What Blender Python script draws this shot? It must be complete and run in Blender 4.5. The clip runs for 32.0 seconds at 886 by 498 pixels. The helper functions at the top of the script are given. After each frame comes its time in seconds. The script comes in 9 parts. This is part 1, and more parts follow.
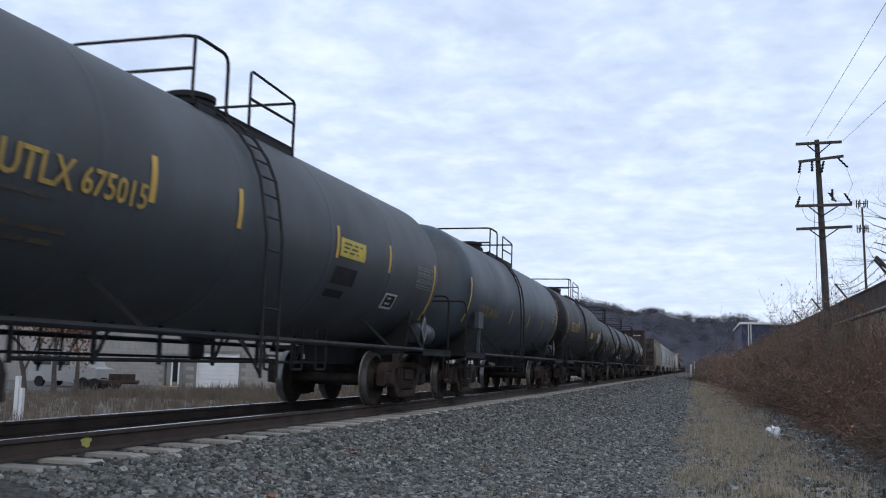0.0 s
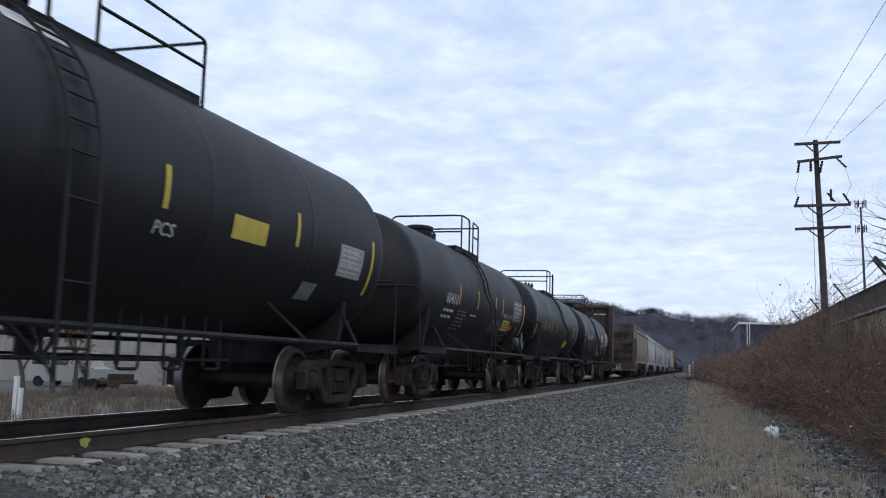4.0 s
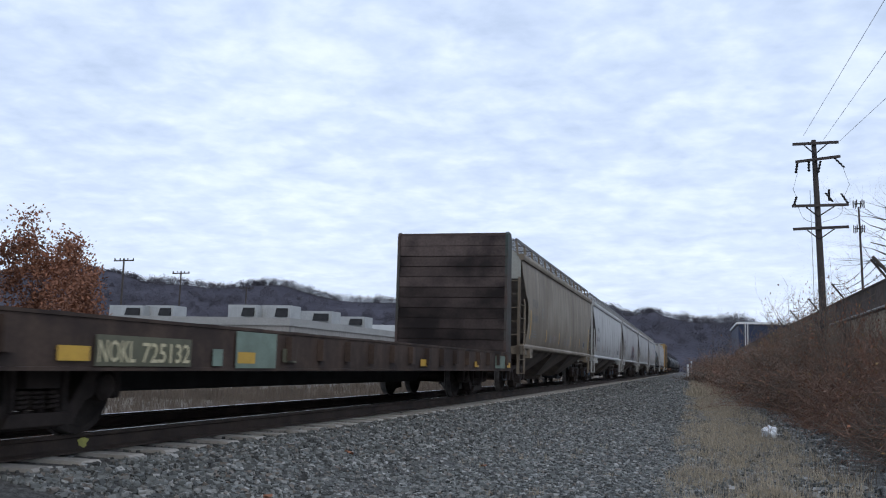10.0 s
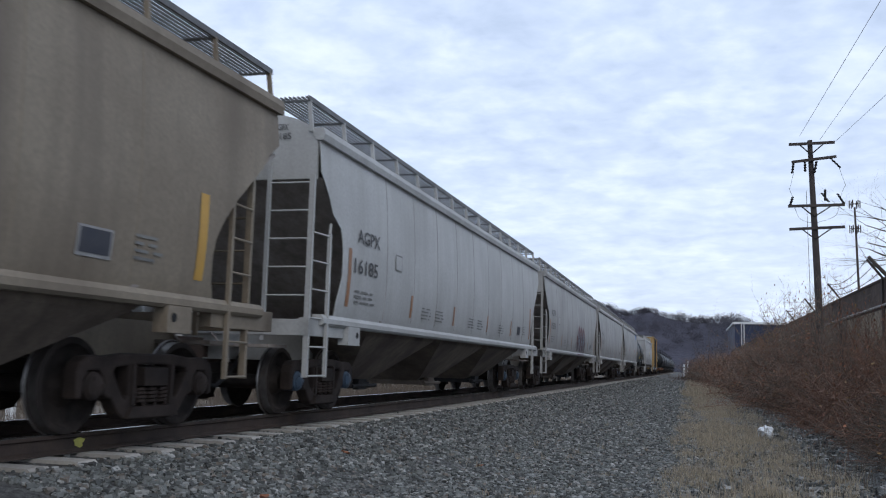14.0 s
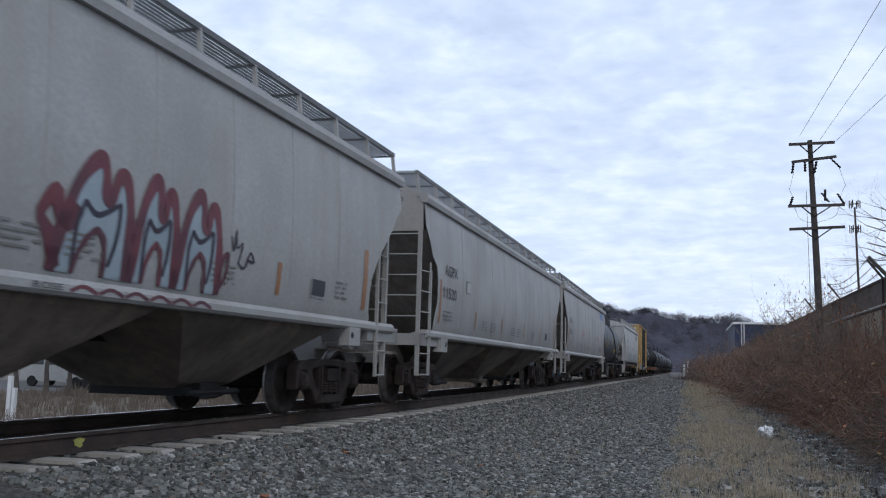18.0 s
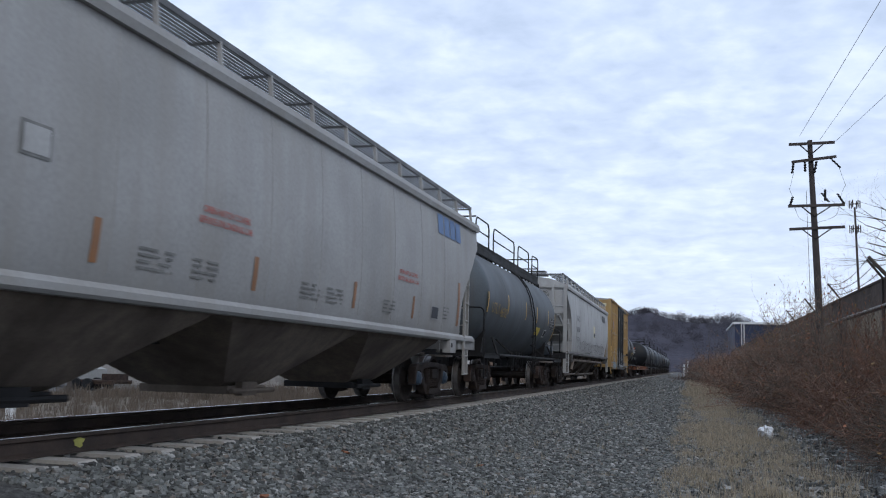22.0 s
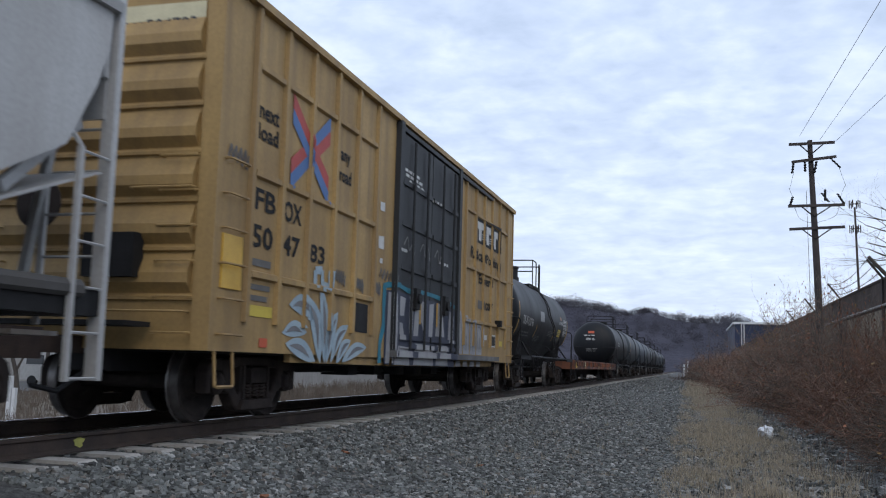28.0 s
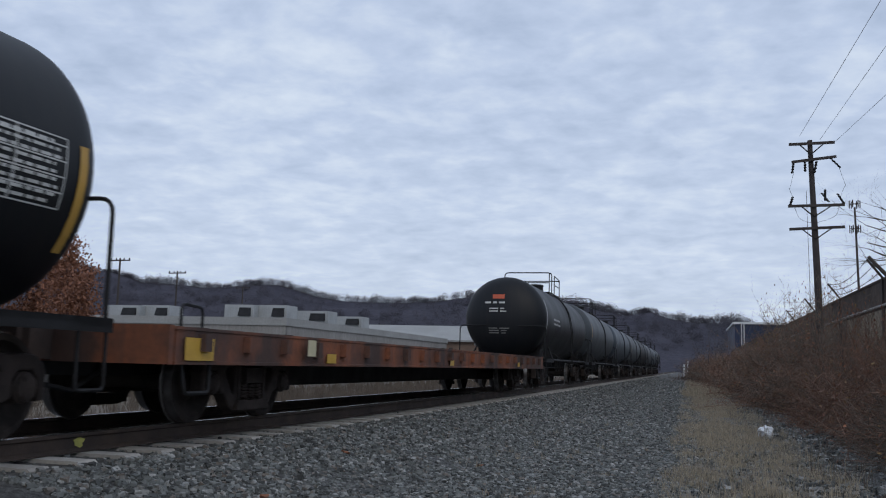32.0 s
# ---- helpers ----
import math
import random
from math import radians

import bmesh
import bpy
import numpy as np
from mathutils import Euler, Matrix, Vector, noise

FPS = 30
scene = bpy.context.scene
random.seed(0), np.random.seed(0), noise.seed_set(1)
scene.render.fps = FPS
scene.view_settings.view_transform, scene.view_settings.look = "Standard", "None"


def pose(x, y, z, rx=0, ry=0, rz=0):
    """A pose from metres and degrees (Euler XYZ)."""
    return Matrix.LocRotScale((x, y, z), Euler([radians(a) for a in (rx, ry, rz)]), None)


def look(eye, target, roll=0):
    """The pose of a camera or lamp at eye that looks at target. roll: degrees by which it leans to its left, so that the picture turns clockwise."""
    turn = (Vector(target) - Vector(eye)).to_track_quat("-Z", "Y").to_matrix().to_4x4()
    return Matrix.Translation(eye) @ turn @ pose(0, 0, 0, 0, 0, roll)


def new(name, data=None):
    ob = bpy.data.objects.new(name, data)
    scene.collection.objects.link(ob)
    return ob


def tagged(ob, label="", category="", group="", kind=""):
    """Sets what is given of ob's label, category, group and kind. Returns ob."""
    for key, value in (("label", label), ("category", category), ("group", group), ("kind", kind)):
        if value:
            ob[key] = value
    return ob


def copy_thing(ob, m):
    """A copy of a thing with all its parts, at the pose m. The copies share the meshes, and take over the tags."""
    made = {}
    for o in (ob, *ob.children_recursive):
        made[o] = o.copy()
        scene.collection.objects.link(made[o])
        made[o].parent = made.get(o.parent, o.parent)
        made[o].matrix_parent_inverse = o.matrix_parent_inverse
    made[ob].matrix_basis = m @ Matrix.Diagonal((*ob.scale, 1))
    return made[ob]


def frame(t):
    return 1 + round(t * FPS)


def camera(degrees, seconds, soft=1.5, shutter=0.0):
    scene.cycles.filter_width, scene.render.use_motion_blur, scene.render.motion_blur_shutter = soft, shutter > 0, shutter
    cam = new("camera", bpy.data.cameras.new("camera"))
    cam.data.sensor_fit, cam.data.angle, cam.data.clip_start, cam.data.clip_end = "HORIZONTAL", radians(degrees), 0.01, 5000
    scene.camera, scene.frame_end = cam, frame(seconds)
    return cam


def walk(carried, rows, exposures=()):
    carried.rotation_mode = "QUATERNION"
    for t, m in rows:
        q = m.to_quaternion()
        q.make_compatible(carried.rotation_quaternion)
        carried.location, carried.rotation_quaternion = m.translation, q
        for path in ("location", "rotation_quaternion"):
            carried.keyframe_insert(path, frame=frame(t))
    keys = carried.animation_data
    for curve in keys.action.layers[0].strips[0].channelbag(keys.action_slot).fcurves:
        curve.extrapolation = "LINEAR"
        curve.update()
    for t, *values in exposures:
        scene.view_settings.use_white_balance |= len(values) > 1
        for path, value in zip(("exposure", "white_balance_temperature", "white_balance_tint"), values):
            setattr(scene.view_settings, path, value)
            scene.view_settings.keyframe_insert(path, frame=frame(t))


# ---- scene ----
# The camera stands on the ballast shoulder and pans a hair to the right during the clip.
EYE_Z = 0.7155
cam = camera(50.397, 32.0, soft=1.1, shutter=0.2)


def eye_pose(drift):
    yaw, pitch = 0.257922 + drift / 1666.2, 0.121142
    way = Vector((-math.sin(yaw) * math.cos(pitch), math.cos(yaw) * math.cos(pitch), math.sin(pitch)))
    eye = Vector((0, 0, EYE_Z))
    return look(eye, eye + way, 1.558)


walk(cam, [(t, eye_pose(d)) for t, d in (
    (0, 11), (0.5, 9.2), (1.5, 9), (3.5, 9), (5.5, 8), (8, 7.8), (8.7, 6.2), (10, 6), (10.5, 5), (11, 3), (11.5, 1.7), (12, 0), (12.6, 0), (22, 0), (32, 0))],
    exposures=[(0, 0.0), (8, 0.0), (10, 0.0), (28, 0.0), (30.3, 0.0), (31, -0.08), (31.4, -0.15), (32, -0.42)])

# ---- light ----
world = bpy.data.worlds.new("overcast_sky")
scene.world = world
world.use_nodes = True
wn, wl = world.node_tree.nodes, world.node_tree.links
wn.clear()


def wnode(kind, **sets):
    n = wn.new(kind)
    for key, value in sets.items():
        n.inputs[key].default_value = value
    return n


SUN_ELEVATION, SUN_ROTATION = radians(38), radians(150)
sky = wn.new("ShaderNodeTexSky")
sky.sky_type = "NISHITA"
sky.sun_disc = False
sky.sun_elevation, sky.sun_rotation = SUN_ELEVATION, SUN_ROTATION
coord = wn.new("ShaderNodeTexCoord")
split = wn.new("ShaderNodeSeparateXYZ")
wl.new(coord.outputs["Generated"], split.inputs[0])


def wmath(op, a, b=0.0):
    n = wn.new("ShaderNodeMath")
    n.operation = op
    for k, v in enumerate((a, b)):
        if isinstance(v, (int, float)):
            n.inputs[k].default_value = v
        else:
            wl.new(v, n.inputs[k])
    return n.outputs[0]


# a flat cloud deck seen in perspective: the view direction is laid on a plane overhead
up = wmath("ADD", wmath("MAXIMUM", split.outputs["Z"], 0.0), 0.16)
deck = wn.new("ShaderNodeCombineXYZ")
wl.new(wmath("DIVIDE", split.outputs["X"], up), deck.inputs[0])
wl.new(wmath("DIVIDE", split.outputs["Y"], up), deck.inputs[1])
big = wnode("ShaderNodeTexNoise", Scale=1.3, Detail=5.0, Roughness=0.5, Distortion=0.15)
small = wnode("ShaderNodeTexNoise", Scale=7.0, Detail=6.0, Roughness=0.52, Distortion=0.25)
wl.new(deck.outputs[0], big.inputs["Vector"])
wl.new(deck.outputs[0], small.inputs["Vector"])
fine = wnode("ShaderNodeTexNoise", Scale=19.0, Detail=4.0, Roughness=0.5, Distortion=0.3)
wl.new(deck.outputs[0], fine.inputs["Vector"])
cloud = wmath("ADD", wmath("ADD", wmath("MULTIPLY", big.outputs[0], 0.44), wmath("MULTIPLY", small.outputs[0], 0.44)), wmath("MULTIPLY", fine.outputs[0], 0.12))
ramp = wn.new("ShaderNodeValToRGB")
ramp.color_ramp.elements[0].position, ramp.color_ramp.elements[0].color = 0.34, (0.43, 0.53, 0.715, 1)
ramp.color_ramp.elements[1].position, ramp.color_ramp.elements[1].color = 0.64, (0.735, 0.83, 0.975, 1)
mid = ramp.color_ramp.elements.new(0.5)
mid.color = (0.57, 0.675, 0.875, 1)
wl.new(cloud, ramp.inputs[0])
deck_light = wnode("ShaderNodeBackground", Strength=1.3)
# the deck pales towards the horizon
pale = wn.new("ShaderNodeMixRGB")
pale.inputs[2].default_value = (0.79, 0.87, 0.99, 1)
wl.new(wmath("MULTIPLY", wmath("POWER", wmath("MAXIMUM", wmath("SUBTRACT", 1.0, wmath("MULTIPLY", wmath("MAXIMUM", split.outputs["Z"], 0.0), 3.2)), 0.0), 1.5), 0.45), pale.inputs[0])
wl.new(ramp.outputs[0], pale.inputs[1])
wl.new(pale.outputs[0], deck_light.inputs["Color"])
sky_light = wnode("ShaderNodeBackground", Strength=0.06)
wl.new(sky.outputs[0], sky_light.inputs["Color"])
both = wn.new("ShaderNodeMixShader")
both.inputs[0].default_value = 0.9
wl.new(sky_light.outputs[0], both.inputs[1])
wl.new(deck_light.outputs[0], both.inputs[2])
world_out = wn.new("ShaderNodeOutputWorld")
wl.new(both.outputs[0], world_out.inputs[0])

sun = new("sun", bpy.data.lights.new("sun", "SUN"))
sun.data.energy, sun.data.angle, sun.data.color = 0.7, radians(30), (1.0, 0.91, 0.78)
sun.matrix_world = look((math.sin(SUN_ROTATION) * 50, math.cos(SUN_ROTATION) * 50, 50 * math.tan(SUN_ELEVATION)), (0, 0, 0))
# ---- materials ----


def surface(name, col, col2=None, scale=2.0, fine=40.0, mix=0.6, rough=0.6, metal=0.0, bump=0.15, depth=0.01,
            streak=0.0, streak_col=(0.05, 0.04, 0.035), rand=0.0, space="Object", lo=0.35, hi=0.65, spec=0.5, sharp=6.0):
    """A weathered surface: two noises mix col and col2; streak runs dirt down the sides; rand varies the object."""
    m = bpy.data.materials.new(name)
    m.use_nodes = True
    n, l = m.node_tree.nodes, m.node_tree.links
    b = n["Principled BSDF"]
    b.inputs["Roughness"].default_value, b.inputs["Metallic"].default_value = rough, metal
    b.inputs["Specular IOR Level"].default_value = spec
    tc = n.new("ShaderNodeTexCoord")
    out = tc.outputs[space]
    if col2 is None:
        col2 = tuple(c * 0.6 for c in col)

    def noise_tex(s, vec, detail=5.0):
        t = n.new("ShaderNodeTexNoise")
        t.inputs["Scale"].default_value, t.inputs["Detail"].default_value = s, detail
        l.new(vec, t.inputs["Vector"])
        return t.outputs[0]

    def ramped(v, a, z):
        r = n.new("ShaderNodeMapRange")
        r.inputs[1].default_value, r.inputs[2].default_value = a, z
        l.new(v, r.inputs[0])
        return r.outputs[0]

    def mixed(f, a, c):
        k = n.new("ShaderNodeMix")
        k.data_type = "RGBA"
        if isinstance(f, float):
            k.inputs[0].default_value = f
        else:
            l.new(f, k.inputs[0])
        for sock, v in ((k.inputs[6], a), (k.inputs[7], c)):
            if isinstance(v, tuple):
                sock.default_value = (*v, 1)
            else:
                l.new(v, sock)
        return k.outputs[2]

    def times(a, k):
        q = n.new("ShaderNodeMath")
        q.operation = "MULTIPLY"
        l.new(a, q.inputs[0])
        if isinstance(k, float):
            q.inputs[1].default_value = k
        else:
            l.new(k, q.inputs[1])
        return q.outputs[0]

    coarse, grain = noise_tex(scale, out), noise_tex(fine, out, 3.0)
    c = mixed(times(ramped(coarse, lo, hi), mix), col, col2)
    c = mixed(times(ramped(grain, 0.35, 0.7), 0.35 * mix), c, tuple(x * 0.55 for x in col2))
    if streak > 0:
        mp = n.new("ShaderNodeMapping")
        mp.inputs["Scale"].default_value = (sharp, sharp, 0.22)
        l.new(out, mp.inputs[0])
        st = ramped(noise_tex(1.0, mp.outputs[0], 6.0), 0.42, 0.72)
        c = mixed(times(st, streak), c, streak_col)
    if rand > 0:
        oi = n.new("ShaderNodeObjectInfo")
        hs = n.new("ShaderNodeHueSaturation")
        l.new(ramped(oi.outputs["Random"], 0.0, 1.0), hs.inputs["Value"])
        rr = n.new("ShaderNodeMapRange")
        rr.inputs[3].default_value, rr.inputs[4].default_value = 1 - rand, 1 + rand
        l.new(oi.outputs["Random"], rr.inputs[0])
        l.new(rr.outputs[0], hs.inputs["Value"])
        l.new(c, hs.inputs["Color"])
        c = hs.outputs[0]
    l.new(c, b.inputs["Base Color"])
    rg = n.new("ShaderNodeMapRange")
    rg.inputs[3].default_value, rg.inputs[4].default_value = max(rough - 0.12, 0.03), min(rough + 0.15, 1)
    l.new(coarse, rg.inputs[0])
    l.new(rg.outputs[0], b.inputs["Roughness"])
    if bump > 0:
        bp = n.new("ShaderNodeBump")
        bp.inputs["Strength"].default_value, bp.inputs["Distance"].default_value = bump, depth
        l.new(grain, bp.inputs["Height"])
        l.new(bp.outputs[0], b.inputs["Normal"])
    return m


def plain(name, col, rough=0.6, metal=0.0):
    return surface(name, col, tuple(c * 0.8 for c in col), 6.0, 60.0, 0.5, rough, metal, 0.05)


RUST = surface("rusty_iron", (0.075, 0.045, 0.032), (0.035, 0.027, 0.024), 3.0, 50.0, 0.8, 0.85, 0.1, 0.4)
CAST = surface("grimy_cast_steel", (0.052, 0.039, 0.034), (0.023, 0.019, 0.018), 4.0, 50.0, 0.8, 0.75, 0.0, 0.35, spec=0.18)
CAST_BROWN = surface("rusty_cast_steel", (0.062, 0.04, 0.032), (0.024, 0.02, 0.019), 4.0, 50.0, 0.8, 0.8, 0.0, 0.35, spec=0.2)
WHEEL_FACE = surface("wheel_web_rust", (0.05, 0.041, 0.037), (0.024, 0.021, 0.02), 6.0, 60.0, 0.8, 0.85, 0.0, 0.2, spec=0.12)
WHEEL_RUST = surface("fresh_wheel_rust", (0.07, 0.036, 0.021), (0.028, 0.018, 0.015), 5.0, 50.0, 0.8, 0.85, 0.0, 0.2, spec=0.15)
WHEEL_TREAD = surface("worn_wheel_tread", (0.24, 0.23, 0.225), (0.11, 0.1, 0.095), 8.0, 60.0, 0.7, 0.42, 0.8, 0.1)
TREAD = surface("polished_tread", (0.62, 0.61, 0.6), (0.45, 0.44, 0.43), 8.0, 60.0, 0.4, 0.22, 0.95, 0.03)
DARK = surface("grimy_black_steel", (0.02, 0.02, 0.022), (0.012, 0.0115, 0.0115), 3.0, 40.0, 0.7, 0.65, 0.0, 0.2, spec=0.22)
BLACK_TANK = surface("black_tank_paint", (0.004, 0.0052, 0.0078), (0.009, 0.0098, 0.0115), 0.8, 30.0, 0.7, 0.5, 0.0, 0.05, streak=0.3, streak_col=(0.017, 0.0145, 0.013), spec=0.3)
BROWN_TANK = surface("brown_black_tank_paint", (0.006, 0.0066, 0.0085), (0.013, 0.0118, 0.0115), 0.7, 30.0, 0.8, 0.55, 0.0, 0.05, streak=0.35, streak_col=(0.023, 0.017, 0.0135), spec=0.3)
GREY_TANK = surface("blue_grey_tank_paint", (0.05, 0.068, 0.088), (0.033, 0.041, 0.05), 0.7, 30.0, 0.8, 0.52, 0.0, 0.05, streak=0.45, streak_col=(0.036, 0.033, 0.031))
PALE_TANK = surface("faded_grey_tank_paint", (0.078, 0.096, 0.112), (0.056, 0.064, 0.071), 0.7, 30.0, 0.8, 0.6, 0.0, 0.05, streak=0.45, streak_col=(0.06, 0.053, 0.047))
SLATE_TANK = surface("slate_tank_paint", (0.052, 0.062, 0.071), (0.034, 0.039, 0.044), 0.7, 30.0, 0.8, 0.55, 0.0, 0.05, streak=0.45, streak_col=(0.05, 0.042, 0.035))
YELLOW = surface("yellow_reflector", (0.62, 0.38, 0.06), (0.45, 0.27, 0.05), 4.0, 50.0, 0.6, 0.5, 0.0, 0.0)
ORANGE = surface("faded_orange_reflector", (0.55, 0.32, 0.05), (0.4, 0.23, 0.06), 4.0, 50.0, 0.6, 0.5, 0.0, 0.0)
WHITE = surface("white_stencil", (0.62, 0.62, 0.6), (0.4, 0.4, 0.38), 5.0, 60.0, 0.7, 0.6, 0.0, 0.0)
RUST_ORANGE = surface("dull_rust_orange_reflector", (0.32, 0.15, 0.065), (0.22, 0.115, 0.065), 4.0, 50.0, 0.6, 0.5, 0.0, 0.0)
YELLOW_INK = surface("amber_stencil", (0.52, 0.33, 0.06), (0.3, 0.2, 0.06), 5.0, 60.0, 0.7, 0.6, 0.0, 0.0)
AMBER_INK = surface("worn_amber_stencil", (0.34, 0.225, 0.065), (0.2, 0.14, 0.06), 5.0, 60.0, 0.7, 0.6, 0.0, 0.0)
DIM_INK = surface("faded_amber_stencil", (0.1, 0.073, 0.042), (0.04, 0.034, 0.028), 5.0, 60.0, 0.7, 0.6, 0.0, 0.0)
GREY_INK = surface("faded_grey_stencil", (0.22, 0.22, 0.21), (0.12, 0.12, 0.12), 5.0, 60.0, 0.7, 0.6, 0.0, 0.0)
DEEP_INK = surface("fresh_black_stencil", (0.01, 0.01, 0.011), (0.022, 0.021, 0.02), 6.0, 60.0, 0.6, 0.65, 0.0, 0.0, spec=0.2)
BLACK_INK = surface("black_stencil", (0.035, 0.035, 0.04), (0.08, 0.08, 0.08), 6.0, 60.0, 0.7, 0.6, 0.0, 0.0)
RED_INK = surface("red_stencil", (0.45, 0.07, 0.05), (0.35, 0.12, 0.1), 6.0, 60.0, 0.7, 0.6, 0.0, 0.0)
BLUE_INK = surface("faded_blue_paint", (0.09, 0.17, 0.35), (0.14, 0.22, 0.38), 6.0, 60.0, 0.7, 0.6, 0.0, 0.0)
LABEL_YELLOW = surface("yellow_placard", (0.6, 0.46, 0.06), (0.42, 0.32, 0.06), 6.0, 60.0, 0.6, 0.6, 0.0, 0.0)
LABEL_RED = surface("orange_red_placard", (0.55, 0.1, 0.04), (0.45, 0.1, 0.05), 6.0, 60.0, 0.6, 0.6, 0.0, 0.0)
LABEL_CREAM = surface("cream_placard", (0.62, 0.56, 0.36), (0.5, 0.45, 0.3), 6.0, 60.0, 0.6, 0.6, 0.0, 0.0)
LABEL_GREY = surface("grey_placard", (0.33, 0.33, 0.33), (0.22, 0.22, 0.22), 6.0, 60.0, 0.6, 0.6, 0.0, 0.0)
HOPPER_WHITE = surface("pale_grey_hopper_paint", (0.365, 0.364, 0.36), (0.275, 0.272, 0.266), 0.6, 25.0, 0.85, 0.55, 0.0, 0.04, streak=0.5, streak_col=(0.25, 0.232, 0.205), sharp=3.0)
HOPPER_PALE = surface("clean_pale_hopper_paint", (0.45, 0.456, 0.452), (0.36, 0.362, 0.357), 0.6, 25.0, 0.8, 0.55, 0.0, 0.04, streak=0.4, streak_col=(0.27, 0.26, 0.245), sharp=3.0)
HOPPER_TAN = surface("dirty_tan_hopper_paint", (0.262, 0.222, 0.168), (0.165, 0.133, 0.098), 0.6, 25.0, 0.9, 0.65, 0.0, 0.04, streak=0.85, streak_col=(0.125, 0.1, 0.075), sharp=2.6)
HOPPER_GREY = surface("grey_hopper_paint", (0.43, 0.432, 0.43), (0.34, 0.34, 0.336), 0.6, 25.0, 0.8, 0.55, 0.0, 0.04, streak=0.4, streak_col=(0.24, 0.22, 0.2), sharp=3.0)
CHUTE = surface("dusty_brown_chute", (0.2, 0.162, 0.13), (0.085, 0.066, 0.054), 1.2, 30.0, 0.9, 0.8, 0.0, 0.1, streak=0.5, streak_col=(0.05, 0.042, 0.035))
BOX_YELLOW = surface("weathered_yellow_boxcar_paint", (0.42, 0.272, 0.1), (0.31, 0.198, 0.08), 0.8, 25.0, 0.85, 0.65, 0.0, 0.04, streak=0.6, streak_col=(0.16, 0.105, 0.055), sharp=4.0)
TRACK_GREY = surface("grimy_door_track_steel", (0.17, 0.17, 0.175), (0.09, 0.088, 0.088), 2.0, 30.0, 0.9, 0.7, 0.0, 0.1)
DOOR_BLACK = surface("black_green_door_paint", (0.023, 0.025, 0.028), (0.037, 0.039, 0.042), 1.0, 30.0, 0.7, 0.6, 0.0, 0.05, streak=0.3, streak_col=(0.045, 0.045, 0.044), spec=0.3)
BULK_BROWN = surface("brown_bulkhead_steel", (0.055, 0.034, 0.028), (0.033, 0.024, 0.021), 1.0, 30.0, 0.8, 0.75, 0.0, 0.1, streak=0.5, streak_col=(0.085, 0.048, 0.036))
FLAT_BROWN = surface("brown_flatcar_steel", (0.088, 0.06, 0.046), (0.04, 0.029, 0.025), 1.6, 30.0, 0.9, 0.8, 0.0, 0.1, streak=0.7, streak_col=(0.03, 0.021, 0.019), lo=0.42, hi=0.58, sharp=2.4, spec=0.25)
FLAT_ORANGE = surface("rusty_orange_flatcar_paint", (0.27, 0.085, 0.035), (0.06, 0.036, 0.03), 1.1, 18.0, 0.95, 0.75, 0.0, 0.15, streak=0.55, streak_col=(0.06, 0.04, 0.035), lo=0.42, hi=0.6)
PLANK = surface("dark_weathered_plank", (0.078, 0.06, 0.055), (0.022, 0.018, 0.018), 1.3, 18.0, 0.95, 0.9, 0.0, 0.6, rand=0.45, spec=0.12, lo=0.4, hi=0.6)
TIMBER = surface("weathered_pole_timber", (0.058, 0.047, 0.044), (0.032, 0.027, 0.026), 2.0, 30.0, 0.8, 0.85, 0.0, 0.4, streak=0.4)
CONCRETE = surface("pale_concrete", (0.43, 0.41, 0.38), (0.28, 0.265, 0.24), 2.0, 30.0, 0.8, 0.9, 0.0, 0.3, rand=0.12)
WIRE = surface("weathered_aluminium_wire", (0.24, 0.24, 0.25), (0.17, 0.17, 0.18), 4.0, 40.0, 0.6, 0.6, 0.3, 0.0)
RAIL = surface("brown_rail_steel", (0.066, 0.045, 0.035), (0.035, 0.027, 0.024), 2.5, 40.0, 0.8, 0.8, 0.2, 0.25)
STONE = surface("grey_ballast", (0.27, 0.285, 0.3), (0.12, 0.125, 0.13), 9.0, 50.0, 0.9, 0.9, 0.0, 0.5, rand=0.5)
# ---- mesh helpers ----


def box(bm, x0, x1, y0, y1, z0, z1):
    v = [bm.verts.new((x, y, z)) for x in (x0, x1) for y in (y0, y1) for z in (z0, z1)]
    for q in ((0, 1, 3, 2), (4, 6, 7, 5), (0, 4, 5, 1), (2, 3, 7, 6), (0, 2, 6, 4), (1, 5, 7, 3)):
        bm.faces.new([v[i] for i in q])
    return v


def loft(bm, rings, closed=True, caps=True):
    vs = [[bm.verts.new(p) for p in r] for r in rings]
    n = len(vs[0])
    for a, b in zip(vs, vs[1:]):
        for i in range(n if closed else n - 1):
            j = (i + 1) % n
            bm.faces.new((a[i], a[j], b[j], b[i]))
    if caps and closed:
        bm.faces.new(vs[0][::-1])
        bm.faces.new(vs[-1])
    return vs


def ring(c, u, v, r, n):
    return [c + u * (r * math.cos(2 * math.pi * i / n)) + v * (r * math.sin(2 * math.pi * i / n)) for i in range(n)]


def tube(bm, pts, r, n=6):
    """A bent round bar through pts; r may be one radius or one for each point."""
    pts = [Vector(p) for p in pts]
    rs = r if isinstance(r, (list, tuple)) else [r] * len(pts)
    rings = []
    u = None
    for i, p in enumerate(pts):
        d = (pts[min(i + 1, len(pts) - 1)] - pts[max(i - 1, 0)]).normalized()
        if u is None:
            u = d.orthogonal().normalized()
        u = (u - d * u.dot(d)).normalized()
        rings.append(ring(p, u, d.cross(u), rs[i], n))
    loft(bm, rings)


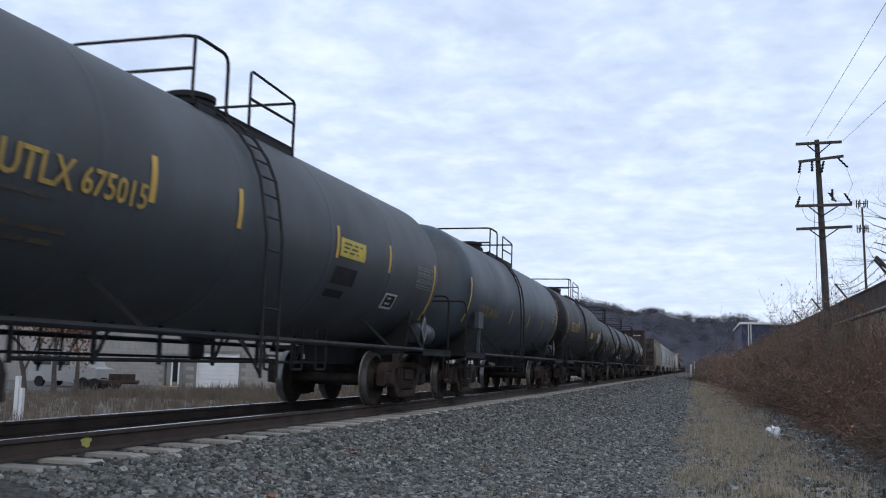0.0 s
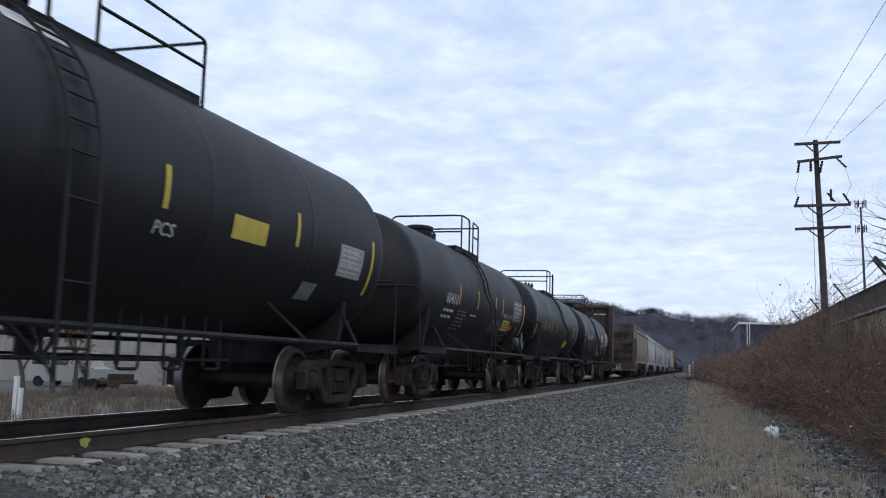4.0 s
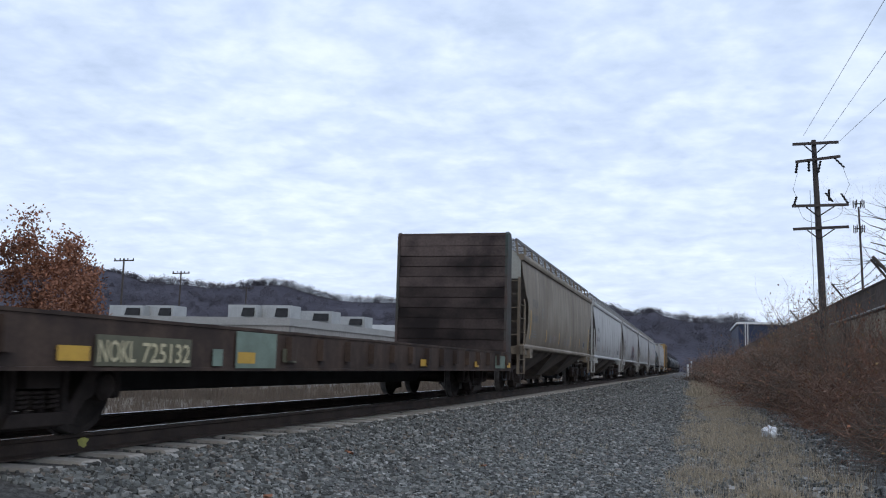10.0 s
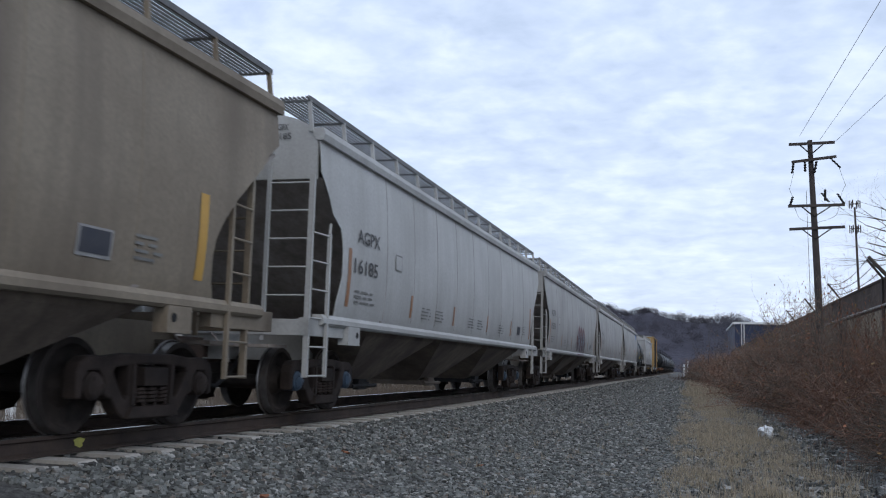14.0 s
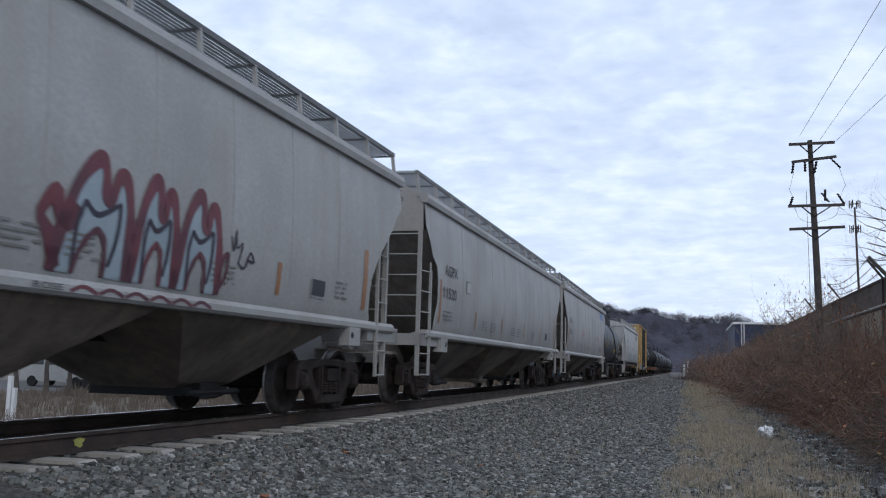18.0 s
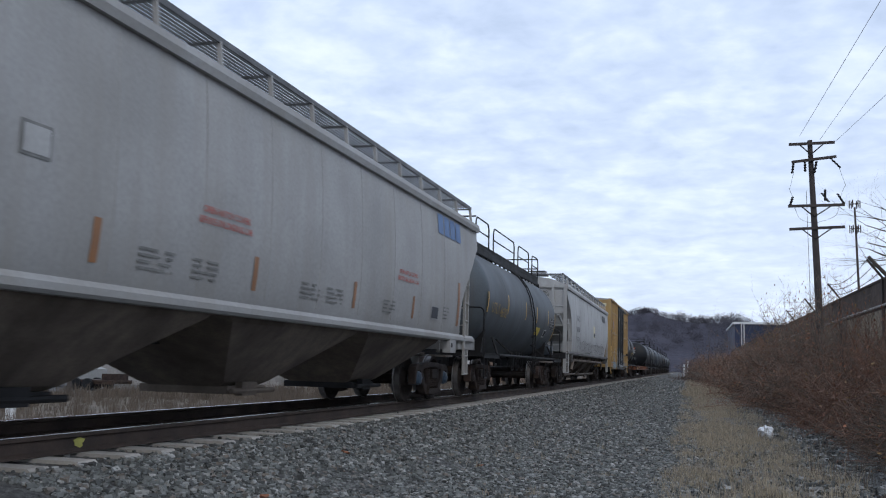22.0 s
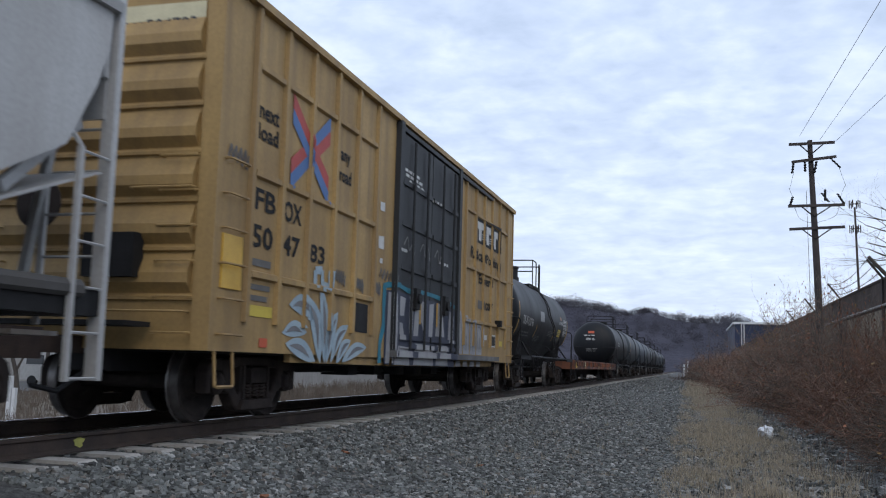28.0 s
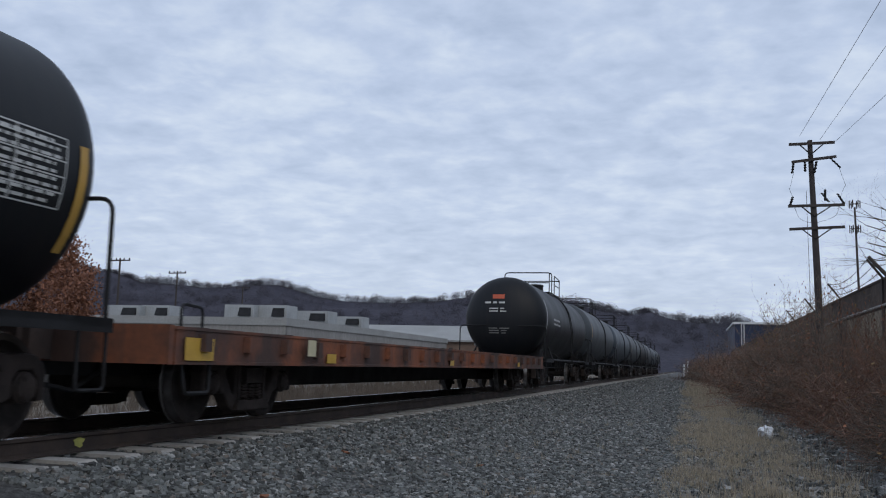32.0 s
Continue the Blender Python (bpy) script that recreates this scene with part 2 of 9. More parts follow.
def rounded(pts, r=0.12, n=4):
    """The polyline pts with its inner corners rounded."""
    pts = [Vector(p) for p in pts]
    out = [pts[0]]
    for a, b, c in zip(pts, pts[1:], pts[2:]):
        k = min(r, (b - a).length / 2, (c - b).length / 2)
        p, q = b + (a - b).normalized() * k, b + (c - b).normalized() * k
        for i in range(n + 1):
            t = i / n
            out.append(p * (1 - t) ** 2 + b * (2 * t * (1 - t)) + q * t * t)
    return out + [pts[-1]]


def bar(bm, a, b, w, h):
    """A square bar from a to b, w wide and h high."""
    a, b = Vector(a), Vector(b)
    d = (b - a).normalized()
    side = d.cross(Vector((0, 0, 1)))
    side = side.normalized() if side.length > 1e-3 else Vector((1, 0, 0))
    top = side.cross(d)
    loft(bm, [[p + side * (sx * w / 2) + top * (sz * h / 2) for sx, sz in ((-1, -1), (1, -1), (1, 1), (-1, 1))] for p in (a, b)])


def lathe(bm, prof, axis="y", n=32, at=(0, 0, 0)):
    """Turns prof, pairs of place along the axis and radius, about the axis."""
    at = Vector(at)
    a = {"x": Vector((1, 0, 0)), "y": Vector((0, 1, 0)), "z": Vector((0, 0, 1))}[axis]
    u = {"x": Vector((0, 1, 0)), "y": Vector((1, 0, 0)), "z": Vector((1, 0, 0))}[axis]
    loft(bm, [ring(at + a * s, u, a.cross(u), max(r, 1e-4), n) for s, r in prof])


def prism(bm, outline, x0, x1, axis="x"):
    """A plate with an outline of pairs, thick from x0 to x1 along the axis."""
    def place(p, k):
        return {"x": (k, p[0], p[1]), "y": (p[0], k, p[1]), "z": (p[0], p[1], k)}[axis]
    loft(bm, [[Vector(place(p, k)) for p in outline] for k in (x0, x1)])


def part(name, bm, material, parent=None, label="", smooth=False):
    bmesh.ops.recalc_face_normals(bm, faces=bm.faces)
    me = bpy.data.meshes.new(name)
    bm.to_mesh(me)
    bm.free()
    for m in material if isinstance(material, (list, tuple)) else (material,):
        me.materials.append(m)
    if smooth:
        me.polygons.foreach_set("use_smooth", [True] * len(me.polygons))
        me.set_sharp_from_angle(angle=radians(35))
    ob = new(name, me)
    ob.parent = parent
    return tagged(ob, label)


def from_data(name, verts, faces, material, parent=None, label="", smooth=False):
    me = bpy.data.meshes.new(name)
    me.from_pydata(verts, [], faces)
    for m in material if isinstance(material, (list, tuple)) else (material,):
        me.materials.append(m)
    if smooth:
        me.polygons.foreach_set("use_smooth", [True] * len(me.polygons))
    ob = new(name, me)
    ob.parent = parent
    return tagged(ob, label)


def thing(name, label, category, group="", m=None, kind=""):
    ob = new(name)
    ob.empty_display_size = 0.2
    if m is not None:
        ob.matrix_world = m
    return tagged(ob, label, category, group, kind)


def B():
    return bmesh.new()


# ---- the line of the track ----
# Straight far off, bending gently to the left near the camera. s runs along it, n to its right.
TRACK_X, BEND, BEND_END = -5.8944, 0.0013516, 42.67
_S = np.arange(-60.0, 1500.0, 0.5)
_TH = np.where(_S < 12, BEND * (12 - _S) + BEND * (BEND_END - 12) / 2, BEND * np.clip(BEND_END - _S, 0, None) ** 2 / (2 * (BEND_END - 12)))
_I0 = int(np.argmin(abs(_S - 700)))
_XC = np.concatenate(([0], np.cumsum(np.sin(_TH[:-1]) * 0.5)))
_YC = np.concatenate(([0], np.cumsum(np.cos(_TH[:-1]) * 0.5)))
_XC, _YC = _XC - _XC[_I0], _YC - _YC[_I0] + 699.5


def on_track(s, n=0.0, z=0.0):
    th = float(np.interp(s, _S, _TH))
    return Vector((float(np.interp(s, _S, _XC)) + TRACK_X + n * math.cos(th), float(np.interp(s, _S, _YC)) - n * math.sin(th), z))


def track_pose(s, n=0.0, z=0.0):
    p = on_track(s, n, z)
    return pose(p.x, p.y, p.z, 0, 0, -math.degrees(float(np.interp(s, _S, _TH))))
# ---- ground, ballast and track ----
GROUND = surface("dry_field_earth", (0.16, 0.13, 0.095), (0.1, 0.082, 0.062), 0.5, 6.0, 0.9, 0.95, 0.0, 0.6, depth=0.05)
GRASS_EARTH = surface("grassy_gravel_earth", (0.15, 0.135, 0.11), (0.08, 0.075, 0.065), 5.0, 30.0, 0.9, 0.95, 0.0, 0.8, depth=0.05)
BALLAST = surface("ballast_bed", (0.13, 0.128, 0.124), (0.05, 0.049, 0.048), 16.0, 38.0, 0.95, 0.95, 0.0, 1.0, depth=0.05)


def ground_z(n):
    xs = (-400, -60, -26, -12, -6, -3.1, -1.8, -1.35, 1.35, 1.8, 3.0, 5.5, 9, 14, 40, 400)
    zs = (-1.6, -1.5, -1.45, -1.2, -0.95, -0.66, -0.28, -0.212, -0.212, -0.28, -0.64, -0.74, -0.76, -0.6, -0.3, 0.0)
    return float(np.interp(n, xs, zs))


def ground_at(x, y):
    """The height of the ground at x, y."""
    s = y
    th = float(np.interp(s, _S, _TH))
    return ground_z((x - float(np.interp(s, _S, _XC)) - TRACK_X) / max(math.cos(th), 0.5))


def build_ground():
    ns = [-4000, -1500, -400, -150, -60, -40, -30, -20, -12, -9, -6, -4.5, -3.1, -2.4, -1.8, -1.35, 0, 1.35, 1.8, 2.1, 2.4, 2.7, 3.0, 3.5, 4.2, 4.8, 5.5,
          6.2, 7, 7.9, 8.5, 9.1, 10.5, 12, 14, 18, 25, 40, 80, 200, 400, 1500, 4000]
    ss = list(range(-40, 60, 1)) + list(range(60, 140, 4)) + list(range(140, 500, 20)) + [600, 800, 1100, 1450]
    verts, faces = [], []
    for s in ss:
        for n in ns:
            p = on_track(s, n, ground_z(n))
            if 1.9 < n < 30 and s < 60:
                p.z += 0.05 * noise.noise(Vector((p.x * 0.5, p.y * 0.5, 0)))
            verts.append(p)
    # far rows carry the sheet to the horizon
    for y in (2500, 4500):
        for n in ns:
            verts.append((n * 1.5 + TRACK_X, y, ground_z(n)))
    w = len(ns)
    rows = len(verts) // w
    for r in range(rows - 1):
        for c in range(w - 1):
            faces.append((r * w + c, r * w + c + 1, (r + 1) * w + c + 1, (r + 1) * w + c))
    ob = from_data("ground", verts, faces, (GROUND, BALLAST, GRASS_EARTH), smooth=True)
    mats = []
    for r in range(rows - 1):
        for c in range(w - 1):
            mid_n = (ns[c] + ns[c + 1]) / 2
            mats.append(1 if -3.4 < mid_n < 5.6 or 7.9 < mid_n < 9.1 else 2 if mid_n > 5 and mid_n < 16 else 0)
    ob.data.polygons.foreach_set("material_index", mats)
    return tagged(ob, "dry winter field earth with a grey ballast bed", "ground", kind="structure")


build_ground()


def rail_profile():
    return [(-0.075, -0.175), (0.075, -0.175), (0.075, -0.162), (0.012, -0.14), (0.01, -0.05), (0.036, -0.035), (0.036, -0.006), (0.028, 0.0),
            (-0.028, 0.0), (-0.036, -0.006), (-0.036, -0.035), (-0.01, -0.05), (-0.012, -0.14), (-0.075, -0.162)]


def build_rail(n0, label):
    bm = B()
    prof = rail_profile()
    ss = list(np.arange(-25, 60, 2.0)) + list(np.arange(60, 520, 20.0))
    loft(bm, [[on_track(s, n0 + a, b) for a, b in prof] for s in ss])
    for f in bm.faces:
        c = f.calc_center_median()
        f.material_index = 1 if c.z > -0.004 else 0
    ob = part("rail", bm, (RAIL, TREAD))
    return tagged(ob, label, "rail", kind="structure", group="rails of the track")


build_rail(0.7525, "rusty brown steel rail with a polished head")
build_rail(-0.7525, "rusty brown steel rail with a polished head")


def build_sleepers():
    bm = B()
    prism(bm, [(-1.31, -0.40), (1.31, -0.40), (1.31, -0.198), (1.285, -0.178), (-1.285, -0.178), (-1.31, -0.198)], -0.12, 0.12, "y")
    first = part("sleeper", bm, CONCRETE)
    tagged(first, "pale weathered concrete sleeper half sunk in ballast", "sleeper", "sleepers under the track")
    s = 7.642 - 0.602 * 14
    k = 0
    while k < 190:
        m = track_pose(s) @ pose(random.uniform(-0.02, 0.02), random.uniform(-0.015, 0.015), random.uniform(-0.008, 0.0), 0, 0, random.uniform(-0.6, 0.6))
        if k == 0:
            first.matrix_world = m
        else:
            copy_thing(first, m)
        s += 0.602
        k += 1
    # the far rest, too small to tell apart
    bm = B()
    while s < 320:
        c = track_pose(s)
        vs = box(bm, -1.29, 1.29, -0.12, 0.12, -0.4, -0.19)
        for v in vs:
            v.co = c @ v.co
        s += 0.602
    tagged(part("far_sleepers", bm, CONCRETE), "pale concrete sleepers along the distant track", "sleepers", kind="stuff")


build_sleepers()


# ---- loose ballast stones ----
STONES = bpy.data.materials.new("ballast_stone")
STONES.use_nodes = True


def stone_nodes():
    n, l = STONES.node_tree.nodes, STONES.node_tree.links
    b = n["Principled BSDF"]
    b.inputs["Roughness"].default_value = 0.9
    geo = n.new("ShaderNodeNewGeometry")
    ramp_n = n.new("ShaderNodeValToRGB")
    cr = ramp_n.color_ramp
    cr.elements[0].color, cr.elements[1].color = (0.045, 0.046, 0.045, 1), (0.36, 0.36, 0.345, 1)
    for at, col in ((0.25, (0.085, 0.09, 0.087, 1)), (0.5, (0.142, 0.15, 0.145, 1)), (0.76, (0.2, 0.208, 0.201, 1)), (0.83, (0.17, 0.142, 0.12, 1)), (0.88, (0.25, 0.256, 0.247, 1))):
        cr.elements.new(at).color = col
    l.new(geo.outputs["Random Per Island"], ramp_n.inputs[0])
    tc = n.new("ShaderNodeTexCoord")
    nz = n.new("ShaderNodeTexNoise")
    nz.inputs["Scale"].default_value = 45.0
    l.new(tc.outputs["Object"], nz.inputs["Vector"])
    mx = n.new("ShaderNodeMix")
    mx.data_type, mx.blend_type = "RGBA", "MULTIPLY"
    mx.inputs[0].default_value = 0.6
    l.new(ramp_n.outputs[0], mx.inputs[6])
    l.new(nz.outputs[0], mx.inputs[7])
    hs = n.new("ShaderNodeHueSaturation")
    hs.inputs["Value"].default_value = 1.27
    l.new(mx.outputs[2], hs.inputs["Color"])
    l.new(hs.outputs[0], b.inputs["Base Color"])


stone_nodes()


def stones(count, s_range, n_range, size, seed, name="ballast_stones"):
    """Broken stones, each a bent cube of its own shape, strewn over a stretch of the shoulder."""
    rng = np.random.default_rng(seed)
    base = np.array([(x, y, z) for x in (-1, 1) for y in (-1, 1) for z in (-1, 1)], float) * 0.5
    quads = np.array([(0, 1, 3, 2), (4, 6, 7, 5), (0, 4, 5, 1), (2, 3, 7, 6), (0, 2, 6, 4), (1, 5, 7, 3)])
    s = rng.uniform(*s_range, count)
    n = rng.uniform(*n_range, count)
    sz = size * rng.uniform(0.5, 1.35, count)
    v = base[None] * (1 + rng.uniform(-0.38, 0.38, (count, 8, 3)))
    v *= (sz[:, None] * np.stack([rng.uniform(0.7, 1.3, count), rng.uniform(0.6, 1.1, count), rng.uniform(0.45, 0.9, count)], 1))[:, None]
    ang = rng.uniform(0, 6.283, (count, 2))
    c, q = np.cos(ang), np.sin(ang)
    x, y, z = v[..., 0], v[..., 1], v[..., 2]
    y, z = y * c[:, :1] - z * q[:, :1], y * q[:, :1] + z * c[:, :1]
    x, y = x * c[:, 1:] - y * q[:, 1:], x * q[:, 1:] + y * c[:, 1:]
    th = np.interp(s, _S, _TH)
    px = np.interp(s, _S, _XC) + TRACK_X + n * np.cos(th)
    py = np.interp(s, _S, _YC) - n * np.sin(th)
    pz = np.array([ground_z(k) for k in n]) + sz * rng.uniform(-0.1, 0.35, count)
    verts = np.stack([x + px[:, None], y + py[:, None], z + pz[:, None]], -1).reshape(-1, 3)
    faces = (quads[None] + 8 * np.arange(count)[:, None, None]).reshape(-1, 4)
    me = bpy.data.meshes.new(name)
    me.from_pydata(verts.tolist(), [], faces.tolist())
    me.materials.append(STONES)
    return tagged(new(name, me), "loose grey crushed ballast stones on the track shoulder", "ballast", kind="stuff")


stones(33000, (6.5, 15), (1.36, 6.2), 0.041, 1)
stones(29000, (15, 27), (1.37, 6.1), 0.043, 2)
stones(22000, (27, 55), (1.44, 6.0), 0.052, 3)
stones(3500, (7, 40), (-2.2, -1.4), 0.05, 4)
stones(2600, (6, 30), (-0.65, 0.65), 0.05, 5)
stones(1500, (6, 32), (0.84, 1.34), 0.026, 9)
stones(5200, (11, 40), (7.5, 9.3), 0.06, 6)
stones(2600, (9, 30), (6.0, 7.6), 0.05, 7)
stones(9000, (55, 130), (1.5, 5.6), 0.08, 8)


# ---- the surroundings ----
WALL_PANEL = surface("stained_wall_panel", (0.36, 0.3, 0.225), (0.2, 0.165, 0.125), 0.6, 12.0, 0.9, 0.9, 0.0, 0.4, streak=0.5, streak_col=(0.14, 0.12, 0.1), rand=0.15)
WALL_BAND = surface("dark_brown_fascia", (0.12, 0.095, 0.082), (0.066, 0.054, 0.048), 0.8, 12.0, 0.9, 0.9, 0.0, 0.3, streak=0.4, rand=0.1, spec=0.1)
PIPE = surface("pale_pipe_paint", (0.4, 0.385, 0.36), (0.26, 0.245, 0.23), 2.0, 20.0, 0.7, 0.6)
BLOCK = surface("painted_block_wall", (0.33, 0.315, 0.3), (0.25, 0.24, 0.225), 0.5, 8.0, 0.8, 0.85, 0.0, 0.3, streak=0.2, rand=0.06)
MORTAR = surface("block_joint", (0.22, 0.21, 0.2), None, 1.0, 10.0, 0.6, 0.9)
ROOF_GREY = surface("pale_grey_roof_edge", (0.34, 0.34, 0.33), (0.28, 0.28, 0.27), 0.3, 8.0, 0.7, 0.8, 0.0, 0.1)
UNIT_GREY = surface("grey_air_unit_steel", (0.36, 0.37, 0.37), (0.27, 0.28, 0.28), 1.0, 10.0, 0.7, 0.6, 0.0, 0.1)
# the bluish cast of distance haze is put straight into both base colours
HILL = surface("haze_tinted_woods", (0.09, 0.088, 0.108), (0.066, 0.065, 0.081), 0.03, 0.3, 0.95, 1.0, 0.0, 0.8, depth=3.0, spec=0.0)
TWIG_FAR = surface("haze_tinted_twigs", (0.115, 0.112, 0.134), (0.085, 0.084, 0.102), 0.05, 1.0, 0.8, 1.0, 0.0, 0.0, spec=0.0)
NAVY = surface("navy_blue_cladding", (0.014, 0.026, 0.068), (0.011, 0.02, 0.052), 0.5, 10.0, 0.6, 0.5, 0.0, 0.1)
TRIM_WHITE = surface("white_trim", (0.68, 0.69, 0.7), (0.55, 0.56, 0.57), 1.0, 10.0, 0.6, 0.6)
BROWN_SIDING = surface("brown_siding", (0.22, 0.15, 0.11), (0.15, 0.1, 0.08), 0.5, 8.0, 0.7, 0.8)
ASPHALT = surface("old_asphalt", (0.11, 0.108, 0.105), (0.08, 0.078, 0.075), 0.6, 20.0, 0.8, 0.95, 0.0, 0.3)
STEM = surface("red_brown_stems", (0.225, 0.127, 0.088), (0.14, 0.083, 0.061), 1.5, 20.0, 0.9, 0.95, 0.0, 0.0, rand=0.35)
STEM_GREY = surface("grey_brown_stems", (0.17, 0.134, 0.105), (0.115, 0.091, 0.074), 1.5, 20.0, 0.9, 0.95, 0.0, 0.0, rand=0.3)
RUST_LEAF = surface("rust_red_leaves", (0.27, 0.11, 0.058), (0.14, 0.064, 0.04), 4.0, 20.0, 0.9, 0.8, 0.0, 0.0, rand=0.25)
OLIVE_LEAF = surface("olive_yellow_leaves", (0.25, 0.17, 0.06), (0.18, 0.09, 0.035), 4.0, 20.0, 0.9, 0.8, 0.0, 0.0)
STRAW = surface("dry_straw_grass", (0.52, 0.45, 0.335), (0.19, 0.152, 0.11), 14.0, 60.0, 0.9, 0.95, 0.0, 0.0)
STRAW_DULL = surface("dull_field_grass", (0.15, 0.118, 0.09), (0.085, 0.068, 0.054), 0.8, 12.0, 0.9, 0.95, 0.0, 0.0)
BARK = surface("grey_bark", (0.09, 0.075, 0.065), (0.05, 0.043, 0.04), 3.0, 25.0, 0.8, 0.95, 0.0, 0.4)
PLASTIC = surface("white_plastic_bag", (0.75, 0.77, 0.8), (0.6, 0.62, 0.66), 8.0, 40.0, 0.5, 0.35, 0.0, 0.3)


def at(bearing, rise, dist):
    """The place seen from the camera at that bearing (sideways per metre), rise and distance along y."""
    return Vector((bearing * dist, dist, EYE_Z + rise * dist))


def ridge():
    ts = (-1.9, -0.95, -0.75, -0.678, -0.634, -0.6, -0.54, -0.497, -0.461, -0.41, -0.377, -0.323, -0.278, -0.233, -0.208, -0.128, -0.092, -0.069, -0.052, -0.039, -0.024, -0.003, 0.044, 0.08, 0.3, 0.9)
    zs = (0.09, 0.095, 0.112, 0.108, 0.093, 0.093, 0.088, 0.092, 0.093, 0.079, 0.074, 0.073, 0.074, 0.08, 0.081, 0.073, 0.068, 0.062, 0.064, 0.067, 0.061, 0.056, 0.056, 0.048, 0.04, 0.035)
    far = 620.0
    verts, faces, crest = [], [], []
    n = 200
    for i in range(n + 1):
        t = ts[0] + (ts[-1] - ts[0]) * i / n
        top = EYE_Z + (float(np.interp(t, ts, zs)) - 0.0075) * far
        for q, (dy, hz) in enumerate(((-200, -0.05), (-130, 0.2), (-80, 0.5), (-40, 0.78), (0, 1.0), (120, 1.02), (420, 0.6))):
            z = hz * top + (1.5 * noise.noise(Vector((t * 60, q, 0))) if 0 < q < 6 else 0)
            p = (t * (far + dy * 0.6), far + dy, z)
            verts.append(p)
            if 1 <= q <= 4:
                crest.append((p, q))
    for i in range(n):
        for j in range(6):
            a = i * 7 + j
            faces.append((a, a + 7, a + 8, a + 1))
    tagged(from_data("hill", verts, faces, HILL, smooth=True), "long low hill covered in bare winter woods, coloured with distance haze", "hill", kind="structure")
    # bare crowns along the crest and down the slope: balls of twigs, ragged at the rim
    rng = np.random.default_rng(9)
    grid = np.array(verts).reshape(n + 1, 7, 3)
    count = 5200
    i = rng.integers(0, n, count)
    q = rng.choice([4, 4, 3, 3, 3, 2, 2, 1], count)
    u, w = rng.random(count)[:, None], rng.random(count)[:, None]
    base = (grid[i, q] * (1 - u) + grid[i + 1, q] * u) * (1 - w) + grid[i, q - 1] * w
    crest_row = rng.random(count) < 0.4
    base[crest_row] = (grid[i, 4] * (1 - u) + grid[i + 1, 4] * u)[crest_row]
    bear = base[:, 0] / base[:, 1]
    base = base[(bear > -0.95) & (bear < 0.35)]
    swell = np.array([noise.noise(Vector((b[0] * 0.02, 5, 0))) + 0.6 * noise.noise(Vector((b[0] * 0.09, 8, 0))) for b in base])
    size = rng.uniform(2.0, 4.6, len(base)) * (1 + 0.8 * swell)
    per = 260
    c = np.repeat(base, per, 0)
    r = np.repeat(size, per)[:, None]
    d = rng.normal(0, 1, (len(c), 3))
    d /= np.linalg.norm(d, axis=1)[:, None]
    d *= rng.uniform(0.15, 1.0, (len(c), 1)) ** 0.5
    mid_p = c + d * r * np.array([1.0, 0.7, 1.0]) + np.array([0, 0, 0.3]) * r
    a = rng.normal(0, 1, (len(c), 3)) * 0.12 * r ** 0.5 + d * 0.25
    b = rng.normal(0, 1, (len(c), 3)) * 0.13 * r ** 0.5
    v = np.stack([mid_p - a, mid_p + b * 0.6, mid_p + a], 1).reshape(-1, 3)
    f = np.arange(len(v)).reshape(-1, 3)
    tagged(from_data("hill_woods", v.tolist(), f.tolist(), TWIG_FAR), "bare winter trees along the hilltop, coloured haze grey", "woods", kind="stuff")


ridge()


